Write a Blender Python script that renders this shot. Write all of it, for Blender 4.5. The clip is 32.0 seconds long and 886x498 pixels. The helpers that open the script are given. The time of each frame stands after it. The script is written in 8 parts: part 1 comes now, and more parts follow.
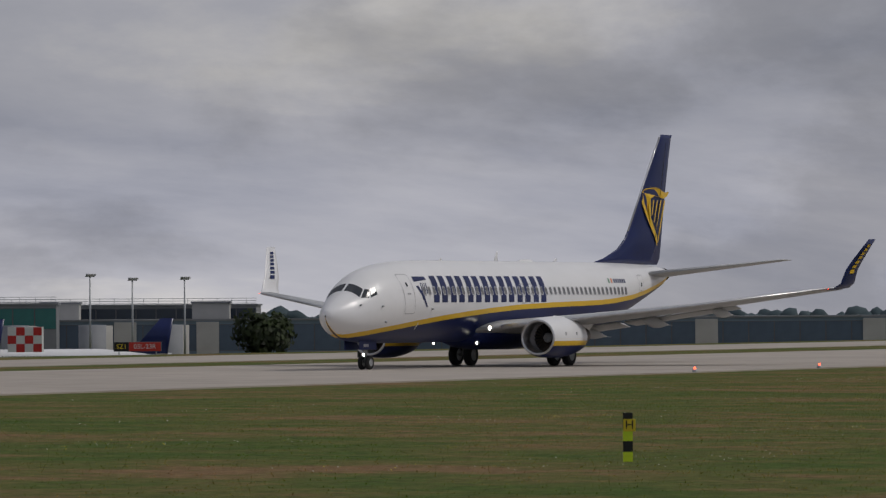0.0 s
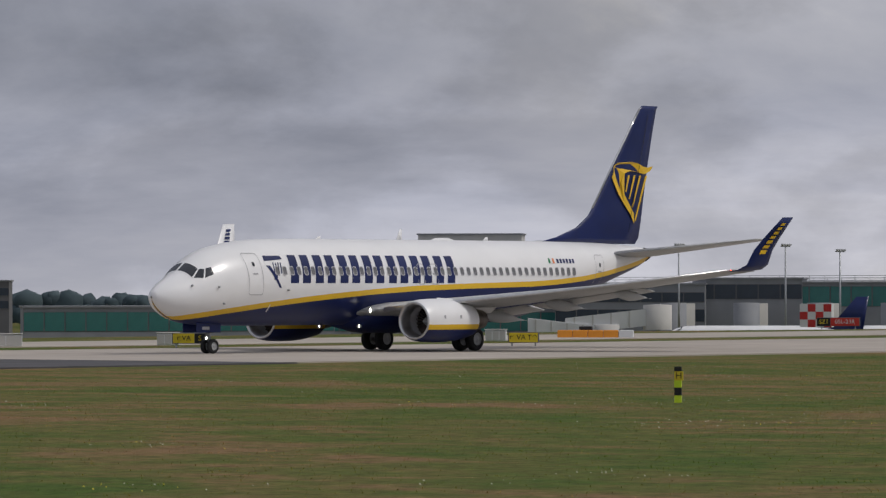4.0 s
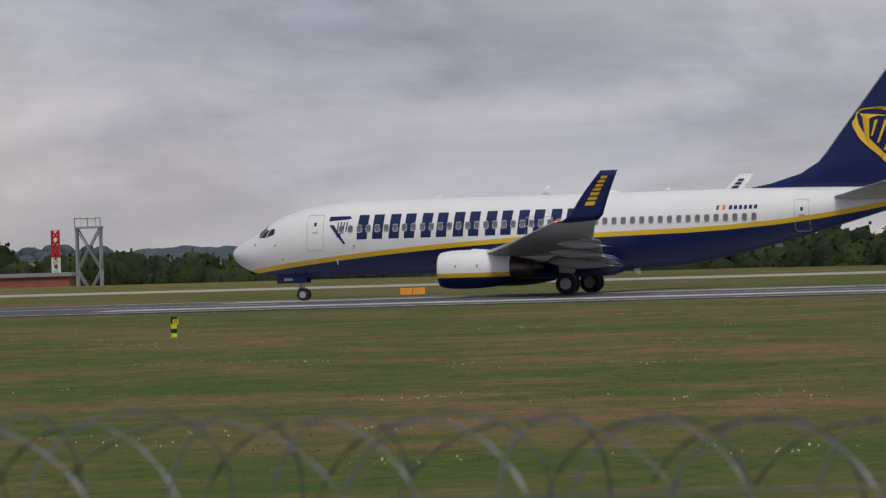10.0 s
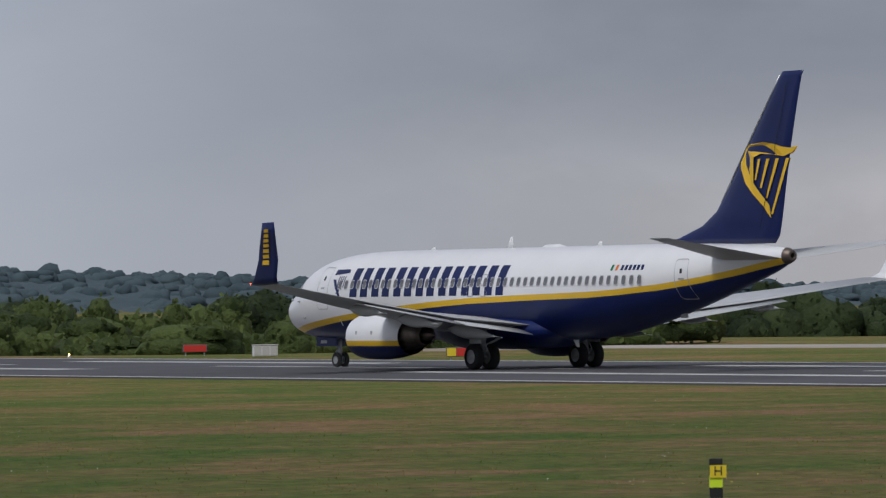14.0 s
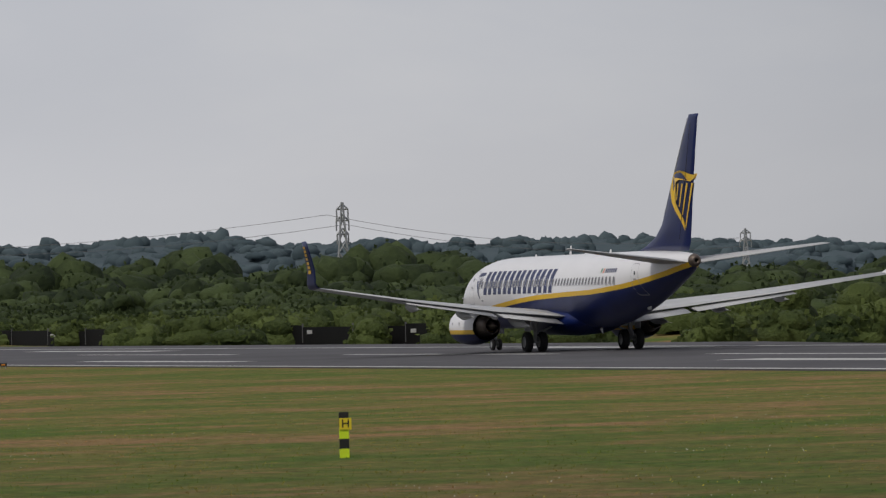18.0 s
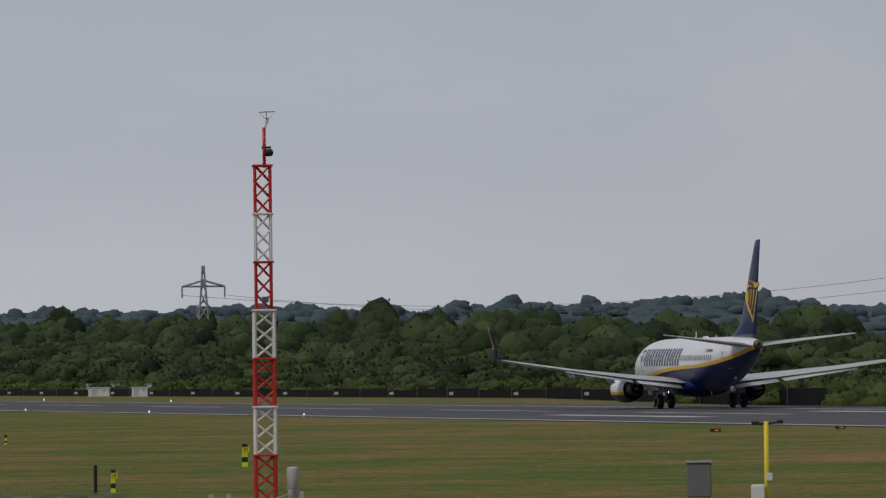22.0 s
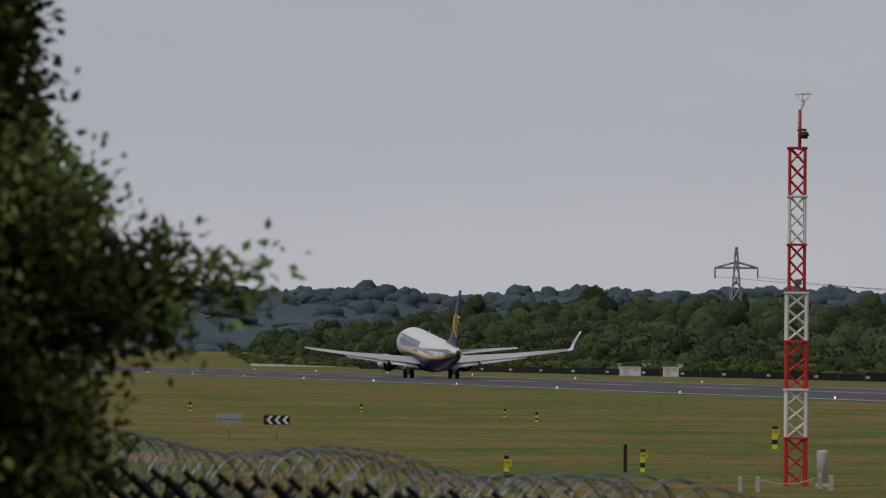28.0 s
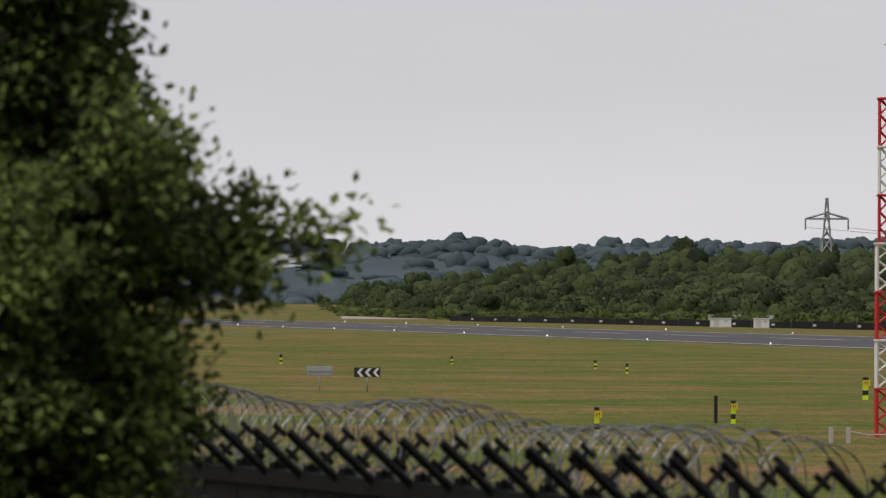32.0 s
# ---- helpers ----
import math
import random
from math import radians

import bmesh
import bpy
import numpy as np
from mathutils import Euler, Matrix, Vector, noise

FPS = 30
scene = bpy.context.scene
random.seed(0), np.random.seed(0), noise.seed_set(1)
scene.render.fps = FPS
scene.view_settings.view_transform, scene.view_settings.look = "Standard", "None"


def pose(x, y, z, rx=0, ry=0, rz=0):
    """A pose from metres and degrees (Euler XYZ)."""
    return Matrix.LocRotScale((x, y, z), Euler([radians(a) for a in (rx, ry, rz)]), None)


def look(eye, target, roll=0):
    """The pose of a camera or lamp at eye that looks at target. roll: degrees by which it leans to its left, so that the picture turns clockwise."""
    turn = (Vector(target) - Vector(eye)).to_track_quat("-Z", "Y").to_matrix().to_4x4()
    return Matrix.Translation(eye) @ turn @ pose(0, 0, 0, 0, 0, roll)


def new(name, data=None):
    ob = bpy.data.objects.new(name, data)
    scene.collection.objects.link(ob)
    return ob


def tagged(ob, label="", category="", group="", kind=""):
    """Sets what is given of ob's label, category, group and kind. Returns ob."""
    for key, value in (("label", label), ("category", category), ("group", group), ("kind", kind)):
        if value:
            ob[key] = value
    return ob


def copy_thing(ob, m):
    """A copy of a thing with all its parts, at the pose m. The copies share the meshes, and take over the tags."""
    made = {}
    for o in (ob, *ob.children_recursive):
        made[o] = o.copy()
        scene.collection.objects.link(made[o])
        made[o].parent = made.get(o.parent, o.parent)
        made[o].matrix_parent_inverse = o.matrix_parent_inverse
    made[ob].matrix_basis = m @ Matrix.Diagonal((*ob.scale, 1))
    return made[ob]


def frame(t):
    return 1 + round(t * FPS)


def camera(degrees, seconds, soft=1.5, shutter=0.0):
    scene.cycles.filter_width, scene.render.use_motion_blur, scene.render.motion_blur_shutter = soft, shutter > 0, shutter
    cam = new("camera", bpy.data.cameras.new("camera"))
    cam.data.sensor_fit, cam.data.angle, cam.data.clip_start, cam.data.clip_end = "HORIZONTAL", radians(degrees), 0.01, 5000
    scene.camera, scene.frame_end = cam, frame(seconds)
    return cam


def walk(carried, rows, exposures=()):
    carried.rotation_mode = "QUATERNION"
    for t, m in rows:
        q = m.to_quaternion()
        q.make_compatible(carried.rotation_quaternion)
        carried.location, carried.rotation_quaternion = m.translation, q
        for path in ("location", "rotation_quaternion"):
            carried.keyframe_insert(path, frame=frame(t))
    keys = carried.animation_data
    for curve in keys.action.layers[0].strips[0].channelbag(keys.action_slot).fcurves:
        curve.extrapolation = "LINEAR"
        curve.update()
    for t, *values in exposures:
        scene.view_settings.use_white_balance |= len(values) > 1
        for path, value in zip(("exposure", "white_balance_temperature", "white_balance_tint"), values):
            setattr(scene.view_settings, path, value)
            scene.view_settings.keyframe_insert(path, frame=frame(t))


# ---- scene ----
# The camera: a long lens; it slides back from the runway and forward again while it pans after the airliner.
VIEWS = [
    (0, 51.84, -121.05, 61.896, 0.674, -0.36), (0.2, 51.93, -121.58, 61.546, 0.651, -0.55), (0.4, 51.88, -122.15, 61.209, 0.630, -0.72),
    (0.6, 50.98, -123.05, 60.942, 0.619, -0.72), (0.8, 49.20, -124.26, 60.726, 0.617, -0.57), (1, 47.40, -125.63, 60.473, 0.617, -0.42),
    (1.2, 45.93, -127.16, 60.052, 0.625, -0.46), (1.4, 44.58, -128.77, 59.592, 0.635, -0.52), (1.6, 43.36, -130.24, 59.216, 0.615, -0.56),
    (1.8, 42.20, -131.60, 58.928, 0.511, -0.59), (2, 41.44, -132.85, 58.553, 0.446, -0.62), (2.2, 41.47, -133.81, 57.855, 0.456, -0.78),
    (2.4, 41.81, -134.77, 56.998, 0.480, -1.01), (2.6, 41.57, -136.37, 56.115, 0.487, -1.03), (2.8, 40.87, -138.56, 55.226, 0.484, -0.93),
    (3, 39.92, -141.11, 54.382, 0.478, -0.78), (3.2, 38.77, -143.99, 53.731, 0.476, -0.65), (3.4, 37.40, -147.18, 53.074, 0.472, -0.50),
    (3.6, 35.89, -150.59, 52.387, 0.467, -0.35), (3.8, 34.23, -154.23, 51.650, 0.462, -0.20), (4, 32.41, -158.04, 50.841, 0.459, -0.07),
    (4.2, 30.46, -161.98, 49.932, 0.458, -0.03), (4.4, 28.33, -166.05, 48.917, 0.461, -0.05), (4.6, 25.96, -170.14, 47.770, 0.474, -0.02),
    (4.8, 23.34, -174.19, 46.253, 0.519, -0.22), (5, 20.63, -178.63, 44.829, 0.543, -0.25), (5.2, 17.66, -183.95, 43.713, 0.543, -0.17),
    (5.4, 14.83, -189.55, 42.674, 0.536, 0.07), (5.6, 13.07, -194.48, 41.545, 0.524, 0.36), (5.8, 12.26, -198.90, 40.375, 0.492, 0.78),
    (6, 12.28, -202.69, 39.012, 0.456, 1.29), (6.2, 13.20, -205.57, 37.220, 0.430, 2.08), (6.4, 14.87, -207.89, 35.085, 0.398, 2.84),
    (6.6, 17.05, -210.18, 32.457, 0.309, 2.68), (6.8, 19.99, -212.26, 29.108, 0.097, 1.42), (7, 22.37, -214.71, 26.076, -0.031, 0.32),
    (7.2, 23.16, -218.25, 24.196, 0.031, -0.05), (7.4, 23.41, -222.00, 22.486, 0.147, -0.28), (7.6, 24.90, -223.54, 20.580, 0.233, -0.23),
    (7.8, 26.51, -225.25, 18.579, 0.298, -0.05), (8, 27.86, -228.45, 16.369, 0.371, 0.10), (8.2, 28.72, -233.94, 13.800, 0.489, -0.31),
    (8.4, 29.38, -240.86, 11.003, 0.582, -0.95), (8.6, 30.28, -248.11, 8.429, 0.577, -1.04), (8.8, 31.87, -255.01, 6.048, 0.534, -0.95),
    (9, 35.08, -260.49, 3.510, 0.493, -0.88), (9.2, 40.48, -263.68, -0.433, 0.479, -0.90), (9.4, 47.22, -264.66, -4.508, 0.455, -0.96),
    (9.6, 54.13, -263.74, -8.164, 0.375, -1.10), (9.8, 60.61, -261.06, -11.459, 0.124, -1.45), (10, 66.12, -256.77, -14.656, -0.070, -1.72),
    (10.2, 70.23, -251.07, -17.214, -0.148, -1.64), (10.4, 73.11, -244.43, -19.679, -0.201, -1.53), (10.6, 75.03, -237.38, -21.885, -0.174, -1.47),
    (10.8, 76.00, -230.15, -23.816, 0.127, -1.26), (11, 75.78, -222.92, -25.680, 0.437, -1.11), (11.2, 74.29, -215.80, -27.350, 0.605, -1.17),
    (11.4, 72.20, -208.73, -29.008, 0.766, -1.27), (11.6, 70.31, -201.57, -30.795, 0.798, -1.35), (11.8, 68.98, -194.30, -32.734, 0.633, -1.42),
    (12, 68.40, -186.98, -34.605, 0.458, -1.45), (12.2, 68.63, -179.63, -37.179, 0.406, -1.01), (12.4, 69.19, -172.28, -39.684, 0.362, -0.51),
    (12.6, 69.46, -164.91, -42.025, 0.291, -0.30), (12.8, 69.27, -157.59, -44.223, 0.184, -0.19), (13, 68.65, -150.56, -46.313, 0.127, -0.09),
    (13.2, 67.72, -144.09, -47.819, 0.165, -0.13), (13.4, 67.02, -138.64, -49.280, 0.242, -0.19), (13.6, 67.28, -134.97, -51.063, 0.327, -0.28),
    (13.8, 68.58, -133.02, -53.218, 0.468, -0.47), (14, 70.34, -132.61, -55.207, 0.608, -0.64), (14.2, 70.27, -130.52, -56.860, 0.708, -0.72),
    (14.4, 69.44, -127.92, -58.322, 0.795, -0.78), (14.6, 68.72, -125.46, -59.461, 0.819, -0.80), (14.8, 67.96, -123.05, -60.447, 0.833, -0.81),
    (15, 67.28, -120.70, -61.352, 0.844, -0.82), (15.2, 66.80, -118.44, -62.139, 0.851, -0.83), (15.4, 66.44, -116.27, -62.869, 0.856, -0.83),
    (15.6, 66.27, -114.27, -63.554, 0.859, -0.83), (15.8, 66.28, -112.42, -64.210, 0.860, -0.84), (16, 66.32, -110.79, -64.851, 0.859, -0.85),
    (16.2, 66.42, -109.40, -65.617, 0.855, -0.71), (16.4, 66.45, -108.28, -66.396, 0.848, -0.58), (16.6, 66.19, -107.59, -66.950, 0.812, -0.56),
    (16.8, 65.86, -107.38, -67.233, 0.638, -0.81), (17, 63.27, -107.11, -67.374, 0.467, -0.95), (17.2, 59.75, -106.81, -67.240, 0.348, -1.06),
    (17.4, 55.26, -106.63, -66.997, 0.257, -1.18), (17.6, 50.07, -106.79, -67.027, 0.268, -1.24), (17.8, 44.44, -107.33, -67.529, 0.415, -1.47),
    (18, 38.92, -108.13, -67.718, 0.591, -1.57), (18.2, 33.92, -109.09, -67.399, 0.788, -1.57), (18.4, 29.33, -110.21, -66.874, 0.968, -1.58),
    (18.6, 24.93, -111.46, -66.115, 1.006, -1.53), (18.8, 20.63, -112.80, -65.146, 0.989, -1.39), (19, 16.42, -114.07, -64.249, 0.981, -1.21),
    (19.2, 12.32, -115.13, -63.928, 0.998, -1.24), (19.4, 8.55, -115.88, -63.924, 1.026, -1.24), (19.6, 5.36, -116.24, -64.171, 1.051, -1.27),
    (19.8, 2.87, -116.26, -64.743, 1.095, -1.24), (20, 1.18, -116.18, -65.418, 1.148, -1.21), (20.2, 0.35, -116.15, -66.312, 1.222, -1.20),
    (20.4, 0.08, -116.18, -67.367, 1.303, -1.18), (20.6, 0.01, -116.19, -68.293, 1.349, -1.11), (20.8, 0.00, -116.19, -69.142, 1.381, -0.99),
    (21, 0.00, -116.19, -69.991, 1.392, -0.86), (21.2, 0.00, -116.19, -70.567, 1.386, -0.85), (21.4, 0.00, -116.19, -71.286, 1.383, -0.79),
    (21.6, 0.00, -116.19, -72.036, 1.386, -0.76), (21.8, 0.00, -116.19, -72.681, 1.390, -0.72), (22, 0.00, -116.19, -73.328, 1.394, -0.70),
    (22.5, -0.00, -116.19, -75.050, 1.425, -0.56), (23, 0.00, -116.19, -77.126, 1.398, -0.26), (23.5, 0.00, -116.19, -78.084, 1.244, 0.15),
    (24, 0.00, -116.19, -77.909, 1.222, 0.01), (24.5, -0.00, -116.19, -77.190, 1.243, -0.23), (25, 0.00, -116.19, -77.645, 1.272, -0.32),
    (25.5, 0.00, -116.19, -78.256, 1.096, -0.08), (26, -0.00, -116.19, -78.244, 1.017, 0.34), (26.5, 0.00, -116.19, -78.709, 1.028, 0.62),
    (27, -0.00, -116.19, -78.969, 1.066, 0.60), (27.5, 0.00, -116.19, -79.161, 1.130, 0.55), (28, 0.00, -116.19, -79.335, 1.191, 0.47),
    (28.5, -0.00, -116.19, -79.542, 1.220, 0.37), (29, 0.00, -116.19, -79.810, 1.100, 0.17), (29.5, 0.00, -116.19, -79.800, 0.929, -0.07),
    (30, -0.00, -116.19, -79.848, 0.747, -0.05), (30.5, 0.00, -116.19, -79.956, 0.593, -0.15), (31, 0.00, -116.19, -80.033, 0.535, -0.00),
    (31.5, -0.01, -116.19, -80.167, 0.573, 0.15), (32, 0.05, -116.19, -80.347, 0.645, 0.28),
]


def view(x, y, turn, up, lean):
    """The camera's pose: metres, degrees to the right of north, upwards, and its lean."""
    return pose(x, y, EYE, 90 + up, 0, -turn) @ pose(0, 0, 0, 0, 0, lean)


EYE = 2.96
RUNWAY_END = 190.0
cam = camera(9.9571, 32.0, soft=1.3)
cam.data.dof.use_dof, cam.data.dof.focus_distance, cam.data.dof.aperture_fstop = True, 330.0, 9.5    # a long lens: what stands close is soft
walk(cam, [(t, view(x, y, a, b, c)) for t, x, y, a, b, c in VIEWS], exposures=[
    (0, -0.32, 6550, 10), (2, -0.22, 6550, 10), (5, 0.15, 6550, 10), (6, 0.08, 6350, 10), (7, -0.04, 6400, 10), (8, -0.02, 6450, 10), (9, 0.05, 6600, 10),
    (10, 0.05, 6550, 10), (11, 0.45, 6600, 10), (12, -0.08, 6950, 10), (13, -0.12, 6450, 10), (14, 0.1, 6150, 10), (17, 0.18, 6750, 10), (18, 0.06, 6700, 10),
    (20, 0.05, 6750, 10), (21, -0.08, 6550, 10), (22, -0.26, 6450, 10), (23, -0.3, 6250, 10), (25, -0.3, 6250, 10), (26, -0.28, 6400, 10), (29, -0.28, 6650, 10),
    (30, -0.06, 6800, 12), (31, 0.2, 6950, 12), (32, 0.3, 6950, 12)])


# ---- world, sun and exposure ----
def build_world():
    w = bpy.data.worlds.new("overcast_sky")
    scene.world = w
    w.use_nodes = True
    nt = w.node_tree
    nt.nodes.clear()
    N, L = nt.nodes.new, nt.links.new
    out, bg = N("ShaderNodeOutputWorld"), N("ShaderNodeBackground")
    sky = N("ShaderNodeTexSky")
    sky.sky_type, sky.sun_disc = "NISHITA", False
    sky.sun_elevation, sky.sun_rotation = radians(50), radians(SUN_TURN)
    sky.air_density, sky.dust_density = 1.0, 3.0
    dim = N("ShaderNodeMix"); dim.data_type = "RGBA"; dim.blend_type = "MULTIPLY"; dim.inputs[0].default_value = 1.0
    dim.inputs[7].default_value = (0.10, 0.10, 0.10, 1)
    L(sky.outputs[0], dim.inputs[6])
    tc, mp = N("ShaderNodeTexCoord"), N("ShaderNodeMapping")
    mp.inputs["Scale"].default_value = (2.6, 2.6, 9.0)
    L(tc.outputs["Generated"], mp.inputs[0])
    big = N("ShaderNodeTexNoise")
    big.inputs["Scale"].default_value, big.inputs["Detail"].default_value, big.inputs["Roughness"].default_value = 1.55, 9.0, 0.58
    big.inputs["Distortion"].default_value = 0.35
    L(mp.outputs[0], big.inputs[0])
    ramp = N("ShaderNodeValToRGB")
    el = ramp.color_ramp.elements
    el[0].position, el[0].color = 0.30, (0.17, 0.188, 0.245, 1)
    el[1].position, el[1].color = 0.72, (0.74, 0.71, 0.66, 1)
    for at, c in ((0.44, (0.31, 0.323, 0.385, 1)), (0.56, (0.42, 0.425, 0.475, 1))):
        e = el.new(at); e.color = c
    L(big.outputs[0], ramp.inputs[0])
    # the cloud sheet thins to an even veil towards the runway's far end
    sep = N("ShaderNodeSeparateXYZ"); L(tc.outputs["Generated"], sep.inputs[0])
    far = N("ShaderNodeMapRange")
    far.interpolation_type = "SMOOTHSTEP"
    for k, v in (("From Min", -0.62), ("From Max", -0.88), ("To Min", 0.0), ("To Max", 0.88)):
        far.inputs[k].default_value = v
    L(sep.outputs["X"], far.inputs[0])
    rise = N("ShaderNodeMapRange")
    rise.inputs["From Min"].default_value, rise.inputs["From Max"].default_value = 0.0, 0.12
    L(sep.outputs["Z"], rise.inputs[0])
    veil = N("ShaderNodeMix"); veil.data_type = "RGBA"
    veil.inputs[6].default_value, veil.inputs[7].default_value = (0.49, 0.505, 0.54, 1), (0.40, 0.425, 0.49, 1)
    L(rise.outputs[0], veil.inputs[0])
    soft = N("ShaderNodeMix"); soft.data_type = "RGBA"
    L(far.outputs[0], soft.inputs[0]); L(ramp.outputs[0], soft.inputs[6]); L(veil.outputs[2], soft.inputs[7])
    # small billows and thin streaks within the sheet
    mp2 = N("ShaderNodeMapping"); mp2.inputs["Scale"].default_value = (9.0, 9.0, 17.0)
    L(tc.outputs["Generated"], mp2.inputs[0])
    bil = N("ShaderNodeTexNoise")
    bil.inputs["Scale"].default_value, bil.inputs["Detail"].default_value, bil.inputs["Roughness"].default_value = 1.5, 9.0, 0.56
    bil.inputs["Distortion"].default_value = 0.25
    L(mp2.outputs[0], bil.inputs[0])
    puff = N("ShaderNodeMapRange"); puff.interpolation_type = "SMOOTHSTEP"
    for k, v in (("From Min", 0.41), ("From Max", 0.59), ("To Min", 0.86), ("To Max", 1.14)):
        puff.inputs[k].default_value = v
    L(bil.outputs[0], puff.inputs[0])
    calm = N("ShaderNodeMix"); calm.inputs[3].default_value = 1.0
    damp = N("ShaderNodeMath"); damp.operation = "MULTIPLY"; damp.inputs[1].default_value = 1.1; damp.use_clamp = True
    L(far.outputs[0], damp.inputs[0]); L(damp.outputs[0], calm.inputs[0]); L(puff.outputs[0], calm.inputs[2])
    cloud = N("ShaderNodeMix"); cloud.data_type = "RGBA"; cloud.blend_type = "MULTIPLY"; cloud.inputs[0].default_value = 1.0
    L(soft.outputs[2], cloud.inputs[6]); L(calm.outputs[0], cloud.inputs[7])
    # thick and thin parts of the sheet round the horizon, low down and higher up
    turn = N("ShaderNodeMapRange"); turn.inputs["From Min"].default_value = -1.0
    L(sep.outputs["X"], turn.inputs[0])
    tones = []
    for stops in (SKY_LOW, SKY_HIGH):
        r = N("ShaderNodeValToRGB"); r.color_ramp.interpolation = "B_SPLINE"
        e = r.color_ramp.elements
        for k, (at, g, warm) in enumerate(stops):
            q = e[k] if k < 2 else e.new(0.5 + at / 2)
            q.position, q.color = 0.5 + at / 2, (g * (1 + 0.09 * warm) / 2, g / 2, g * (1 - 0.11 * warm) / 2, 1)
        L(turn.outputs[0], r.inputs[0])
        tones.append(r)
    lift = N("ShaderNodeMapRange"); lift.interpolation_type = "SMOOTHSTEP"
    lift.inputs["From Min"].default_value, lift.inputs["From Max"].default_value = 0.018, 0.048
    L(sep.outputs["Z"], lift.inputs[0])
    tone = N("ShaderNodeMix"); tone.data_type = "RGBA"
    L(lift.outputs[0], tone.inputs[0]); L(tones[0].outputs[0], tone.inputs[6]); L(tones[1].outputs[0], tone.inputs[7])
    twice = N("ShaderNodeMix"); twice.data_type = "RGBA"; twice.blend_type = "MULTIPLY"; twice.inputs[0].default_value = 1.0
    twice.inputs[7].default_value = (2, 2, 2, 1)
    L(tone.outputs[2], twice.inputs[6])
    full = N("ShaderNodeMix"); full.data_type = "RGBA"; full.blend_type = "MULTIPLY"; full.inputs[0].default_value = 1.0
    L(cloud.outputs[2], full.inputs[6]); L(twice.outputs[2], full.inputs[7])
    mix = N("ShaderNodeMix"); mix.data_type = "RGBA"; mix.inputs[0].default_value = 0.94
    L(dim.outputs[2], mix.inputs[6]); L(full.outputs[2], mix.inputs[7])
    L(mix.outputs[2], bg.inputs[0])
    bg.inputs[1].default_value = SKY_STRENGTH
    L(bg.outputs[0], out.inputs[0])
    sun = new("sun", bpy.data.lights.new("sun", "SUN"))
    sun.data.energy, sun.data.angle, sun.data.color = SUN_STRENGTH, radians(14), (1.0, 0.96, 0.9)
    a, e = radians(SUN_TURN), radians(50)
    sun.matrix_world = look((0, 0, 200), (-100 * math.sin(a) * math.cos(e), -100 * math.cos(a) * math.cos(e), 200 - 100 * math.sin(e)))


SKY_LOW = ((-1, 1.2, 0), (1, 1.2, 0.1), (-0.965, 1.24, 0), (-0.93, 1.05, 0.1), (-0.89, 1.0, 0), (-0.825, 0.58, -0.1), (-0.73, 1.15, 1.1), (-0.62, 2.6, 2.2), (-0.52, 2.15, 2.0), (-0.44, 1.5, 1.3), (-0.24, 1.15, 0.2),
           (0.03, 1.15, 0.1), (0.28, 1.0, 0), (0.44, 0.88, 0), (0.62, 1.1, 0), (0.70, 1.3, 0.1), (0.88, 1.25, 0.1))
SKY_HIGH = ((-1, 1.1, -0.1), (1, 1.0, 0), (-0.93, 1.08, 0), (-0.89, 1.0, -0.1), (-0.825, 0.50, -0.25), (-0.73, 0.55, -0.1), (-0.62, 1.15, 0.1), (-0.44, 0.72, -0.1), (-0.24, 1.15, 0), (0.03, 1.2, 0),
            (0.14, 1.75, 0.05), (0.28, 0.98, 0), (0.44, 0.66, -0.1), (0.62, 0.35, -0.2), (0.70, 0.74, -0.1), (0.88, 0.95, 0))
SUN_TURN, SUN_STRENGTH, SKY_STRENGTH = 150.0, 1.5, 1.0
build_world()
scene.view_settings.exposure = 0.0


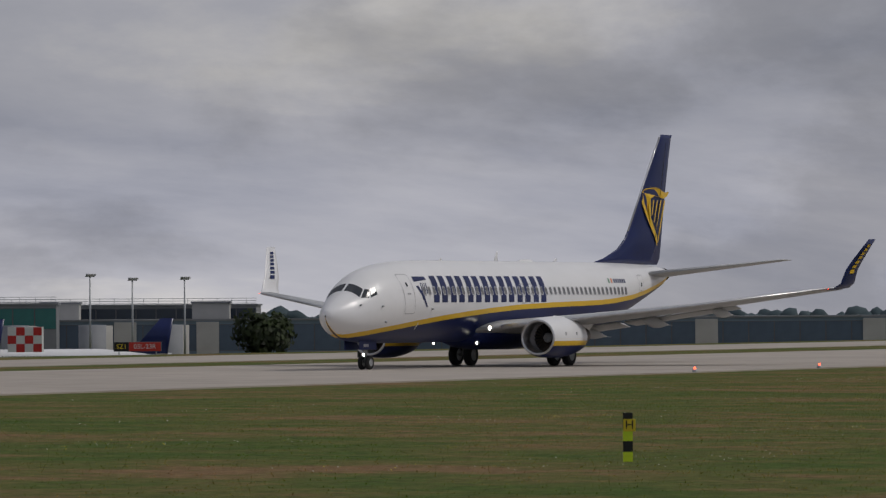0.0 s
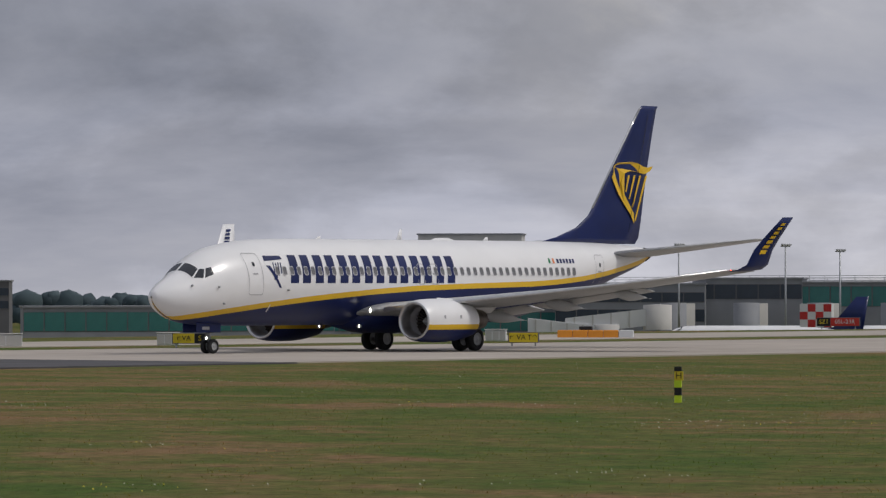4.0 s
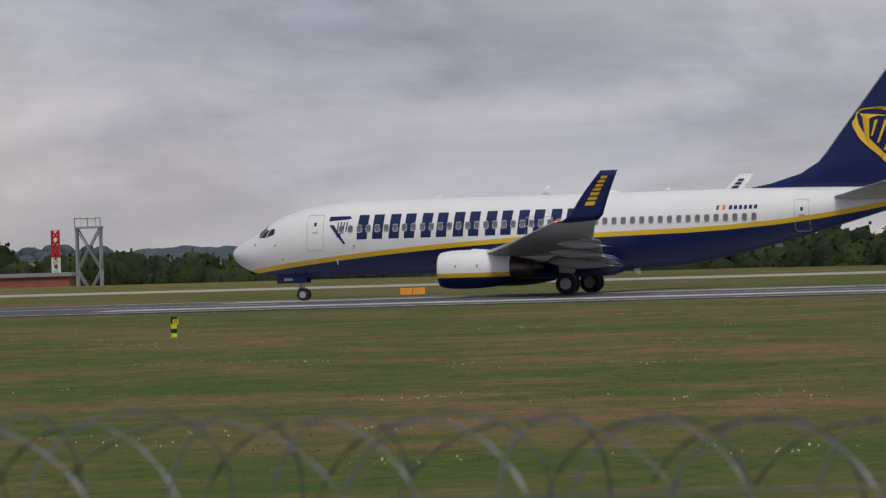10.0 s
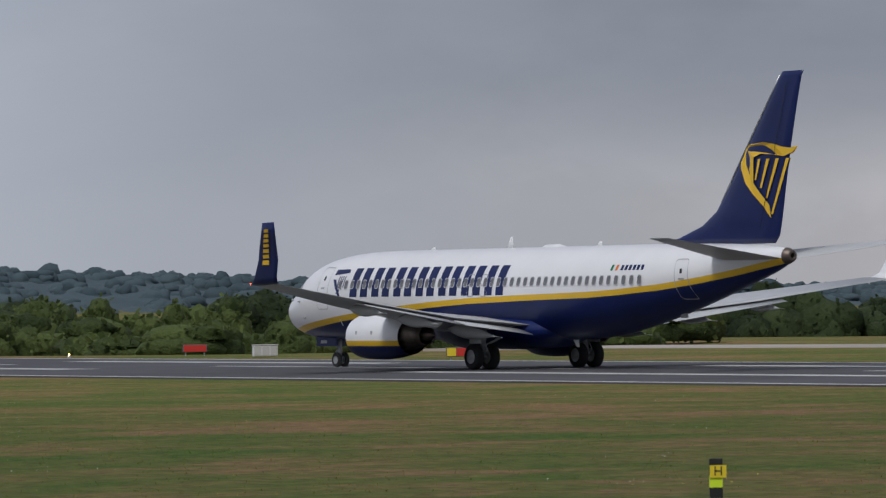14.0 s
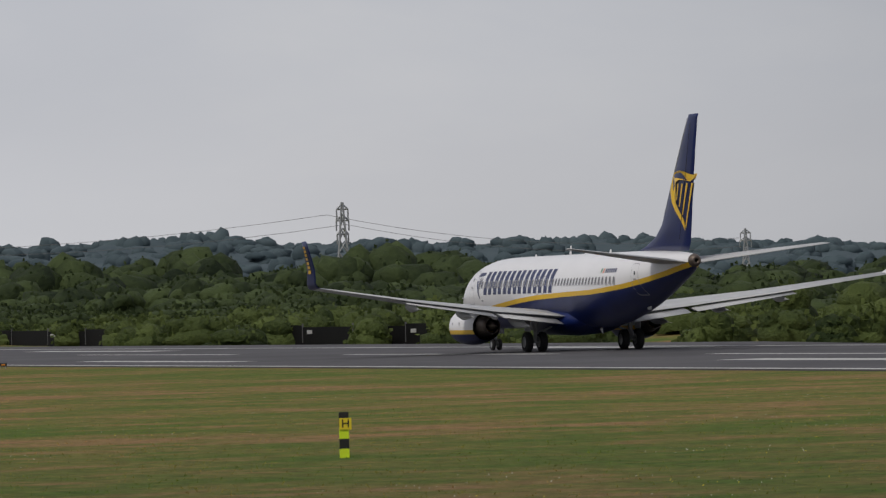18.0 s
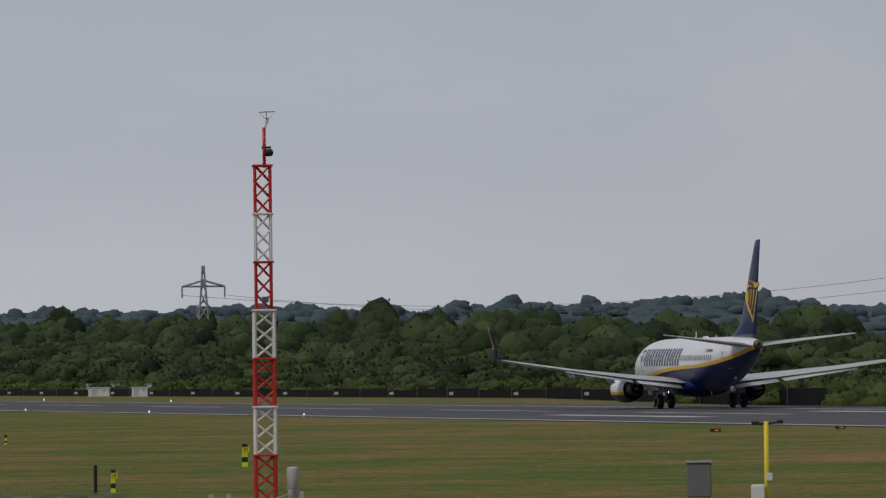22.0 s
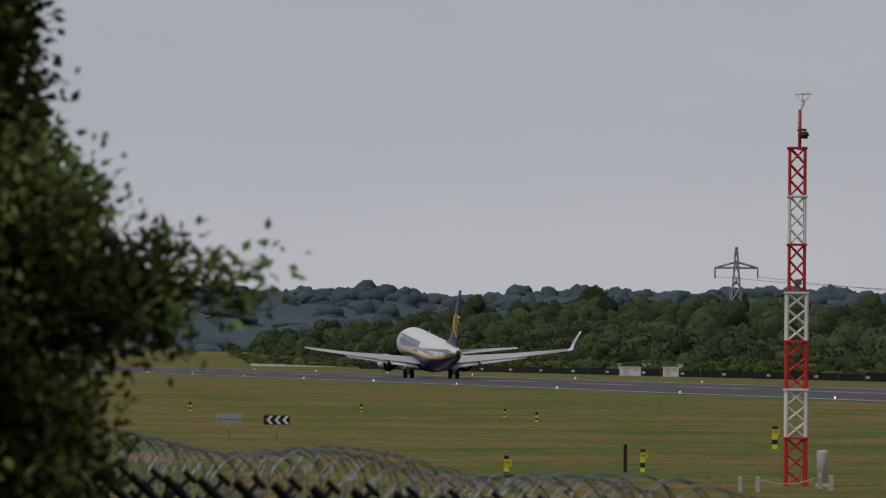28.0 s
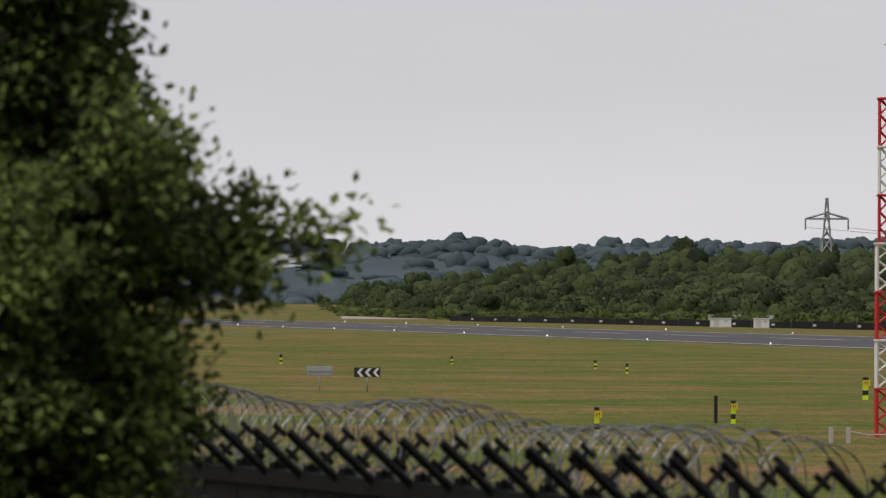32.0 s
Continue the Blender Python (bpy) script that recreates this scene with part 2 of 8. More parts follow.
# ---- materials ----
def mat(name, color, rough=0.5, metal=0.0, vary=0.12, scale=3.0, bump=0.0, bscale=40.0, coat=0.0, second=None, spec=0.5):
    """A surface with grain and stains at two scales, in object space."""
    m = bpy.data.materials.new(name)
    m.use_nodes = True
    nt = m.node_tree
    N, L = nt.nodes.new, nt.links.new
    b = nt.nodes["Principled BSDF"]
    b.inputs["Roughness"].default_value, b.inputs["Metallic"].default_value = rough, metal
    b.inputs["Coat Weight"].default_value, b.inputs["Specular IOR Level"].default_value = coat, spec
    tc = N("ShaderNodeTexCoord")
    n1, n2 = N("ShaderNodeTexNoise"), N("ShaderNodeTexNoise")
    n1.inputs["Scale"].default_value, n1.inputs["Detail"].default_value = scale, 5
    n2.inputs["Scale"].default_value, n2.inputs["Detail"].default_value = scale * 0.13, 3
    L(tc.outputs["Object"], n1.inputs[0]); L(tc.outputs["Object"], n2.inputs[0])
    add = N("ShaderNodeMath"); add.operation = "ADD"
    L(n1.outputs[0], add.inputs[0]); L(n2.outputs[0], add.inputs[1])
    ramp = N("ShaderNodeMapRange")
    for k, v in (("From Min", 0.7), ("From Max", 1.3)):
        ramp.inputs[k].default_value = v
    L(add.outputs[0], ramp.inputs[0])
    mix = N("ShaderNodeMix"); mix.data_type = "RGBA"
    dark = second or tuple(c * (1 - vary) for c in color)
    lite = color if second else tuple(min(1, c * (1 + vary * 0.5)) for c in color)
    mix.inputs[6].default_value, mix.inputs[7].default_value = (*dark, 1), (*lite, 1)
    L(ramp.outputs[0], mix.inputs[0]); L(mix.outputs[2], b.inputs["Base Color"])
    if bump:
        n3, bp = N("ShaderNodeTexNoise"), N("ShaderNodeBump")
        n3.inputs["Scale"].default_value, n3.inputs["Detail"].default_value = bscale, 4
        bp.inputs["Strength"].default_value = bump
        L(tc.outputs["Object"], n3.inputs[0]); L(n3.outputs[0], bp.inputs["Height"]); L(bp.outputs[0], b.inputs["Normal"])
    return m


def glow(name, color, power):
    m = bpy.data.materials.new(name)
    m.use_nodes = True
    b = m.node_tree.nodes["Principled BSDF"]
    b.inputs["Base Color"].default_value = (*color, 1)
    b.inputs["Emission Color"].default_value, b.inputs["Emission Strength"].default_value = (*color, 1), power
    return m


def let_through(m, share):
    """Light also shines through the blade from behind."""
    nt = m.node_tree
    b, out = nt.nodes["Principled BSDF"], nt.nodes["Material Output"]
    tr, mx = nt.nodes.new("ShaderNodeBsdfTranslucent"), nt.nodes.new("ShaderNodeMixShader")
    mx.inputs[0].default_value = share
    nt.links.new(b.inputs["Base Color"].links[0].from_socket, tr.inputs[0])
    nt.links.new(b.outputs[0], mx.inputs[1]); nt.links.new(tr.outputs[0], mx.inputs[2]); nt.links.new(mx.outputs[0], out.inputs[0])
    return m


def leaf_mat(name, a, b_, rough=0.6, scale=0.25, flat=0.32):
    """Foliage: each clump its own green, with large drifts of tone."""
    m = bpy.data.materials.new(name)
    m.use_nodes = True
    nt = m.node_tree
    N, L = nt.nodes.new, nt.links.new
    b = nt.nodes["Principled BSDF"]
    b.inputs["Roughness"].default_value, b.inputs["Specular IOR Level"].default_value = rough, 0.25
    geo, tc, n1 = N("ShaderNodeNewGeometry"), N("ShaderNodeTexCoord"), N("ShaderNodeTexNoise")
    n1.inputs["Scale"].default_value, n1.inputs["Detail"].default_value = scale, 4
    L(tc.outputs["Object"], n1.inputs[0])
    add = N("ShaderNodeMath"); add.operation = "MULTIPLY_ADD"
    add.inputs[1].default_value = 0.45
    L(geo.outputs["Random Per Island"], add.inputs[0]); L(n1.outputs[0], add.inputs[2])
    r = N("ShaderNodeMapRange")
    r.inputs["From Min"].default_value, r.inputs["From Max"].default_value = 0.42, 1.0
    L(add.outputs[0], r.inputs[0])
    mix = N("ShaderNodeMix"); mix.data_type = "RGBA"
    mix.inputs[6].default_value, mix.inputs[7].default_value = (*a, 1), (*b_, 1)
    L(r.outputs[0], mix.inputs[0]); L(mix.outputs[2], b.inputs["Base Color"])
    # a leaf clump is round: its shading leans to the open sky more than its flat blade does
    sc, ad = N("ShaderNodeVectorMath"), N("ShaderNodeVectorMath")
    sc.operation, ad.operation = "SCALE", "ADD"
    sc.inputs["Scale"].default_value, ad.inputs[1].default_value = flat, (0, -0.25, 0.8)
    nm = N("ShaderNodeVectorMath"); nm.operation = "NORMALIZE"
    L(geo.outputs["Normal"], sc.inputs[0]); L(sc.outputs[0], ad.inputs[0]); L(ad.outputs[0], nm.inputs[0]); L(nm.outputs[0], b.inputs["Normal"])
    return let_through(m, 0.3)


WHITE = mat("white_paint", (0.80, 0.80, 0.81), 0.32, vary=0.05, scale=0.7, coat=0.3)
NAVY = mat("navy_paint", (0.006, 0.016, 0.098), 0.38, vary=0.25, scale=0.6, coat=0.08, spec=0.35)
YELLOW = mat("yellow_paint", (0.80, 0.50, 0.03), 0.35, vary=0.1, scale=0.8)
WING_GREY = mat("wing_grey_paint", (0.46, 0.47, 0.48), 0.42, vary=0.12, scale=0.9)
METAL = mat("bare_metal", (0.62, 0.62, 0.63), 0.3, 0.9, vary=0.15, scale=4)
DARK_METAL = mat("burnt_metal", (0.16, 0.13, 0.11), 0.45, 0.8, vary=0.3, scale=5)
RUBBER = mat("black_rubber", (0.018, 0.018, 0.019), 0.8, vary=0.2, scale=6)
GREY_PART = mat("grey_gear_paint", (0.42, 0.43, 0.44), 0.5, 0.2, vary=0.2, scale=6)
PANE = mat("dark_glass", (0.03, 0.035, 0.045), 0.08, vary=0.2, scale=2)
CABIN = mat("cabin_window_shade", (0.16, 0.16, 0.17), 0.25, vary=0.3, scale=3)
SEAM = mat("panel_seam_grey", (0.42, 0.42, 0.44), 0.5, vary=0.1, scale=3)
BLACK = mat("matt_black", (0.01, 0.01, 0.011), 0.7, vary=0.3, scale=5)
LAMP_ON = glow("lit_lamp", (1.0, 0.93, 0.8), 9.0)
RED_LAMP = glow("red_lamp", (1.0, 0.08, 0.03), 6.0)
GREEN_FLAG = mat("flag_green", (0.01, 0.2, 0.08), 0.4)
ORANGE_FLAG = mat("flag_orange", (0.8, 0.2, 0.03), 0.4)


# ---- mesh helpers ----
def mesh_of(name, verts, faces, mats, index=None, smooth=False):
    me = bpy.data.meshes.new(name)
    me.from_pydata([tuple(v) for v in verts], [], faces)
    for m in mats:
        me.materials.append(m)
    if index is not None:
        me.polygons.foreach_set("material_index", index)
    if smooth:
        me.polygons.foreach_set("use_smooth", [True] * len(faces))
    me.update()
    return me


def part(name, me, parent, label="", at=None):
    ob = new(name, me)
    if parent:
        ob.parent = parent
    if at is not None:
        ob.matrix_basis = at if isinstance(at, Matrix) else Matrix.Translation(at)
    if label:
        ob["label"] = label
    return ob


def thing(name, at, label, category, group="", kind=""):
    e = new(name)
    e.empty_display_size = 0.2
    e.matrix_world = at if isinstance(at, Matrix) else Matrix.Translation(at)
    return tagged(e, label, category, group, kind)


def box_me(name, x, y, z, m, bevel=0.0, at=(0, 0, 0)):
    """A box of that size standing on z = 0 at the point given, its edges taken off."""
    bm = bmesh.new()
    bmesh.ops.create_cube(bm, size=1.0, matrix=Matrix.Translation((at[0], at[1], at[2] + z / 2)) @ Matrix.Diagonal((x, y, z, 1)))
    if bevel:
        bmesh.ops.bevel(bm, geom=bm.edges[:], offset=bevel, segments=1, affect="EDGES")
    me = bpy.data.meshes.new(name)
    bm.to_mesh(me); bm.free()
    me.materials.append(m)
    return me


def tube_pts(points, radius, sides=8, caps=True):
    """Verts and faces of a round bar through the points; radius a number or one per point."""
    vs, fs = [], []
    pts = [Vector(p) for p in points]
    for i, p in enumerate(pts):
        d = (pts[min(i + 1, len(pts) - 1)] - pts[max(i - 1, 0)]).normalized()
        up = Vector((0, 0, 1)) if abs(d.z) < 0.9 else Vector((1, 0, 0))
        a = d.cross(up).normalized(); b = a.cross(d)
        r = radius[i] if isinstance(radius, (list, tuple)) else radius
        for k in range(sides):
            t = 2 * math.pi * k / sides
            vs.append(p + (a * math.cos(t) + b * math.sin(t)) * r)
    for i in range(len(pts) - 1):
        for k in range(sides):
            q = (k + 1) % sides
            fs.append((i * sides + k, i * sides + q, (i + 1) * sides + q, (i + 1) * sides + k))
    if caps:
        fs.append(tuple(range(sides))[::-1]); fs.append(tuple((len(pts) - 1) * sides + k for k in range(sides)))
    return vs, fs


def tube_me(name, points, radius, m, sides=8, smooth=True):
    vs, fs = tube_pts(points, radius, sides)
    return mesh_of(name, vs, fs, [m], smooth=smooth)


def join_vf(chunks):
    vs, fs = [], []
    for v, f in chunks:
        o = len(vs)
        vs += list(v); fs += [tuple(i + o for i in q) for q in f]
    return vs, fs


def lathe_me(name, profile, m, sides=24, axis="x", smooth=True, close=False):
    """Turn a profile of (along, radius) round an axis."""
    vs, fs = [], []
    for u, r in profile:
        for k in range(sides):
            t = 2 * math.pi * k / sides
            c, s = r * math.cos(t), r * math.sin(t)
            vs.append((u, c, s) if axis == "x" else ((c, u, s) if axis == "y" else (c, s, u)))
    for i in range(len(profile) - 1):
        for k in range(sides):
            q = (k + 1) % sides
            fs.append((i * sides + k, (i + 1) * sides + k, (i + 1) * sides + q, i * sides + q))
    if close:
        fs.append(tuple(range(sides))); fs.append(tuple((len(profile) - 1) * sides + k for k in range(sides))[::-1])
    return mesh_of(name, vs, fs, [m], smooth=smooth)


# ---- the airliner: x aft from its main gear, y to its right, z up ----
GEAR_A = 19.6
BODY = [  # aft of the nose, belly, crown, half width
    (0.0, 2.58, 2.68, 0.05), (0.06, 2.42, 2.86, 0.22), (0.22, 2.22, 3.02, 0.40), (0.6, 1.92, 3.28, 0.68), (1.1, 1.68, 3.53, 0.95), (1.6, 1.53, 3.78, 1.16),
    (2.1, 1.43, 4.14, 1.34), (2.6, 1.37, 4.46, 1.48), (3.2, 1.33, 4.74, 1.61), (4.0, 1.30, 4.98, 1.73), (5.0, 1.29, 5.16, 1.82),
    (6.2, 1.28, 5.29, 1.87), (7.5, 1.28, 5.36, 1.88), (10.0, 1.28, 5.40, 1.88), (13.0, 1.28, 5.40, 1.88), (16.0, 1.26, 5.40, 1.88), (19.0, 1.26, 5.40, 1.88),
    (22.0, 1.27, 5.40, 1.88), (24.5, 1.32, 5.40, 1.88), (26.0, 1.46, 5.40, 1.86), (28.0, 1.80, 5.40, 1.79), (30.0, 2.24, 5.39, 1.63),
    (32.0, 2.74, 5.37, 1.39), (34.0, 3.28, 5.33, 1.08), (35.5, 3.70, 5.27, 0.82), (36.6, 4.02, 5.20, 0.60), (37.4, 4.30, 5.12, 0.40), (37.9, 4.52, 5.00, 0.22),
]
STRIPE = [(0, 1.45), (0.6, 1.52), (1.7, 1.72), (3.5, 1.96), (6, 2.24), (9, 2.52), (11.5, 2.71), (14, 2.88), (17, 3.03), (21, 3.14), (26, 3.24), (28, 3.33), (30.7, 3.52), (33, 3.78), (35.3, 4.12), (37.9, 4.60)]


def lerp(table, x, col=1):
    for p, q in zip(table, table[1:]):
        if x <= q[0]:
            t = max(0.0, (x - p[0]) / (q[0] - p[0]))
            return p[col] + (q[col] - p[col]) * t
    return table[-1][col]


def smooth_body(a):
    """Belly, crown and half width at a, by a cubic through the stations."""
    i = max(k for k in range(len(BODY)) if BODY[k][0] <= a or k == 0)
    i = min(i, len(BODY) - 2)
    p0, p1, p2, p3 = BODY[max(i - 1, 0)], BODY[i], BODY[i + 1], BODY[min(i + 2, len(BODY) - 1)]
    h = p2[0] - p1[0]
    t = min(max((a - p1[0]) / h, 0), 1)
    out = []
    for c in (1, 2, 3):
        m1 = (p2[c] - p0[c]) / max(p2[0] - p0[0], 1e-6) * h
        m2 = (p3[c] - p1[c]) / max(p3[0] - p1[0], 1e-6) * h
        out.append((2 * t**3 - 3 * t**2 + 1) * p1[c] + (t**3 - 2 * t**2 + t) * m1 + (-2 * t**3 + 3 * t**2) * p2[c] + (t**3 - t**2) * m2)
    return out


def skin(a, phi, side=-1, off=0.0):
    """A point on the body: phi from the crown downwards."""
    zb, zt, w = smooth_body(a)
    zc, hh = (zb + zt) / 2, (zt - zb) / 2
    return Vector((a - GEAR_A, side * (w + off) * math.sin(phi), zc + (hh + off) * math.cos(phi)))


def phi_at(a, z):
    zb, zt, w = smooth_body(a)
    return math.acos(min(1, max(-1, (z - (zb + zt) / 2) / ((zt - zb) / 2))))


def skin_z(a, z, side=-1, off=0.006):
    return skin(a, phi_at(a, z), side, off)


def body_zone(name, lo, hi, n, m, parent, label):
    """A lengthwise zone of the skin between two curves of phi, both sides."""
    st = sorted({round(v, 3) for v in [s[0] for s in BODY] + [i * 0.45 for i in range(85)] + [0.12, 0.35] if v <= 37.9})
    vs, fs = [], []
    for side in (-1, 1):
        o = len(vs)
        for a in st:
            l, h = lo(a), hi(a)
            for k in range(n + 1):
                vs.append(skin(a, l + (h - l) * k / n, side))
        for i in range(len(st) - 1):
            for k in range(n):
                q = (o + i * (n + 1) + k, o + i * (n + 1) + k + 1, o + (i + 1) * (n + 1) + k + 1, o + (i + 1) * (n + 1) + k)
                fs.append(q if side < 0 else q[::-1])
    return part(name, mesh_of(name, vs, fs, [m], smooth=True), parent, label)


def decal_vf(corners, side=-1, off=0.012, nu=3, nv=3):
    c, vs, fs = corners, [], []
    for i in range(nu + 1):
        u = i / nu
        for j in range(nv + 1):
            v = j / nv
            a = (c[0][0] * (1 - u) + c[1][0] * u) * (1 - v) + (c[3][0] * (1 - u) + c[2][0] * u) * v
            z = (c[0][1] * (1 - u) + c[1][1] * u) * (1 - v) + (c[3][1] * (1 - u) + c[2][1] * u) * v
            vs.append(skin_z(a, z, side, off))
    for i in range(nu):
        for j in range(nv):
            k = i * (nv + 1) + j
            q = (k, k + nv + 1, k + nv + 2, k + 1)
            fs.append(q if side > 0 else q[::-1])
    return vs, fs


def door_outline(name, a0, a1, z0, z1, parent, side=-1, m=None, w=0.035):
    """The seam round a door, as a thin raised frame with rounded corners, and its handle."""
    r, pts = 0.14, []
    for cx, cz, s in ((a1 - r, z1 - r, 0), (a0 + r, z1 - r, 90), (a0 + r, z0 + r, 180), (a1 - r, z0 + r, 270)):
        for k in range(5):
            t = radians(s + k * 22.5)
            pts.append((cx + r * math.cos(t), cz + r * math.sin(t)))
    # straight runs get extra points so that the frame follows the round body
    full = []
    for p, q in zip(pts, pts[1:] + pts[:1]):
        n = max(1, int(math.hypot(q[0] - p[0], q[1] - p[1]) / 0.25))
        full += [(p[0] + (q[0] - p[0]) * k / n, p[1] + (q[1] - p[1]) * k / n) for k in range(n)]
    ca, cz = (a0 + a1) / 2, (z0 + z1) / 2
    vs, fs, n = [], [], len(full)
    for a, z in full:
        da, dz = ca - a, cz - z
        l = math.hypot(da, dz)
        vs += [skin_z(a, z, side, 0.014), skin_z(a + da / l * w, z + dz / l * w, side, 0.014)]
    for k in range(n):
        j = (k + 1) % n
        fs.append((2 * k, 2 * k + 1, 2 * j + 1, 2 * j))
    ob = part(name, mesh_of(name, vs, fs, [m or SEAM]), parent)
    h = decal_vf([(ca - 0.16, cz - 0.03), (ca + 0.16, cz - 0.03), (ca + 0.16, cz + 0.05), (ca - 0.16, cz + 0.05)], side, 0.016)
    part("door_handle", mesh_of("door_handle", *h, [SEAM]), ob)
    if a1 - a0 > 0.7:
        p = decal_vf([(ca - 0.07, z1 - 0.62), (ca + 0.07, z1 - 0.62), (ca + 0.07, z1 - 0.42), (ca - 0.07, z1 - 0.42)], side, 0.016)
        part("door_pane", mesh_of("door_pane", *p, [PANE]), ob)
    return ob


def foil(sections, m, name, parent, label="", n=10, mats=None, pick=None):
    """Loft of wing sections: leading edge (x, y, z), trailing edge (x, y, z), thickness, thickness axis."""
    vs, fs, idx = [], [], []
    prof = [(0.0, 0.0), (0.02, 0.3), (0.08, 0.62), (0.2, 0.92), (0.38, 1.0), (0.6, 0.8), (0.82, 0.4), (1.0, 0.04)]
    ring = prof + [(u, -t * 0.75) for u, t in prof[-1:0:-1]]
    for le, te, th, ax in sections:
        le, te, ax = Vector(le), Vector(te), Vector(ax).normalized()
        for u, t in ring:
            vs.append(le.lerp(te, u) + ax * (t * th / 2))
    k = len(ring)
    for i in range(len(sections) - 1):
        for j in range(k):
            q = (j + 1) % k
            fs.append((i * k + j, i * k + q, (i + 1) * k + q, (i + 1) * k + j))
            idx.append(pick(j, len(prof)) if pick else 0)
    fs.append(tuple(range(k))[::-1]); idx.append(0)
    fs.append(tuple((len(sections) - 1) * k + j for j in range(k))); idx.append(idx[-2] if idx else 0)
    return part(name, mesh_of(name, vs, fs, mats or [m], idx, smooth=True), parent, label)


def canoe(parent, y, x0, x1, z0, z1, r):
    """A flap track fairing: a long boat hung under the wing."""
    vs, fs, n = [], [], 10
    for i in range(n + 1):
        u = i / n
        x, z = x0 + (x1 - x0) * u, z0 + (z1 - z0) * u
        w = r * (math.sin(math.pi * min(1, u * 1.15) ** 0.8 if u * 1.15 < 1 else math.pi) + 0.02)
        for k in range(8):
            t = 2 * math.pi * k / 8
            vs.append((x, y + w * 0.55 * math.cos(t), z + w * math.sin(t)))
    for i in range(n):
        for k in range(8):
            q = (k + 1) % 8
            fs.append((i * 8 + k, i * 8 + q, (i + 1) * 8 + q, (i + 1) * 8 + k))
    part("flap_track_fairing", mesh_of("flap_track_fairing", vs, fs, [WING_GREY], smooth=True), parent)


def wheel(parent, name, x, y, r, w):
    h = part(name, lathe_me(name, [(-w * 0.5, r * 0.55), (-w * 0.5, r * 0.86), (-w * 0.36, r * 0.985), (-w * 0.15, r), (w * 0.15, r), (w * 0.36, r * 0.985), (w * 0.5, r * 0.86), (w * 0.5, r * 0.55)], RUBBER, 28, "y"), parent, at=(x, y, r))
    part("rim", lathe_me("rim", [(-w * 0.46, 0.02), (-w * 0.40, r * 0.25), (-w * 0.30, r * 0.42), (-w * 0.47, r * 0.57), (w * 0.47, r * 0.57), (w * 0.30, r * 0.42), (w * 0.40, r * 0.25), (w * 0.46, 0.02)], GREY_PART, 20, "y"), h)
    return h


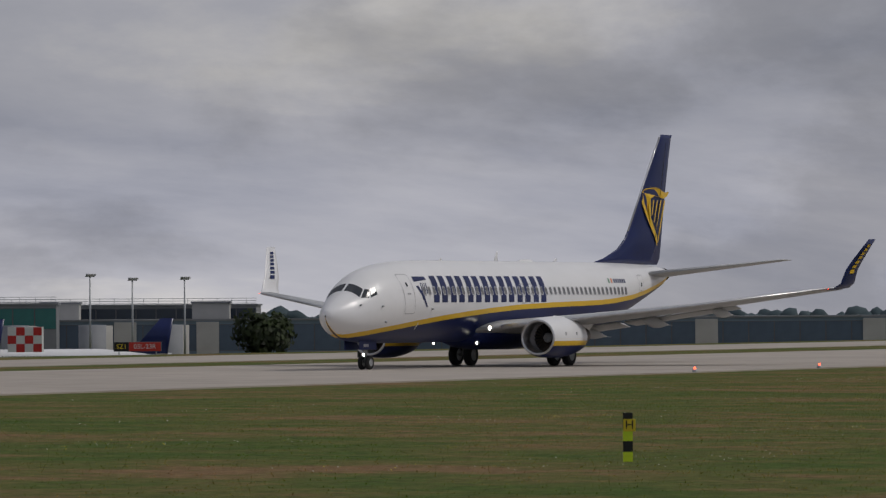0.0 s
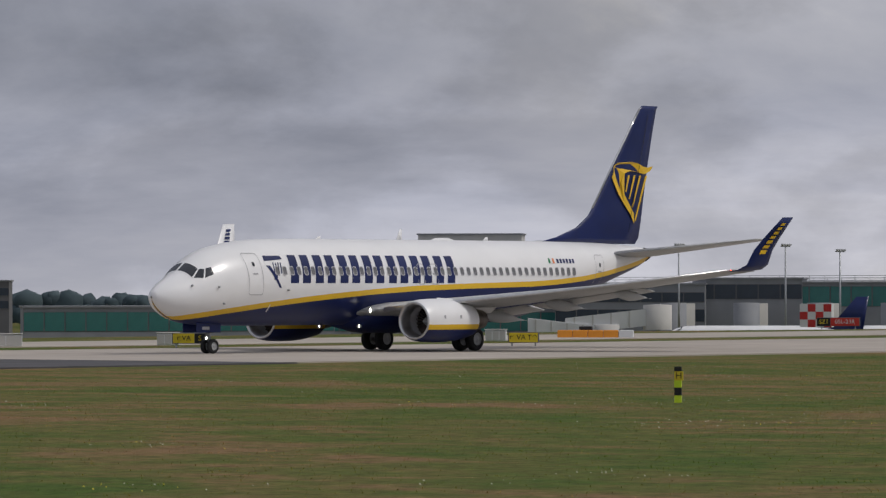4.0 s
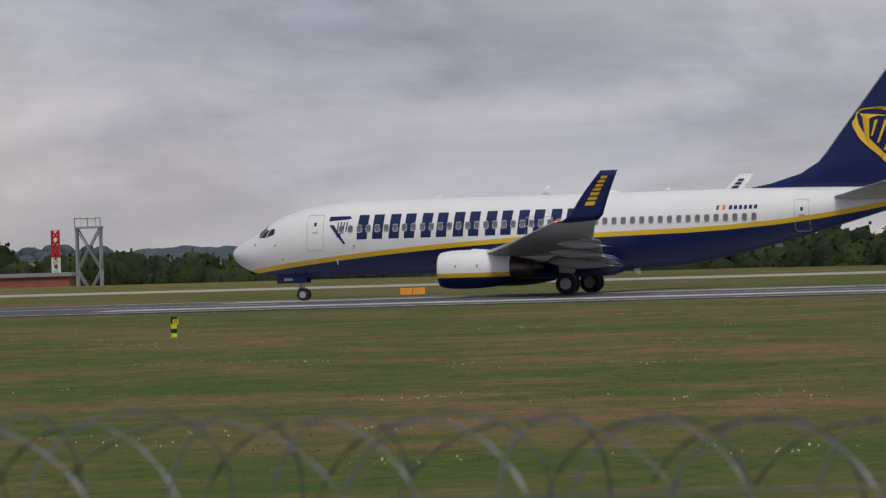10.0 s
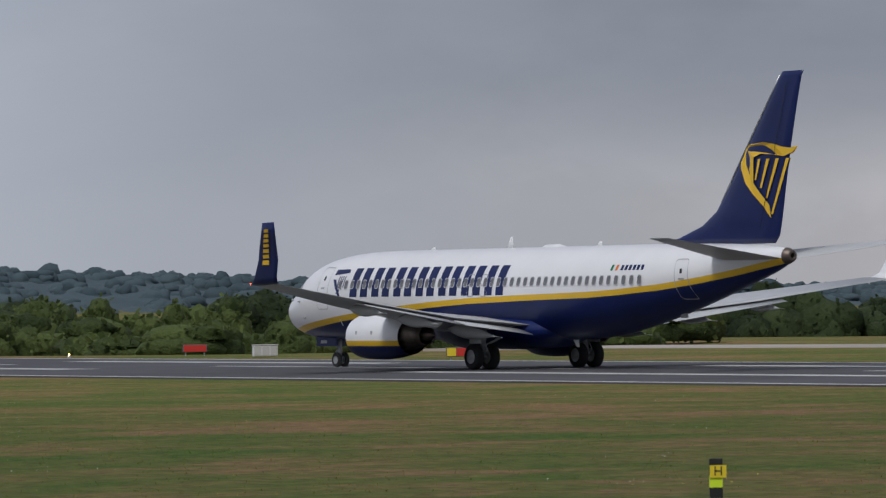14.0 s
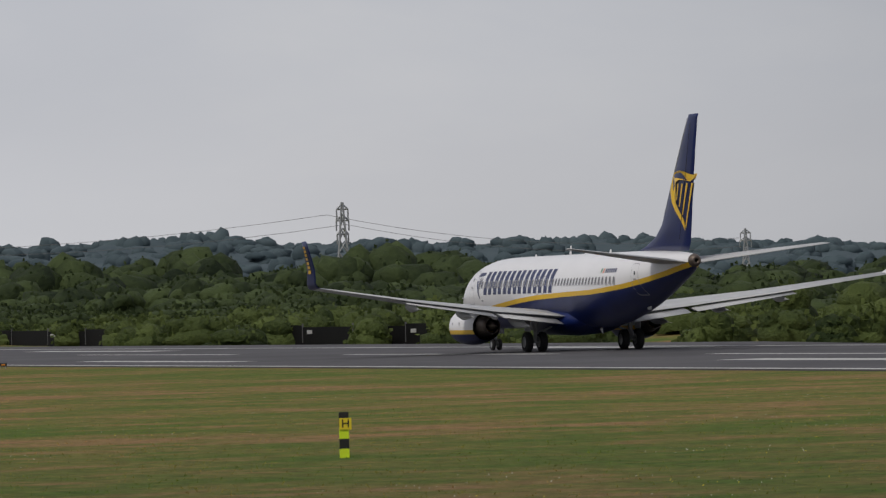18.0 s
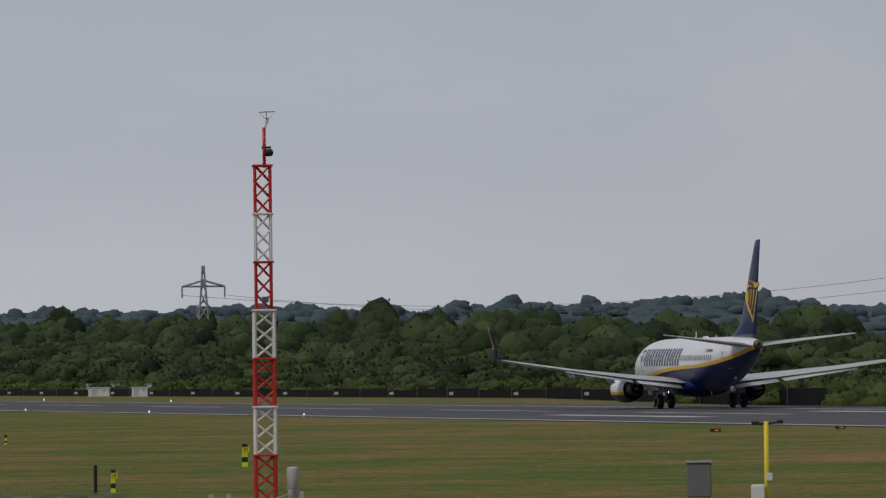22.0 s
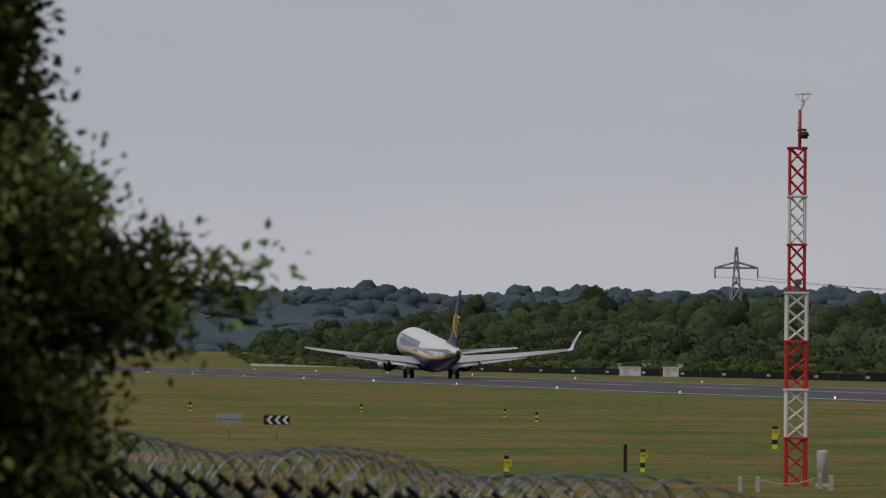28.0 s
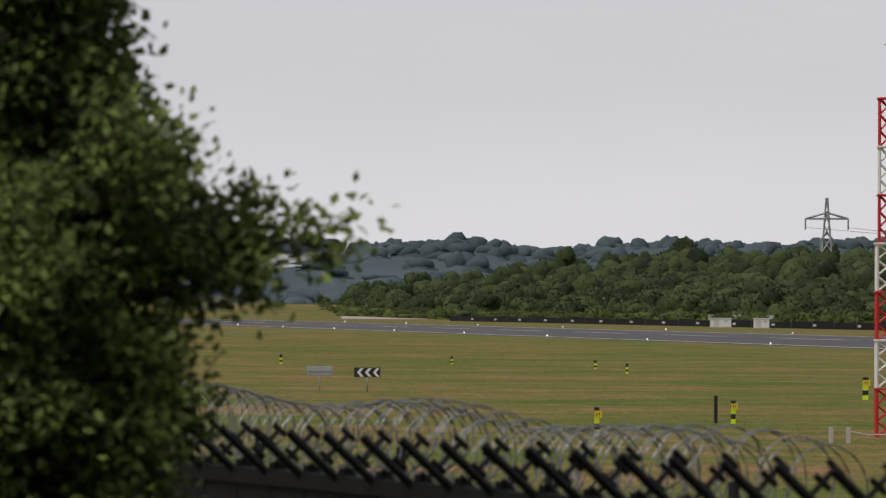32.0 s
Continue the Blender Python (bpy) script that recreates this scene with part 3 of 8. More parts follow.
def engine(parent, side):
    y = side * 4.83
    g = -GEAR_A
    zc, a0, a1 = 1.47, 13.05, 17.05
    n = 36
    # the cowl hangs flat below; rings from the lip aft
    rings = [(0.02, 0.80), (-0.0, 0.86), (0.06, 0.93), (0.25, 0.99), (0.7, 1.045), (1.4, 1.07), (2.2, 1.06), (3.0, 0.99), (3.6, 0.89), (4.0, 0.80)]

    def ring_pt(u, r, t):
        z = r * math.sin(t)
        if z < 0:
            z *= 0.95
        return (g + a0 + u, y + r * 1.03 * math.cos(t), zc + z)

    cowl = None
    for nm, m, lo, hi in (("engine_cowl", WHITE, -0.16, None), ("cowl_stripe", YELLOW, -0.40, -0.16), ("cowl_belly", NAVY, None, -0.40)):
        vs, fs = [], []
        for half in (-1, 1):
            o = len(vs)
            kk = 10
            for u, r in rings[2:] if nm != "x" else rings:
                b0 = -math.pi / 2 if lo is None else math.asin(max(-1, lo / (0.95 * r)))
                b1 = math.pi / 2 if hi is None else math.asin(max(-1, hi / (0.95 * r)))
                for k in range(kk + 1):
                    t = b0 + (b1 - b0) * k / kk
                    p = ring_pt(u, r, t)
                    vs.append((p[0], y + (p[1] - y) * half, p[2]))
            rows = len(rings) - 2
            for i in range(rows - 1):
                for k in range(kk):
                    q = (o + i * (kk + 1) + k, o + i * (kk + 1) + k + 1, o + (i + 1) * (kk + 1) + k + 1, o + (i + 1) * (kk + 1) + k)
                    fs.append(q if half < 0 else q[::-1])
        ob = part(nm, mesh_of(nm, vs, fs, [m], smooth=True), parent if cowl is None else cowl)
        cowl = cowl or ob
    lip = [(0.75, 0.74), (0.3, 0.76), (0.08, 0.80), (0.0, 0.86), (0.06, 0.93)]
    vs, fs = [], []
    for u, r in lip:
        for k in range(n):
            vs.append(ring_pt(u, r, 2 * math.pi * k / n))
    for i in range(len(lip) - 1):
        for k in range(n):
            q = (k + 1) % n
            fs.append((i * n + k, (i + 1) * n + k, (i + 1) * n + q, i * n + q))
    part("inlet_lip", mesh_of("inlet_lip", vs, fs, [METAL], smooth=True), cowl, "polished metal inlet lip")
    part("inlet_duct", lathe_me("inlet_duct", [(g + a0 + 0.7, 0.742), (g + a0 + 1.25, 0.76)], SEAM, 30), cowl, at=(0, y, zc))
    part("fan_disc", lathe_me("fan_disc", [(g + a0 + 1.25, 0.76), (g + a0 + 1.27, 0.25)], BLACK, 30), cowl, at=(0, y, zc))
    blade = []
    for k in range(24):
        t = 2 * math.pi * k / 24
        c, s = math.cos(t), math.sin(t)
        c2, s2 = math.cos(t + 0.16), math.sin(t + 0.16)
        blade.append(([(g + a0 + 1.2, c * 0.24, s * 0.24), (g + a0 + 1.2, c * 0.74, s * 0.74), (g + a0 + 1.1, c2 * 0.74, s2 * 0.74), (g + a0 + 1.12, c2 * 0.24, s2 * 0.24)], [(0, 1, 2, 3)]))
    part("fan_blades", mesh_of("fan_blades", *join_vf(blade), [DARK_METAL]), cowl, at=(0, y, zc))
    part("spinner", lathe_me("spinner", [(g + a0 + 0.72, 0.01), (g + a0 + 0.85, 0.1), (g + a0 + 1.2, 0.26)], GREY_PART, 20), cowl, at=(0, y, zc))
    part("fan_nozzle", lathe_me("fan_nozzle", [(g + a0 + 3.95, 0.80), (g + a0 + 3.8, 0.74), (g + a0 + 3.4, 0.72)], BLACK, 30), cowl, at=(0, y, zc + 0.01))
    part("core_cowl", lathe_me("core_cowl", [(g + a0 + 3.3, 0.70), (g + a0 + 4.0, 0.66), (g + a0 + 4.7, 0.50), (g + a0 + 5.15, 0.43), (g + a0 + 5.05, 0.38)], DARK_METAL, 26), cowl, "burnt metal core cowl", at=(0, y, zc + 0.06))
    part("exhaust_plug", lathe_me("exhaust_plug", [(g + a0 + 4.8, 0.30), (g + a0 + 5.3, 0.22), (g + a0 + 5.75, 0.03)], DARK_METAL, 20), cowl, at=(0, y, zc + 0.06))
    # pylon between cowl and wing
    foil([((g + 14.2, y, zc + 0.85), (g + 18.9, y, zc + 0.35), 0.42, (0, 1, 0)), ((g + 14.9, y, zc + 1.12), (g + 19.6, y, zc + 0.75), 0.36, (0, 1, 0))], WHITE, "engine_pylon", parent)
    # vortex strake and latch marks on the cowl
    for u in (1.1, 2.3):
        part("cowl_latch", box_me("cowl_latch", 0.10, 0.03, 0.16, SEAM, at=(g + a0 + u, y + side * 1.075, zc + 0.12)), cowl)
    return cowl


def build_airliner():
    jet = thing("airliner", (0, 0, 0), "white and navy twin-engine airliner with yellow stripe rolling on the runway", "airplane")
    g = -GEAR_A

    def hi(a):
        return min(phi_at(a, lerp(STRIPE, a) + 0.13), math.pi - 0.12)

    def lo(a):
        return min(phi_at(a, lerp(STRIPE, a) - 0.13), math.pi - 0.06)

    body = body_zone("fuselage_upper", lambda a: 0.0, hi, 18, WHITE, jet, "glossy white upper fuselage")
    body_zone("fuselage_stripe", hi, lo, 2, YELLOW, jet, "yellow stripe along the fuselage")
    belly = body_zone("fuselage_belly", lo, lambda a: math.pi, 10, NAVY, jet, "dark navy belly")
    # wing box fairing under the belly
    part("wing_fairing", lathe_me("wing_fairing", [(g + 12.6, 0.05), (g + 13.6, 0.62), (g + 15, 0.86), (g + 19, 0.9), (g + 21.5, 0.8), (g + 23.6, 0.05)], NAVY, 20), jet, at=Matrix.Translation((0, 0, 1.72)) @ Matrix.Diagonal((1, 2.25, 0.98, 1)))
    part("tail_cone", lathe_me("tail_cone", [(g + 37.7, 0.36), (g + 38.0, 0.24), (g + 38.06, 0.12), (g + 37.9, 0.1)], DARK_METAL, 18), jet, "bare metal exhaust at the tail", at=(0, 0, 4.76))

    # cockpit panes
    for side in (-1, 1):
        for a, b, c, d in (((1.72, 0.05), (1.78, 0.80), (2.22, 0.66), (2.20, 0.05)), ((1.83, 0.86), (2.22, 1.06), (2.46, 0.80), (2.27, 0.69)), ((2.30, 1.08), (2.78, 1.10), (2.80, 0.86), (2.54, 0.80))):
            vs, fs, n = [], [], 5
            for i in range(n + 1):
                for j in range(n + 1):
                    u, v = i / n, j / n
                    p = [(a[k] * (1 - u) + b[k] * u) * (1 - v) + (d[k] * (1 - u) + c[k] * u) * v for k in (0, 1)]
                    vs.append(skin(p[0], p[1], side, 0.012))
            for i in range(n):
                for j in range(n):
                    k = i * (n + 1) + j
                    fs.append((k, k + 1, k + n + 2, k + n + 1))
            part("cockpit_pane", mesh_of("cockpit_pane", vs, fs, [PANE], smooth=True), body)

    # cabin windows
    for side in (-1, 1):
        v0 = []
        for k in range(12):
            t = 2 * math.pi * (k + 0.5) / 12
            sx, sz = math.copysign(abs(math.cos(t)) ** 0.55, math.cos(t)), math.copysign(abs(math.sin(t)) ** 0.55, math.sin(t))
            v0.append((sx * 0.125, sz * 0.19))
        base = skin_z(15.0, 3.86, side, 0.0)
        me = mesh_of("cabin_window", [(u, 0.0, v) for u, v in v0] + [(u * 1.28, -side * 0.004, v * 1.2) for u, v in v0], [tuple(range(12)) if side < 0 else tuple(range(12))[::-1]] + [(k, (k + 1) % 12, 12 + (k + 1) % 12, 12 + k) for k in range(12)], [CABIN, SEAM], [0] + [1] * 12)
        for k in range(46):
            a = 6.75 + k * 0.508
            if side < 0 or k % 1 == 0:
                p = skin_z(a, 3.86, side, 0.012)
                q = skin_z(a, 4.02, side, 0.012)
                tilt = math.degrees(math.atan2((q - p).y, (q - p).z))
                part("cabin_window", me, body, at=pose(p.x, p.y, p.z, -tilt, 0, 0))

    # doors and exits
    for side in (-1, 1):
        door_outline("entry_door", 4.75, 5.72, 2.72, 4.68, body, side)
        door_outline("rear_door", 31.75, 32.55, 3.00, 4.72, body, side)
        for a in (17.05, 18.07):
            door_outline("overwing_exit", a, a + 0.52, 3.22, 4.22, body, side)

    # lettering as plain slanted bars, emblem as plain shapes
    cell = (20.15 - 7.55) / 7
    for side in (-1, 1):
        for k in range(7):
            a = 7.55 + k * cell
            for x0 in (0.06, 0.92):
                part("livery_bar", mesh_of("livery_bar", *decal_vf([(a + x0, 3.28), (a + x0 + 0.58, 3.28), (a + x0 + 0.70, 4.60), (a + x0 + 0.12, 4.60)], side, 0.010, 3, 8), [NAVY], smooth=True), body)
        emb = [decal_vf([(6.02, 4.30), (7.30, 4.40), (7.22, 4.56), (6.05, 4.56)], side, 0.010, 4, 3), decal_vf([(6.05, 4.1), (6.3, 4.1), (6.98, 3.06), (6.84, 3.06)], side, 0.011, 3, 8)]
        for k in range(4):
            emb.append(decal_vf([(6.46 + k * 0.17, 3.72 - 0.1 * (3 - k)), (6.53 + k * 0.17, 3.72 - 0.1 * (3 - k)), (6.60 + k * 0.17, 4.24), (6.53 + k * 0.17, 4.24)], side, 0.010, 1, 4))
        part("nose_emblem", mesh_of("nose_emblem", *join_vf(emb), [NAVY]), body, "plain navy emblem beside the entry door")
        for k, m in enumerate((GREEN_FLAG, WHITE, ORANGE_FLAG)):
            part("flag_stripe", mesh_of("flag_stripe", *decal_vf([(27.55 + k * 0.17, 4.27), (27.70 + k * 0.17, 4.27), (27.74 + k * 0.17, 4.52), (27.59 + k * 0.17, 4.52)], side, 0.011), [m]), body)
        reg = [decal_vf([(28.25 + k * 0.27, 4.28), (28.42 + k * 0.27, 4.28), (28.44 + k * 0.27, 4.50), (28.27 + k * 0.27, 4.50)], side, 0.011, 1, 2) for k in range(6)]
        for q, f in reg:
            part("registration_bar", mesh_of("registration_bar", q, f, [NAVY]), body)
    for a, z in ((1.6, 3.15), (2.9, 3.1), (3.3, 2.35), (7.45, 2.96)):
        part("probe", tube_me("probe", [skin_z(a, z, -1, 0), skin_z(a, z, -1, 0.10)], 0.05, GREY_PART, 6), body)
    part("livery_tick", mesh_of("livery_tick", *decal_vf([(6.35, 1.95), (6.42, 1.95), (6.46, 2.28), (6.39, 2.28)], -1, 0.012), [WHITE]), belly)

    # wings with winglets
    for side in (-1, 1):
        s = side
        up = (0, 0, 1)
        wing = foil([
            ((g + 12.9, s * 1.2, 1.90), (g + 21.6, s * 1.2, 1.90), 0.92, up), ((g + 13.9, s * 2.2, 2.02), (g + 21.45, s * 2.2, 2.0), 0.82, up),
            ((g + 15.65, s * 5.0, 2.38), (g + 21.3, s * 5.6, 2.32), 0.58, up), ((g + 18.7, s * 10.3, 2.98), (g + 22.75, s * 10.3, 2.90), 0.36, up),
            ((g + 22.2, s * 16.6, 3.84), (g + 24.35, s * 16.6, 3.82), 0.20, up)], WING_GREY, "wing", jet, "light grey painted wing")
        # slat line along the leading edge
        part("leading_edge", tube_me("leading_edge", [(g + 13.96, s * 2.3, 2.0), (g + 15.68, s * 5.0, 2.35), (g + 18.74, s * 10.3, 2.98), (g + 22.22, s * 16.55, 3.85)], [0.13, 0.10, 0.07, 0.045], METAL, 8), wing)
        # winglet: outside navy, inside white
        sec = []
        for k in range(7):
            u = k / 6
            ang = radians(8 + 70 * min(1, u * 1.8))
            yy = 16.6 + (0.52 * math.sin(min(1, u * 1.8) * math.pi / 2) + max(0, u - 0.5) * 1.35)
            zz = 3.84 + (0.45 * (1 - math.cos(min(1, u * 1.8) * math.pi / 2)) + max(0, u - 0.3) * 2.98)
            le = (g + 22.2 + u * 2.75, s * yy, zz)
            te = (g + 24.35 + u * 1.5, s * yy, zz + 0.02)
            sec.append((le, te, 0.19 - 0.12 * u, (0, -s * math.sin(ang), math.cos(ang))))
        wl = foil(sec, NAVY, "winglet", wing, "winglet navy outside and white inside", mats=[WHITE, NAVY], pick=lambda j, n: 0 if j < n - 1 else 1)
        o = []
        for k in range(7):
            u0 = 0.46 + k * 0.068
            q = []
            for u, f in ((u0, 0.30), (u0, 0.62), (u0 + 0.045, 0.62), (u0 + 0.045, 0.30)):
                i = min(int(u * 6), 5); w = u * 6 - i
                le = Vector(sec[i][0]).lerp(Vector(sec[i + 1][0]), w); te = Vector(sec[i][1]).lerp(Vector(sec[i + 1][1]), w)
                ax = Vector(sec[i + 1][3]).normalized()
                q.append(le.lerp(te, f) - ax * 0.075)
            o.append((q, [(0, 1, 2, 3)]))
        for q, f in o:
            part("winglet_bar", mesh_of("winglet_bar", q, f, [YELLOW]), wing, "yellow lettering bar")
            part("winglet_bar", mesh_of("winglet_bar", [p + Vector((0, -s * 0.16, 0.02)) for p in q], f, [NAVY]), wing, "navy lettering bar")
        # flaps a little down, with their track fairings
        foil([((g + 20.7, s * 2.1, 1.80), (g + 22.45, s * 2.1, 1.52), 0.18, up), ((g + 20.7, s * 5.5, 2.20), (g + 22.35, s * 5.5, 1.96), 0.16, up)], WING_GREY, "inboard_flap", wing)
        foil([((g + 20.8, s * 5.9, 2.24), (g + 22.3, s * 5.9, 2.02), 0.15, up), ((g + 22.3, s * 11.4, 3.0), (g + 23.4, s * 11.4, 2.86), 0.11, up)], WING_GREY, "outboard_flap", wing)
        canoe(wing, s * 4.1, g + 18.7, g + 22.9, 1.82, 1.42, 0.30)
        canoe(wing, s * 7.5, g + 19.7, g + 23.2, 2.30, 2.02, 0.28)
        canoe(wing, s * 10.8, g + 20.9, g + 23.9, 2.76, 2.52, 0.25)
        hood = part("lamp_hood", lathe_me("lamp_hood", [(-0.16, 0.15), (-0.16, 0.135), (0.06, 0.13), (0.08, 0.02)], GREY_PART, 12), wing, at=(g + 13.3, s * 2.05, 1.98))
        part("wing_lamp", lathe_me("wing_lamp", [(-0.03, 0.02), (-0.02, 0.12), (0.03, 0.12), (0.04, 0.02)], LAMP_ON, 12), hood)
        part("navigation_lamp", lathe_me("navigation_lamp", [(-0.05, 0.008), (0, 0.022), (0.05, 0.008)], RED_LAMP, 8), wing, at=(g + 22.3, s * 16.7, 3.86))
        engine(jet, side)

    # fin with its dorsal fillet
    fin = []
    prof = [(28.6, 36.9, 5.30, 0.10), (30.3, 37.2, 5.62, 0.20), (31.9, 37.32, 6.10, 0.42), (32.9, 37.45, 6.70, 0.46), (33.7, 37.62, 7.60, 0.44), (35.1, 38.0, 9.4, 0.36), (36.5, 38.45, 11.2, 0.28), (37.3, 38.75, 12.25, 0.20), (37.5, 38.9, 12.46, 0.12)]
    for le, te, z, th in prof:
        fin.append(((g + le, 0, z), (g + te, 0, z), th, (0, 1, 0)))
    f = foil(fin, NAVY, "tail_fin", jet, "dark navy tail fin")
    part("fin_edge", tube_me("fin_edge", [(g + 33.3, 0, 7.1), (g + 35.05, 0, 9.4), (g + 36.46, 0, 11.2), (g + 37.3, 0, 12.28)], 0.05, METAL, 6), f, "polished leading edge")
    part("rudder_seam", tube_me("rudder_seam", [(g + 36.1, -0.2, 5.9), (g + 37.9, -0.12, 12.0)], 0.012, BLACK, 4), f)
    for s in (-1, 1):
        def fp(u, v, off=0.02):
            """A point on the fin: u along its depth, v its height."""
            le = lerp([(q[2], q[0]) for q in prof], v); te = lerp([(q[2], q[1]) for q in prof], v); th = lerp([(q[2], q[3]) for q in prof], v)
            x = (u - le) / (te - le)
            t = lerp([(0, 0), (0.08, 0.62), (0.2, 0.92), (0.38, 1.0), (0.6, 0.8), (0.82, 0.4), (1, 0.04)], x) * th / 2
            return Vector((g + u, s * (t + off), v))
        # plain emblem: a curved frame and four slanted strings
        outline = [(35.05, 9.30), (35.3, 9.46), (35.6, 9.44), (36.4, 9.54), (37.0, 9.46), (37.5, 9.32), (38.0, 9.26), (38.42, 9.34), (38.15, 9.08), (37.6, 8.92), (36.9, 9.02), (36.2, 9.06), (35.75, 8.92), (35.45, 8.46), (35.6, 8.0), (35.95, 7.6), (36.35, 7.2), (36.66, 6.9), (36.74, 6.33), (36.3, 6.85), (35.7, 7.35), (35.2, 7.85), (34.86, 8.45), (34.78, 8.72), (34.95, 8.95)]
        bm = bmesh.new()
        loop = [bm.verts.new(fp(u, v, 0.035)) for u, v in outline]
        bm.faces.new(loop if s > 0 else loop[::-1])
        bmesh.ops.triangulate(bm, faces=bm.faces[:])
        for u1, u0, v0, w in ((36.12, 35.86, 7.98, 0.16), (36.66, 36.18, 7.62, 0.18), (37.22, 36.5, 7.2, 0.19), (37.82, 36.80, 6.52, 0.20)):
            q = [bm.verts.new(fp(u, v, 0.036)) for u, v in ((u0 - w * 0.3, v0), (u0 + w * 0.3, v0), (u1 + w / 2, 8.84), (u1 - w / 2, 8.84))]
            bm.faces.new(q if s > 0 else q[::-1])
        me = bpy.data.meshes.new("fin_emblem"); bm.to_mesh(me); bm.free(); me.materials.append(YELLOW)
        part("fin_emblem", me, f, "curved yellow emblem on the fin")
        # tailplane
        foil([((g + 33.5, s * 0.4, 4.72), (g + 37.75, s * 0.4, 4.66), 0.40, (0, 0, 1)), ((g + 37.55, s * 7.1, 5.50), (g + 38.95, s * 7.1, 5.48), 0.12, (0, 0, 1)), ((g + 37.95, s * 7.2, 5.51), (g + 38.95, s * 7.2, 5.50), 0.05, (0, 0, 1))], WING_GREY, "tailplane", jet, "light grey tailplane")

    # landing gear
    for s in (-1, 1):
        strut = part("main_gear_strut", tube_me("main_gear_strut", [(0.05, s * 2.86, 0.5), (0.0, s * 2.75, 2.1)], [0.10, 0.15], GREY_PART, 10), jet)
        part("gear_brace", tube_me("gear_brace", [(0.0, s * 2.8, 1.0), (-0.1, s * 1.3, 1.6)], 0.06, GREY_PART, 8), strut)
        part("torque_link", tube_me("torque_link", [(0.1, s * 2.86, 0.55), (0.42, s * 2.86, 0.85), (0.15, s * 2.86, 1.25)], 0.035, GREY_PART, 6), strut)
        part("gear_door", box_me("gear_door", 0.9, 0.05, 0.85, WING_GREY, 0.01, at=(0.05, s * 3.25, 1.15)), strut)
        part("axle", tube_me("axle", [(0, s * 2.4, 0.565), (0, s * 3.3, 0.565)], 0.07, GREY_PART, 8), strut)
        for o in (-0.43, 0.43):
            wheel(jet, "main_wheel", 0, s * 2.86 + o, 0.565, 0.40)
    x = g + 4.0
    strut = part("nose_gear_strut", tube_me("nose_gear_strut", [(x, 0, 0.34), (x - 0.05, 0, 1.5)], [0.07, 0.11], GREY_PART, 10), jet)
    part("nose_axle", tube_me("nose_axle", [(x, -0.3, 0.34), (x, 0.3, 0.34)], 0.05, GREY_PART, 8), strut)
    part("nose_brace", tube_me("nose_brace", [(x - 0.02, 0, 0.8), (x - 0.9, 0, 1.4)], 0.045, GREY_PART, 8), strut)
    for o in (-0.2, 0.2):
        wheel(jet, "nose_wheel", x, o, 0.345, 0.2)
        part("nose_gear_door", box_me("nose_gear_door", 1.7, 0.03, 0.5, NAVY, 0.008, at=(x - 0.55, o * 2.1, 0.98)), strut, "navy door with a short light mark")
        part("door_mark", box_me("door_mark", 0.5, 0.006, 0.14, SEAM, at=(x - 0.75, o * 2.1 + math.copysign(0.021, o), 1.12)), strut)
    part("lamp_hood", lathe_me("lamp_hood", [(-0.13, 0.115), (-0.13, 0.10), (0.05, 0.095), (0.06, 0.02)], GREY_PART, 10), strut, at=(x - 0.14, 0, 0.72))
    part("taxi_lamp", lathe_me("taxi_lamp", [(-0.03, 0.02), (-0.02, 0.09), (0.02, 0.09), (0.04, 0.02)], LAMP_ON, 10), strut, at=(x - 0.14, 0, 0.72))
    for s in (-1, 1):
        part("belly_lamp_hood", lathe_me("belly_lamp_hood", [(-0.13, 0.105), (-0.13, 0.09), (0.05, 0.085), (0.06, 0.02)], GREY_PART, 10), belly, at=(g + 13.4, s * 1.25, 1.22))
        part("belly_lamp", lathe_me("belly_lamp", [(-0.03, 0.02), (-0.02, 0.08), (0.02, 0.08), (0.04, 0.02)], LAMP_ON, 10), belly, at=(g + 13.4, s * 1.25, 1.22))
    # aerials and beacon
    for a, hgt in ((17.6, 0.5), (24.3, 0.18), (11.5, 0.12)):
        foil([((g + a, 0, 5.36), (g + a + 0.45, 0, 5.36), 0.06, (0, 1, 0)), ((g + a + 0.28, 0, 5.4 + hgt), (g + a + 0.45, 0, 5.4 + hgt), 0.03, (0, 1, 0))], WHITE, "blade_aerial", body)
    foil([((g + 22.5, 0, 1.3), (g + 22.95, 0, 1.3), 0.05, (0, 1, 0)), ((g + 22.8, 0, 0.95), (g + 23.0, 0, 0.95), 0.03, (0, 1, 0))], WHITE, "belly_aerial", belly)
    part("tail_skid", box_me("tail_skid", 0.45, 0.1, 0.22, GREY_PART, 0.02, at=(g + 30.6, 0, 2.2)), belly)
    part("data_dome", lathe_me("data_dome", [(g + 20.2, 0.02), (g + 20.6, 0.14), (g + 21.6, 0.16), (g + 22.2, 0.02)], WHITE, 12), body, at=(0, 0, 5.36))
    return jet


AIRLINER = build_airliner()


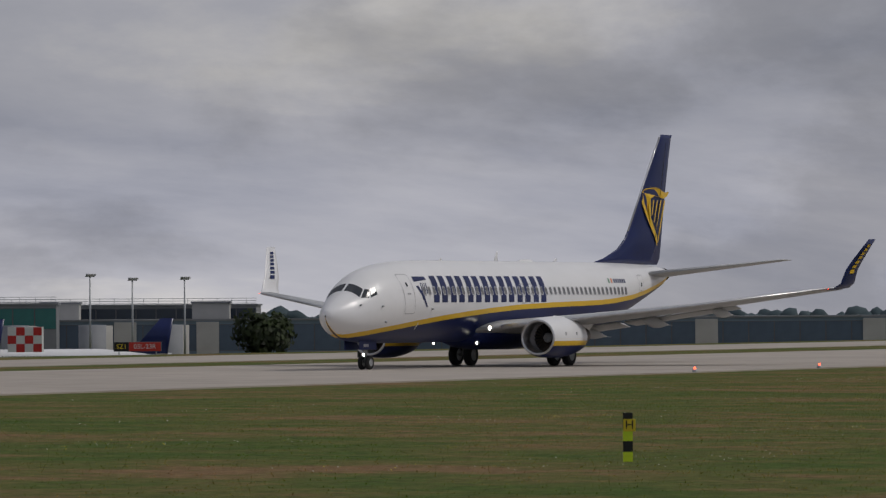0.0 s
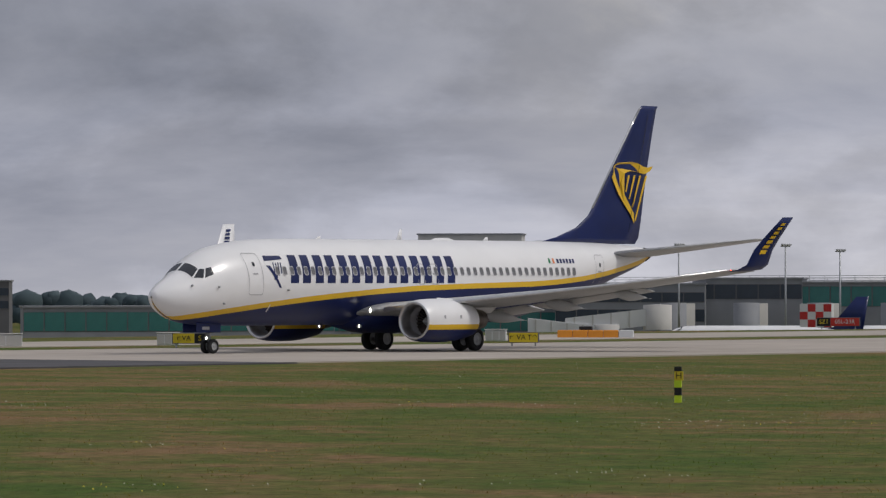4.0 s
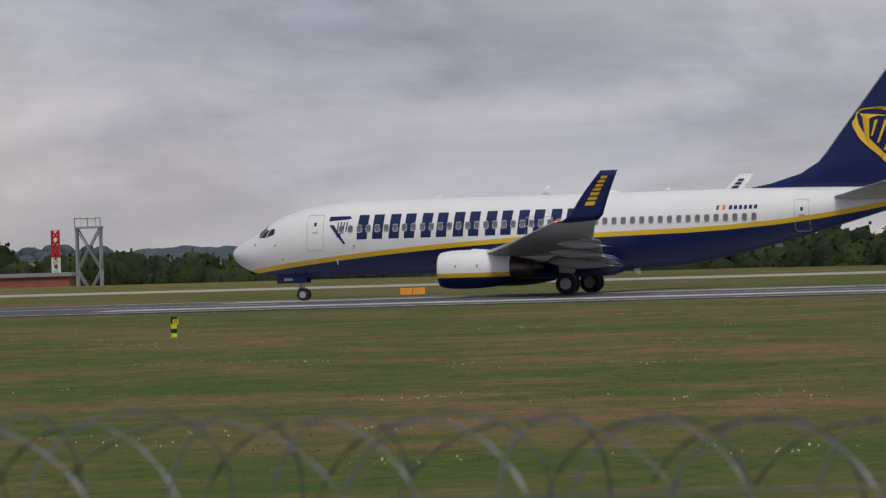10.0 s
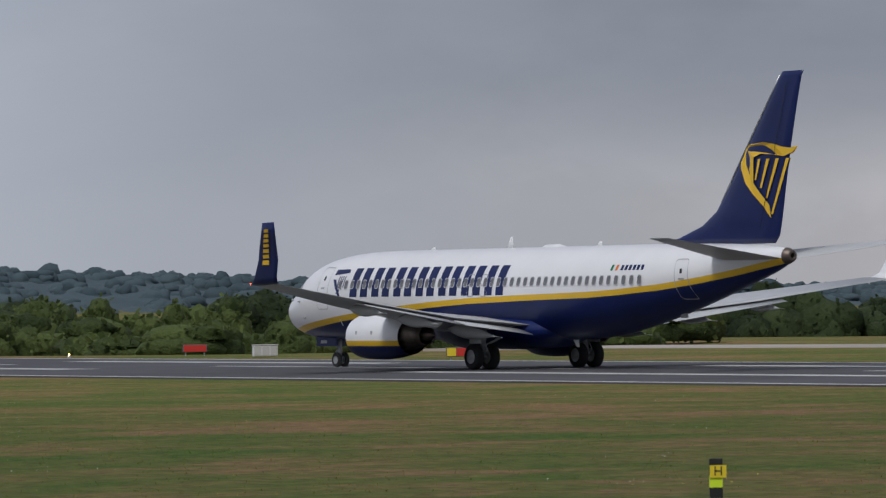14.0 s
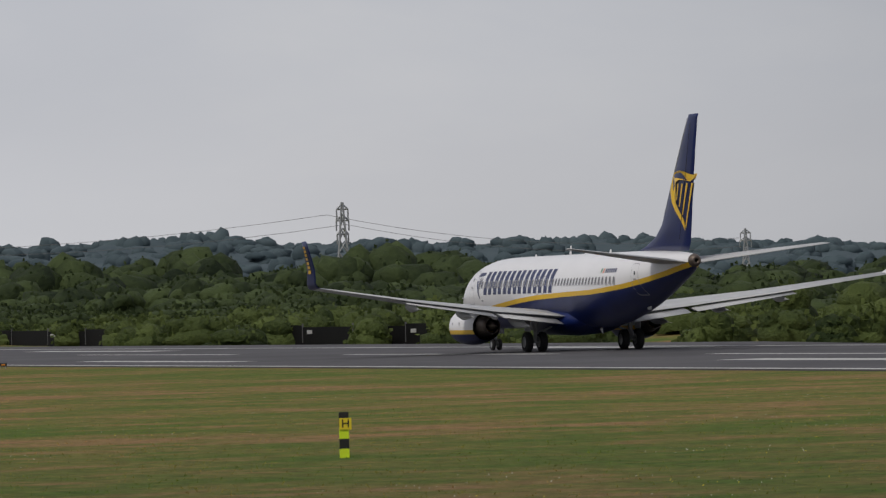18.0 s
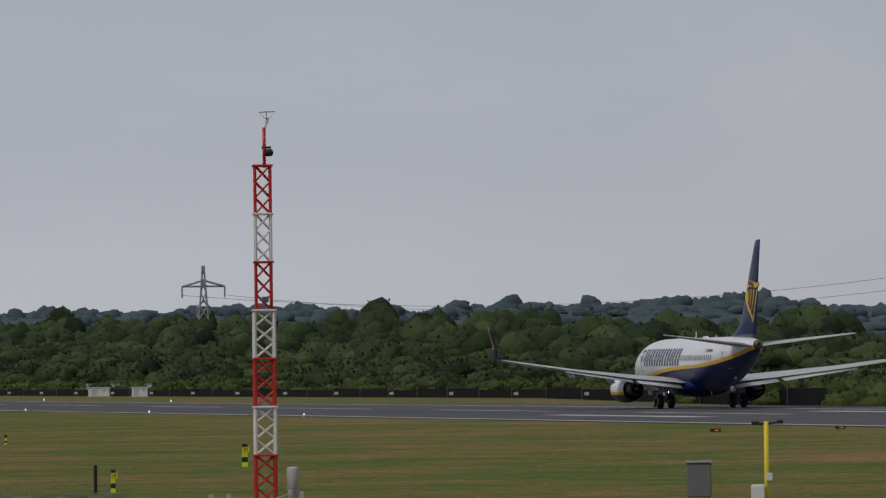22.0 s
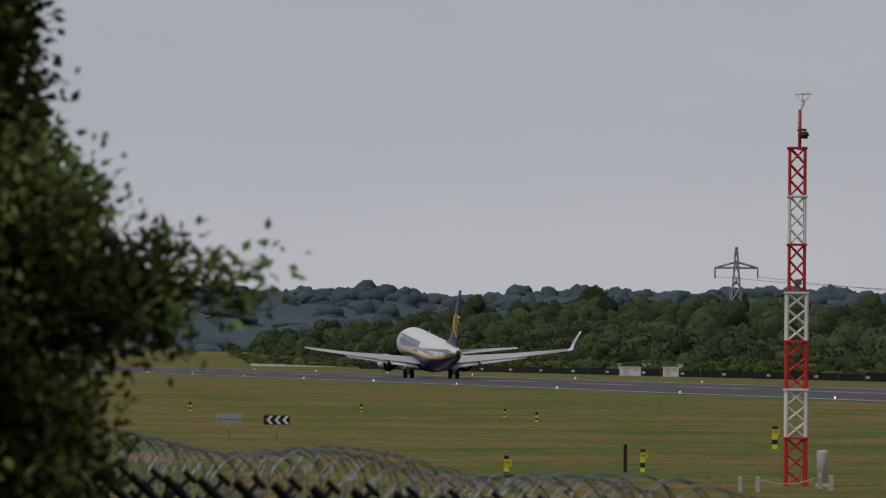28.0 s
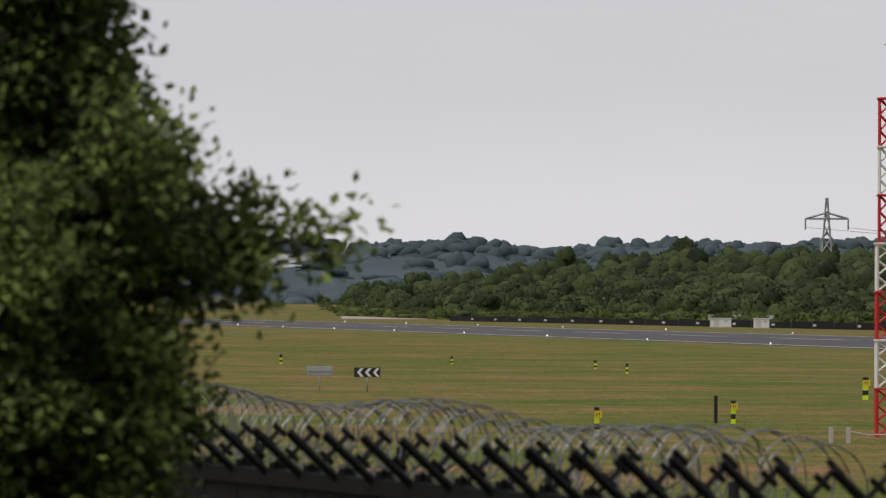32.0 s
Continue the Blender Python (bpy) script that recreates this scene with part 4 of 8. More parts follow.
# ---- ground, runway ----
def grass_mat(name, blade=False):
    m = bpy.data.materials.new(name)
    m.use_nodes = True
    nt = m.node_tree
    N, L = nt.nodes.new, nt.links.new
    b = nt.nodes["Principled BSDF"]
    b.inputs["Roughness"].default_value, b.inputs["Specular IOR Level"].default_value = 0.9, 0.1
    tc = N("ShaderNodeTexCoord")
    mp = N("ShaderNodeMapping"); mp.inputs["Scale"].default_value = (0.85, 0.6, 1.0)
    L(tc.outputs["Object"], mp.inputs[0])
    big, mid, fine = (N("ShaderNodeTexNoise") for _ in range(3))
    for n, s, d in ((big, 0.085, 5), (mid, 0.42, 7), (fine, 2.6, 9)):
        n.inputs["Scale"].default_value, n.inputs["Detail"].default_value, n.inputs["Roughness"].default_value = s, d, 0.7
        L(tc.outputs["Object"] if n == fine else mp.outputs[0], n.inputs[0])
    r1 = N("ShaderNodeValToRGB")
    e = r1.color_ramp.elements
    e[0].position, e[0].color = 0.425, (0.060, 0.098, 0.018, 1)
    e[1].position, e[1].color = 0.585, (0.190, 0.118, 0.060, 1)
    x = e.new(0.51); x.color = (0.112, 0.110, 0.032, 1)
    mixn = N("ShaderNodeMath"); mixn.operation = "MULTIPLY_ADD"; mixn.inputs[1].default_value = 0.5
    half = N("ShaderNodeMath"); half.operation = "MULTIPLY"; half.inputs[1].default_value = 0.5
    L(mid.outputs[0], half.inputs[0]); L(big.outputs[0], mixn.inputs[0]); L(half.outputs[0], mixn.inputs[2])
    L(mixn.outputs[0], r1.inputs[0])
    r2 = N("ShaderNodeMapRange")
    for k, v in (("From Min", 0.3), ("From Max", 0.7), ("To Min", 0.5), ("To Max", 1.5)):
        r2.inputs[k].default_value = v
    L(fine.outputs[0], r2.inputs[0])
    mul = N("ShaderNodeMix"); mul.data_type = "RGBA"; mul.blend_type = "MULTIPLY"; mul.inputs[0].default_value = 1
    L(r1.outputs[0], mul.inputs[6]); L(r2.outputs[0], mul.inputs[7])
    # extra brightness put into the grass colour towards the runway's far end
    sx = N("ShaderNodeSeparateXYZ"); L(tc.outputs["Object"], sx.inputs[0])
    brightened = N("ShaderNodeMapRange"); brightened.interpolation_type = "SMOOTHSTEP"
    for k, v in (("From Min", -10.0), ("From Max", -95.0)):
        brightened.inputs[k].default_value = v
    L(sx.outputs["X"], brightened.inputs[0])
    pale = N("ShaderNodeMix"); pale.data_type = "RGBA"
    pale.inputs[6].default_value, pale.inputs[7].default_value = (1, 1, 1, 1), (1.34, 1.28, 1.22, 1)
    L(brightened.outputs[0], pale.inputs[0])
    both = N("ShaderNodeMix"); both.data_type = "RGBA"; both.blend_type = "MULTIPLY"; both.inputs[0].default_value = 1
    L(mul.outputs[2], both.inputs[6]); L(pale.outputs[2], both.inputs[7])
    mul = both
    if blade:
        isl = N("ShaderNodeNewGeometry")
        tint = N("ShaderNodeValToRGB")
        for k, c in enumerate(((1.5, 1.54, 1.35, 1), (2.5, 2.3, 1.9, 1))):
            tint.color_ramp.elements[k].color = c
        own = N("ShaderNodeMix"); own.data_type = "RGBA"; own.blend_type = "MULTIPLY"; own.inputs[0].default_value = 1
        L(isl.outputs["Random Per Island"], tint.inputs[0]); L(mul.outputs[2], own.inputs[6]); L(tint.outputs[0], own.inputs[7])
        L(own.outputs[2], b.inputs["Base Color"])
        return let_through(m, 0.5)
    L(mul.outputs[2], b.inputs["Base Color"])
    bp = N("ShaderNodeBump"); bp.inputs["Strength"].default_value = 0.4; bp.inputs["Distance"].default_value = 0.2
    L(fine.outputs[0], bp.inputs["Height"]); L(bp.outputs[0], b.inputs["Normal"])
    return m


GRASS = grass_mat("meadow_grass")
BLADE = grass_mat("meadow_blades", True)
ASPHALT = mat("runway_asphalt", (0.075, 0.073, 0.078), 0.8, spec=0.4, vary=0.35, scale=0.5, bump=0.2, bscale=8)
CONCRETE = mat("taxiway_concrete", (0.40, 0.355, 0.31), 0.85, vary=0.2, scale=0.4, bump=0.1, bscale=6)
LINE = mat("worn_white_marking", (0.52, 0.52, 0.50), 0.7, vary=0.3, scale=1.5)

LOW = -9.0          # the apron beyond the crest lies lower than the runway
CREST = [(-460, 70), (-280, 105), (-200, 150), (-150, 180), (-80, 195), (-20, 185), (70, 118), (130, 92), (200, 80), (250, 68), (420, 60), (1600, 60)]


RIDGE = [(-90, 36), (-76, 36), (-72, 38), (-70, 37.5), (-66, 34), (-62, 28), (-56, 17), (-45, 9), (-20, 6), (90, 6)]    # bearing, height of the far woods' tops


def ridge_top(x, y):
    return lerp(RIDGE, max(min(math.degrees(math.atan2(x, y + 116)), 90), -90))


def ground_z(x, y):
    c = lerp(CREST, max(min(x, 1600), -460))
    t = min(max((y - c) / 55.0, 0.0), 1.0)
    fade = min(max((x + 520) / 160.0, 0.0), 1.0)
    dip = max(0.0, 1 - abs(y - 62) / 34.0) * min(max((-x - 190) / 60.0, 0), 1) * min(max((x + 540) / 120.0, 0), 1)
    far = min(max((math.hypot(x, y + 116) - 1500) / 900.0, 0.0), 1.0) if x < 0 and y > -100 else 0.0
    return -0.06 - 1.3 * dip + (LOW + 0.06) * t * t * (3 - 2 * t) * fade + max(0.0, ridge_top(x, y) - 15) * far * far * (3 - 2 * far)


def build_ground():
    xs = sorted(set(list(range(-3900, -600, 300)) + list(range(-600, 500, 10)) + list(range(500, 1700, 60))))
    ys = sorted(set([-900, -600, -400, -300] + list(range(-260, 60, 20)) + list(range(60, 300, 6)) + [320, 380, 460, 600, 900, 1400, 2200, 3800]))
    vs = [(x, y, ground_z(x, y)) for x in xs for y in ys]
    n = len(ys)
    fs = [(i * n + j, (i + 1) * n + j, (i + 1) * n + j + 1, i * n + j + 1) for i in range(len(xs) - 1) for j in range(n - 1)]
    tagged(part("ground", mesh_of("ground", vs, fs, [GRASS], smooth=True), None), "green and brown mown airfield meadow", "grass", kind="structure")


build_ground()


def slab(name, pts, top, m, thick=0.3):
    n = len(pts)
    vs = [(x, y, top) for x, y in pts] + [(x, y, top - thick) for x, y in pts]
    fs = [tuple(range(n)), tuple(range(2 * n - 1, n - 1, -1))] + [(k, n + k, n + (k + 1) % n, (k + 1) % n) for k in range(n)]
    return mesh_of(name, vs, fs, [m])


RW = tagged(part("runway", slab("runway", [(-1900, -22), (RUNWAY_END, -22), (RUNWAY_END, 18), (-200, 18), (-240, 27), (-460, 27), (-520, 18), (-1900, 18)], 0.0, ASPHALT), None), "dark grey asphalt runway with white markings", "runway", kind="structure")
tagged(part("taxiway", slab("taxiway", [(RUNWAY_END, -21), (640, -21), (640, 17), (RUNWAY_END + 0.02, 17)], 0.0, CONCRETE), None), "pale concrete lead-in before the runway's threshold", "taxiway", kind="structure")
tagged(part("taxiway", slab("taxiway", [(194, 28), (640, 36), (640, 52), (300, 50), (210, 44)], -0.02, CONCRETE), None), "pale concrete taxiway beside the runway's start", "taxiway", kind="structure")
tagged(part("taxiway", slab("taxiway", [(84, 18.05), (116, 18.05), (124, 40), (148, 78), (158, 120), (100, 120), (106, 84), (96, 40)], -0.03, CONCRETE), None), "pale concrete link leaving the runway", "taxiway", kind="structure")
STRIP = [(70, 100), (0, 99), (-60, 101), (-110, 96), (-150, 80), (-205, 66)]
tagged(part("taxiway", slab("taxiway", [(x, y - 9) for x, y in STRIP] + [(x, y + 9) for x, y in STRIP[::-1]], -0.03, CONCRETE), None), "pale perimeter taxiway across the grass", "taxiway", kind="structure")


def mark(x0, x1, y0, y1):
    part("runway_marking", slab("runway_marking", [(x0, y0), (x1, y0), (x1, y1), (x0, y1)], 0.006, LINE, 0.004), RW)


for k in range(6):
    for s in (-1, 1):
        y = s * (2.4 + k * 2.9)
        mark(122, 156, y - 0.9, y + 0.9)
mark(158, 160, -21, 17)
for k in range(24):
    mark(60 - k * 50, 90 - k * 50, -0.45, 0.45)
for x0, x1, w, ys in ((78, 100, 2.2, (7.5, 10.5)), (-16, 34, 5.0, (11,)), (-112, -78, 2.0, (8.5,)), (-168, -138, 2.4, (9.0,)), (-246, -220, 1.8, (14,)), (-330, -300, 2.2, (9.5,))):
    for y in ys:
        mark(x0, x1, y - w / 2, y + w / 2); mark(x0, x1, -y - w / 2, -y + w / 2)
for s in (-1, 1):
    for k in range(12):
        y = 16.6 if s > 0 else -21.1
        mark(120 - (k + 1) * 140, 120 - k * 140, y - 0.45, y + 0.45)


def edge_lamp(x, y, m, group):
    e = thing("runway_edge_lamp", (x, y, 0), "small lit lamp on the runway's edge", "lamp", group)
    part("lamp_base", lathe_me("lamp_base", [(0.0, 0.13), (0.1, 0.13), (0.14, 0.08)], GREY_PART, 8, "z"), e)
    part("lens", lathe_me("lens", [(0.14, 0.05), (0.19, 0.055), (0.23, 0.03), (0.24, 0.01)], m, 8, "z"), e)
    return e


EDGE_GLOW = glow("edge_lamp_glow", (1.0, 0.95, 0.85), 2.2)
first = edge_lamp(-345, -23.2, EDGE_GLOW, "runway edge lamps")
for k in range(1, 14):
    copy_thing(first, pose(-345 - 47.0 * k, -23.2, 0))
for k in range(0, 6):
    copy_thing(first, pose(-560 - 68 * k, 19.2, 0))
amber = edge_lamp(110, 46, glow("amber_lamp_glow", (1.0, 0.5, 0.1), 12.0), "amber guard lamps")
for x, y in ((104, 92), (96, 30), (-186.6, 19.2)):
    copy_thing(amber, pose(x, y, 0))
red = edge_lamp(262, -21.8, RED_LAMP, "red stop lamps")
for k in range(4):
    copy_thing(red, pose(276 + k * 12, -21.8, 0))
FLOODS = [(793.7, 369, 9.8), (805.2, 351.1, 9.0), (809, 344.8, 8.3), (813.7, 337, 8.4), (770.5, 388.2, 10.8), (781.4, 372.4, 10.7)]
PYLONS = [(-1261.5, 197.6, 77, -0.06, 31.1, ((0.83, 0.175), (0.66, 0.05))),
          (-1190.5, 367.7, 73, -0.06, 29.4, ((0.94, 0.05), (0.84, 0.055), (0.72, 0.05))),
          (-1163, 470, 70, -0.06, 20.0, ((0.94, 0.065), (0.84, 0.075)))]
WIRES = [((-1262.7, 192.4, 23.5), (-1191.2, 363.6, 26.2), 5.0), ((-1260.2, 203, 23.5), (-1189.6, 368.3, 23.6), 5.5),
         ((-1191.2, 363.6, 26.2), (-1163.5, 468.4, 17.5), 4.0), ((-1189.6, 368.3, 23.6), (-1162, 472, 15.5), 4.0)]
def canopy_mat(name, a, b_, scale=0.25, lumps=1.6, bump=0.9):
    """A tree canopy: each dome its own green, mottled by leaf clumps, with the shade between them painted dark."""
    m = bpy.data.materials.new(name)
    m.use_nodes = True
    nt = m.node_tree
    N, L = nt.nodes.new, nt.links.new
    b = nt.nodes["Principled BSDF"]
    b.inputs["Roughness"].default_value, b.inputs["Specular IOR Level"].default_value = 0.75, 0.12
    geo, tc = N("ShaderNodeNewGeometry"), N("ShaderNodeTexCoord")
    n1, n2 = N("ShaderNodeTexNoise"), N("ShaderNodeTexNoise")
    for n, sc, de in ((n1, scale, 4), (n2, lumps, 5)):
        n.inputs["Scale"].default_value, n.inputs["Detail"].default_value, n.inputs["Roughness"].default_value = sc, de, 0.62
        L(tc.outputs["Object"], n.inputs[0])
    add, add2 = N("ShaderNodeMath"), N("ShaderNodeMath")
    add.operation = add2.operation = "MULTIPLY_ADD"
    add.inputs[1].default_value, add2.inputs[1].default_value = 0.45, 0.55
    L(geo.outputs["Random Per Island"], add.inputs[0]); L(n1.outputs[0], add.inputs[2])
    L(n2.outputs[0], add2.inputs[0]); L(add.outputs[0], add2.inputs[2])
    r = N("ShaderNodeMapRange")
    r.inputs["From Min"].default_value, r.inputs["From Max"].default_value = 0.66, 1.32
    L(add2.outputs[0], r.inputs[0])
    mix = N("ShaderNodeMix"); mix.data_type = "RGBA"
    mix.inputs[6].default_value, mix.inputs[7].default_value = (*a, 1), (*b_, 1)
    L(r.outputs[0], mix.inputs[0]); L(mix.outputs[2], b.inputs["Base Color"])
    bp = N("ShaderNodeBump"); bp.inputs["Strength"].default_value, bp.inputs["Distance"].default_value = bump, 0.6
    L(n2.outputs[0], bp.inputs["Height"]); L(bp.outputs[0], b.inputs["Normal"])
    return m


# deep shade within the crowns is put into the darker leaf colour
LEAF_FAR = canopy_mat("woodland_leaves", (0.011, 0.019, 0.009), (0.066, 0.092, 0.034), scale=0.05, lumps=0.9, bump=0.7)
# sprays repeat the canopy greens brightened, to offset their darker shading
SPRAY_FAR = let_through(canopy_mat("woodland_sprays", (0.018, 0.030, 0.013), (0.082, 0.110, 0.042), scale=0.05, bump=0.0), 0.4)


def crown_quads(c, rx, ry, rz, n, size, rng):
    """Leaf clumps scattered through the outer part of a lumpy crown."""
    lob = [(rng.normal(size=3) * (0.34, 0.34, 0.22), rng.uniform(0.46, 0.66)) for _ in range(8)]
    k = rng.integers(0, len(lob), n)
    cen = np.array([l[0] for l in lob])[k]; rad = np.array([l[1] for l in lob])[k]
    d = rng.normal(size=(n, 3)); d /= np.linalg.norm(d, axis=1)[:, None]
    p = cen + d * (rad * rng.uniform(0.75, 1.05, n))[:, None]
    p = p * (rx, ry, rz) + c
    u = rng.normal(size=(n, 3)); u -= d * (u * d).sum(1)[:, None] * 0.6; u /= np.linalg.norm(u, axis=1)[:, None]
    w = np.cross(d, u); w /= np.linalg.norm(w, axis=1)[:, None] + 1e-6
    s = (size * rng.uniform(0.5, 1.2, n))[:, None]
    return np.stack([p - u * s - w * s * 0.6, p + u * s - w * s * 0.6, p + u * s * 0.8 + w * s * 0.6, p - u * s * 0.8 + w * s * 0.6], 1).reshape(-1, 3)


def quads_me(name, verts, m):
    me = bpy.data.meshes.new(name)
    n = len(verts) // 4
    me.vertices.add(len(verts)); me.vertices.foreach_set("co", np.asarray(verts, dtype=np.float32).ravel())
    me.loops.add(n * 4); me.loops.foreach_set("vertex_index", np.arange(n * 4, dtype=np.int32))
    me.polygons.add(n); me.polygons.foreach_set("loop_start", np.arange(0, n * 4, 4, dtype=np.int32))
    me.materials.append(m)
    me.update(); me.validate()
    return me


def ball(levels):
    """Directions and triangles of a round dome, open below."""
    bm = bmesh.new()
    bmesh.ops.create_icosphere(bm, subdivisions=levels, radius=1.0)
    bm.verts.ensure_lookup_table()
    d = np.array([v.co[:] for v in bm.verts])
    f = np.array([[v.index for v in q.verts] for q in bm.faces if max(v.co.z for v in q.verts) > -0.2])
    bm.free()
    return d, f


BALLS = {k: ball(k) for k in (2,)}


def tris_me(name, verts, faces, m):
    me = bpy.data.meshes.new(name)
    n = len(faces)
    me.vertices.add(len(verts)); me.vertices.foreach_set("co", np.asarray(verts, dtype=np.float32).ravel())
    me.loops.add(n * 3); me.loops.foreach_set("vertex_index", np.asarray(faces, dtype=np.int32).ravel())
    me.polygons.add(n); me.polygons.foreach_set("loop_start", np.arange(0, n * 3, 3, dtype=np.int32))
    me.polygons.foreach_set("use_smooth", np.ones(n, dtype=bool))
    me.materials.append(m)
    me.update(); me.validate()
    return me


def woods(name, trees, size, m, label, seed, lobes=5, fine=2, fringe=26, m2=None, uneven=1.0):
    """Many crowns of uneven leafy domes, with loose sprays at their rims: each tree is x, y, its foot, its height and its radius."""
    rng = np.random.default_rng(seed)
    dirs, tri = BALLS[fine]
    cen, rad = [], []
    for x, y, z, h, r in trees:
        for k in range(lobes):
            a, q = rng.uniform(0, 2 * math.pi), rng.uniform(0.15, 0.62) if k else 0.0
            up = rng.uniform(0.42, 0.78) if k else 0.66
            rr = rng.uniform(0.36, 0.56) if k else 0.62
            cen.append((x + r * q * math.cos(a), y + r * q * math.sin(a), z + h * up)); rad.append((r * rr, r * rr, min(h * (0.99 - up), r * rr * 1.15)))
        cen.append((x, y, z + h * 0.34)); rad.append((r * 0.86, r * 0.86, h * 0.36))
    cen, rad = np.array(cen), np.array(rad)
    n = len(cen)
    wave = np.ones((n, len(dirs)))
    for f, amp in ((2.2, 0.12), (4.5, 0.11), (9.0, 0.09)):
        k = rng.normal(size=(n, 3)) * f
        wave += uneven * amp * np.sin(dirs @ k.T + rng.uniform(0, 6.3, n)).T
    vs = cen[:, None, :] + dirs[None] * wave[:, :, None] * rad[:, None, :]
    fs = (tri[None] + (np.arange(n) * len(dirs))[:, None, None]).reshape(-1, 3)
    ob = tagged(part(name, tris_me(name, vs.reshape(-1, 3), fs, m), None), label, "woods", kind="stuff")
    if not fringe:
        return ob
    pick = rng.integers(0, len(dirs), (n, fringe))
    c = vs[np.arange(n)[:, None], pick].reshape(-1, 3)
    d = dirs[pick].reshape(-1, 3)
    t = rng.normal(size=c.shape); t /= np.linalg.norm(t, axis=1)[:, None]
    u = np.cross(d, t); u /= np.linalg.norm(u, axis=1)[:, None] + 1e-6
    s = (size * rng.uniform(0.5, 1.2, len(c)))[:, None]
    c = c + d * s * 0.15
    e = d * 0.75 + t * 0.6
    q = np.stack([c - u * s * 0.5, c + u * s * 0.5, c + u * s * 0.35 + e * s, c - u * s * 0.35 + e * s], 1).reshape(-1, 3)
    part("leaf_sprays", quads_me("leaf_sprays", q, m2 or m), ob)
    return ob


# ---- materials of the far side ----
TEAL = mat("teal_glazing", (0.03, 0.17, 0.16), 0.15, vary=0.3, scale=0.3)
DARK_GLASS = mat("dark_blue_glazing", (0.035, 0.05, 0.075), 0.2, vary=0.4, scale=0.25)
PALE_WALL = mat("pale_concrete_wall", (0.50, 0.49, 0.47), 0.8, vary=0.15, scale=0.3)
GREY_WALL = mat("grey_clad_wall", (0.24, 0.25, 0.27), 0.7, vary=0.15, scale=0.3)
CHAR_WALL = mat("charcoal_wall", (0.12, 0.12, 0.128), 0.7, vary=0.25, scale=0.3)
WHITE_CLAD = mat("white_cladding", (0.66, 0.67, 0.67), 0.6, vary=0.12, scale=0.25)
BLUE_CLAD = mat("blue_grey_cladding", (0.16, 0.22, 0.28), 0.6, vary=0.15, scale=0.3)
# distance haze is mixed into this glazing's base colour
HAZE_GLASS = mat("haze_tinted_glazing", (0.09, 0.13, 0.19), 0.3, vary=0.3, scale=0.25)
GREEN_CLAD = mat("green_slats", (0.012, 0.085, 0.048), 0.7, vary=0.25, scale=0.6)
RED_CLAD = mat("red_cladding", (0.42, 0.02, 0.03), 0.5, vary=0.15, scale=0.3)
RED_PAINT = mat("red_paint", (0.50, 0.018, 0.016), 0.45, vary=0.2, scale=2.0)
MAST_WHITE = mat("mast_white_paint", (0.70, 0.70, 0.69), 0.5, vary=0.15, scale=2.0)
BRICK = mat("red_brickwork", (0.25, 0.09, 0.06), 0.85, vary=0.25, scale=1.0)
SIGN_YELLOW = mat("sign_yellow", (0.75, 0.58, 0.02), 0.5, vary=0.1, scale=2.0)
HI_VIS = mat("fluorescent_yellow", (0.62, 0.80, 0.02), 0.5, vary=0.1, scale=6.0)
SIGN_RED = mat("sign_red", (0.55, 0.03, 0.02), 0.5, vary=0.1, scale=2.0)
ORANGE = mat("orange_plastic", (0.75, 0.28, 0.02), 0.55, vary=0.15, scale=2.0)
FIN_ORANGE = mat("orange_red_paint", (0.72, 0.12, 0.03), 0.45, vary=0.1, scale=1.0)
GALV = mat("galvanised_steel", (0.38, 0.40, 0.42), 0.5, 0.6, vary=0.25, scale=8.0)
FENCE_BLACK = mat("black_coated_steel", (0.007, 0.007, 0.008), 0.7, spec=0.15, vary=0.3, scale=4.0)
BARK = mat("dark_bark", (0.06, 0.045, 0.035), 0.9, vary=0.4, scale=5.0, bump=0.4, bscale=20)
TIMBER = mat("weathered_timber", (0.45, 0.43, 0.40), 0.85, vary=0.25, scale=3.0)


def wall_box(name, x0, x1, y0, y1, z0, z1, m):
    return mesh_of(name, [(x0, y0, z0), (x1, y0, z0), (x1, y1, z0), (x0, y1, z0), (x0, y0, z1), (x1, y0, z1), (x1, y1, z1), (x0, y1, z1)],
                   [(0, 1, 5, 4), (1, 2, 6, 5), (2, 3, 7, 6), (3, 0, 4, 7), (4, 5, 6, 7), (3, 2, 1, 0)], [m])


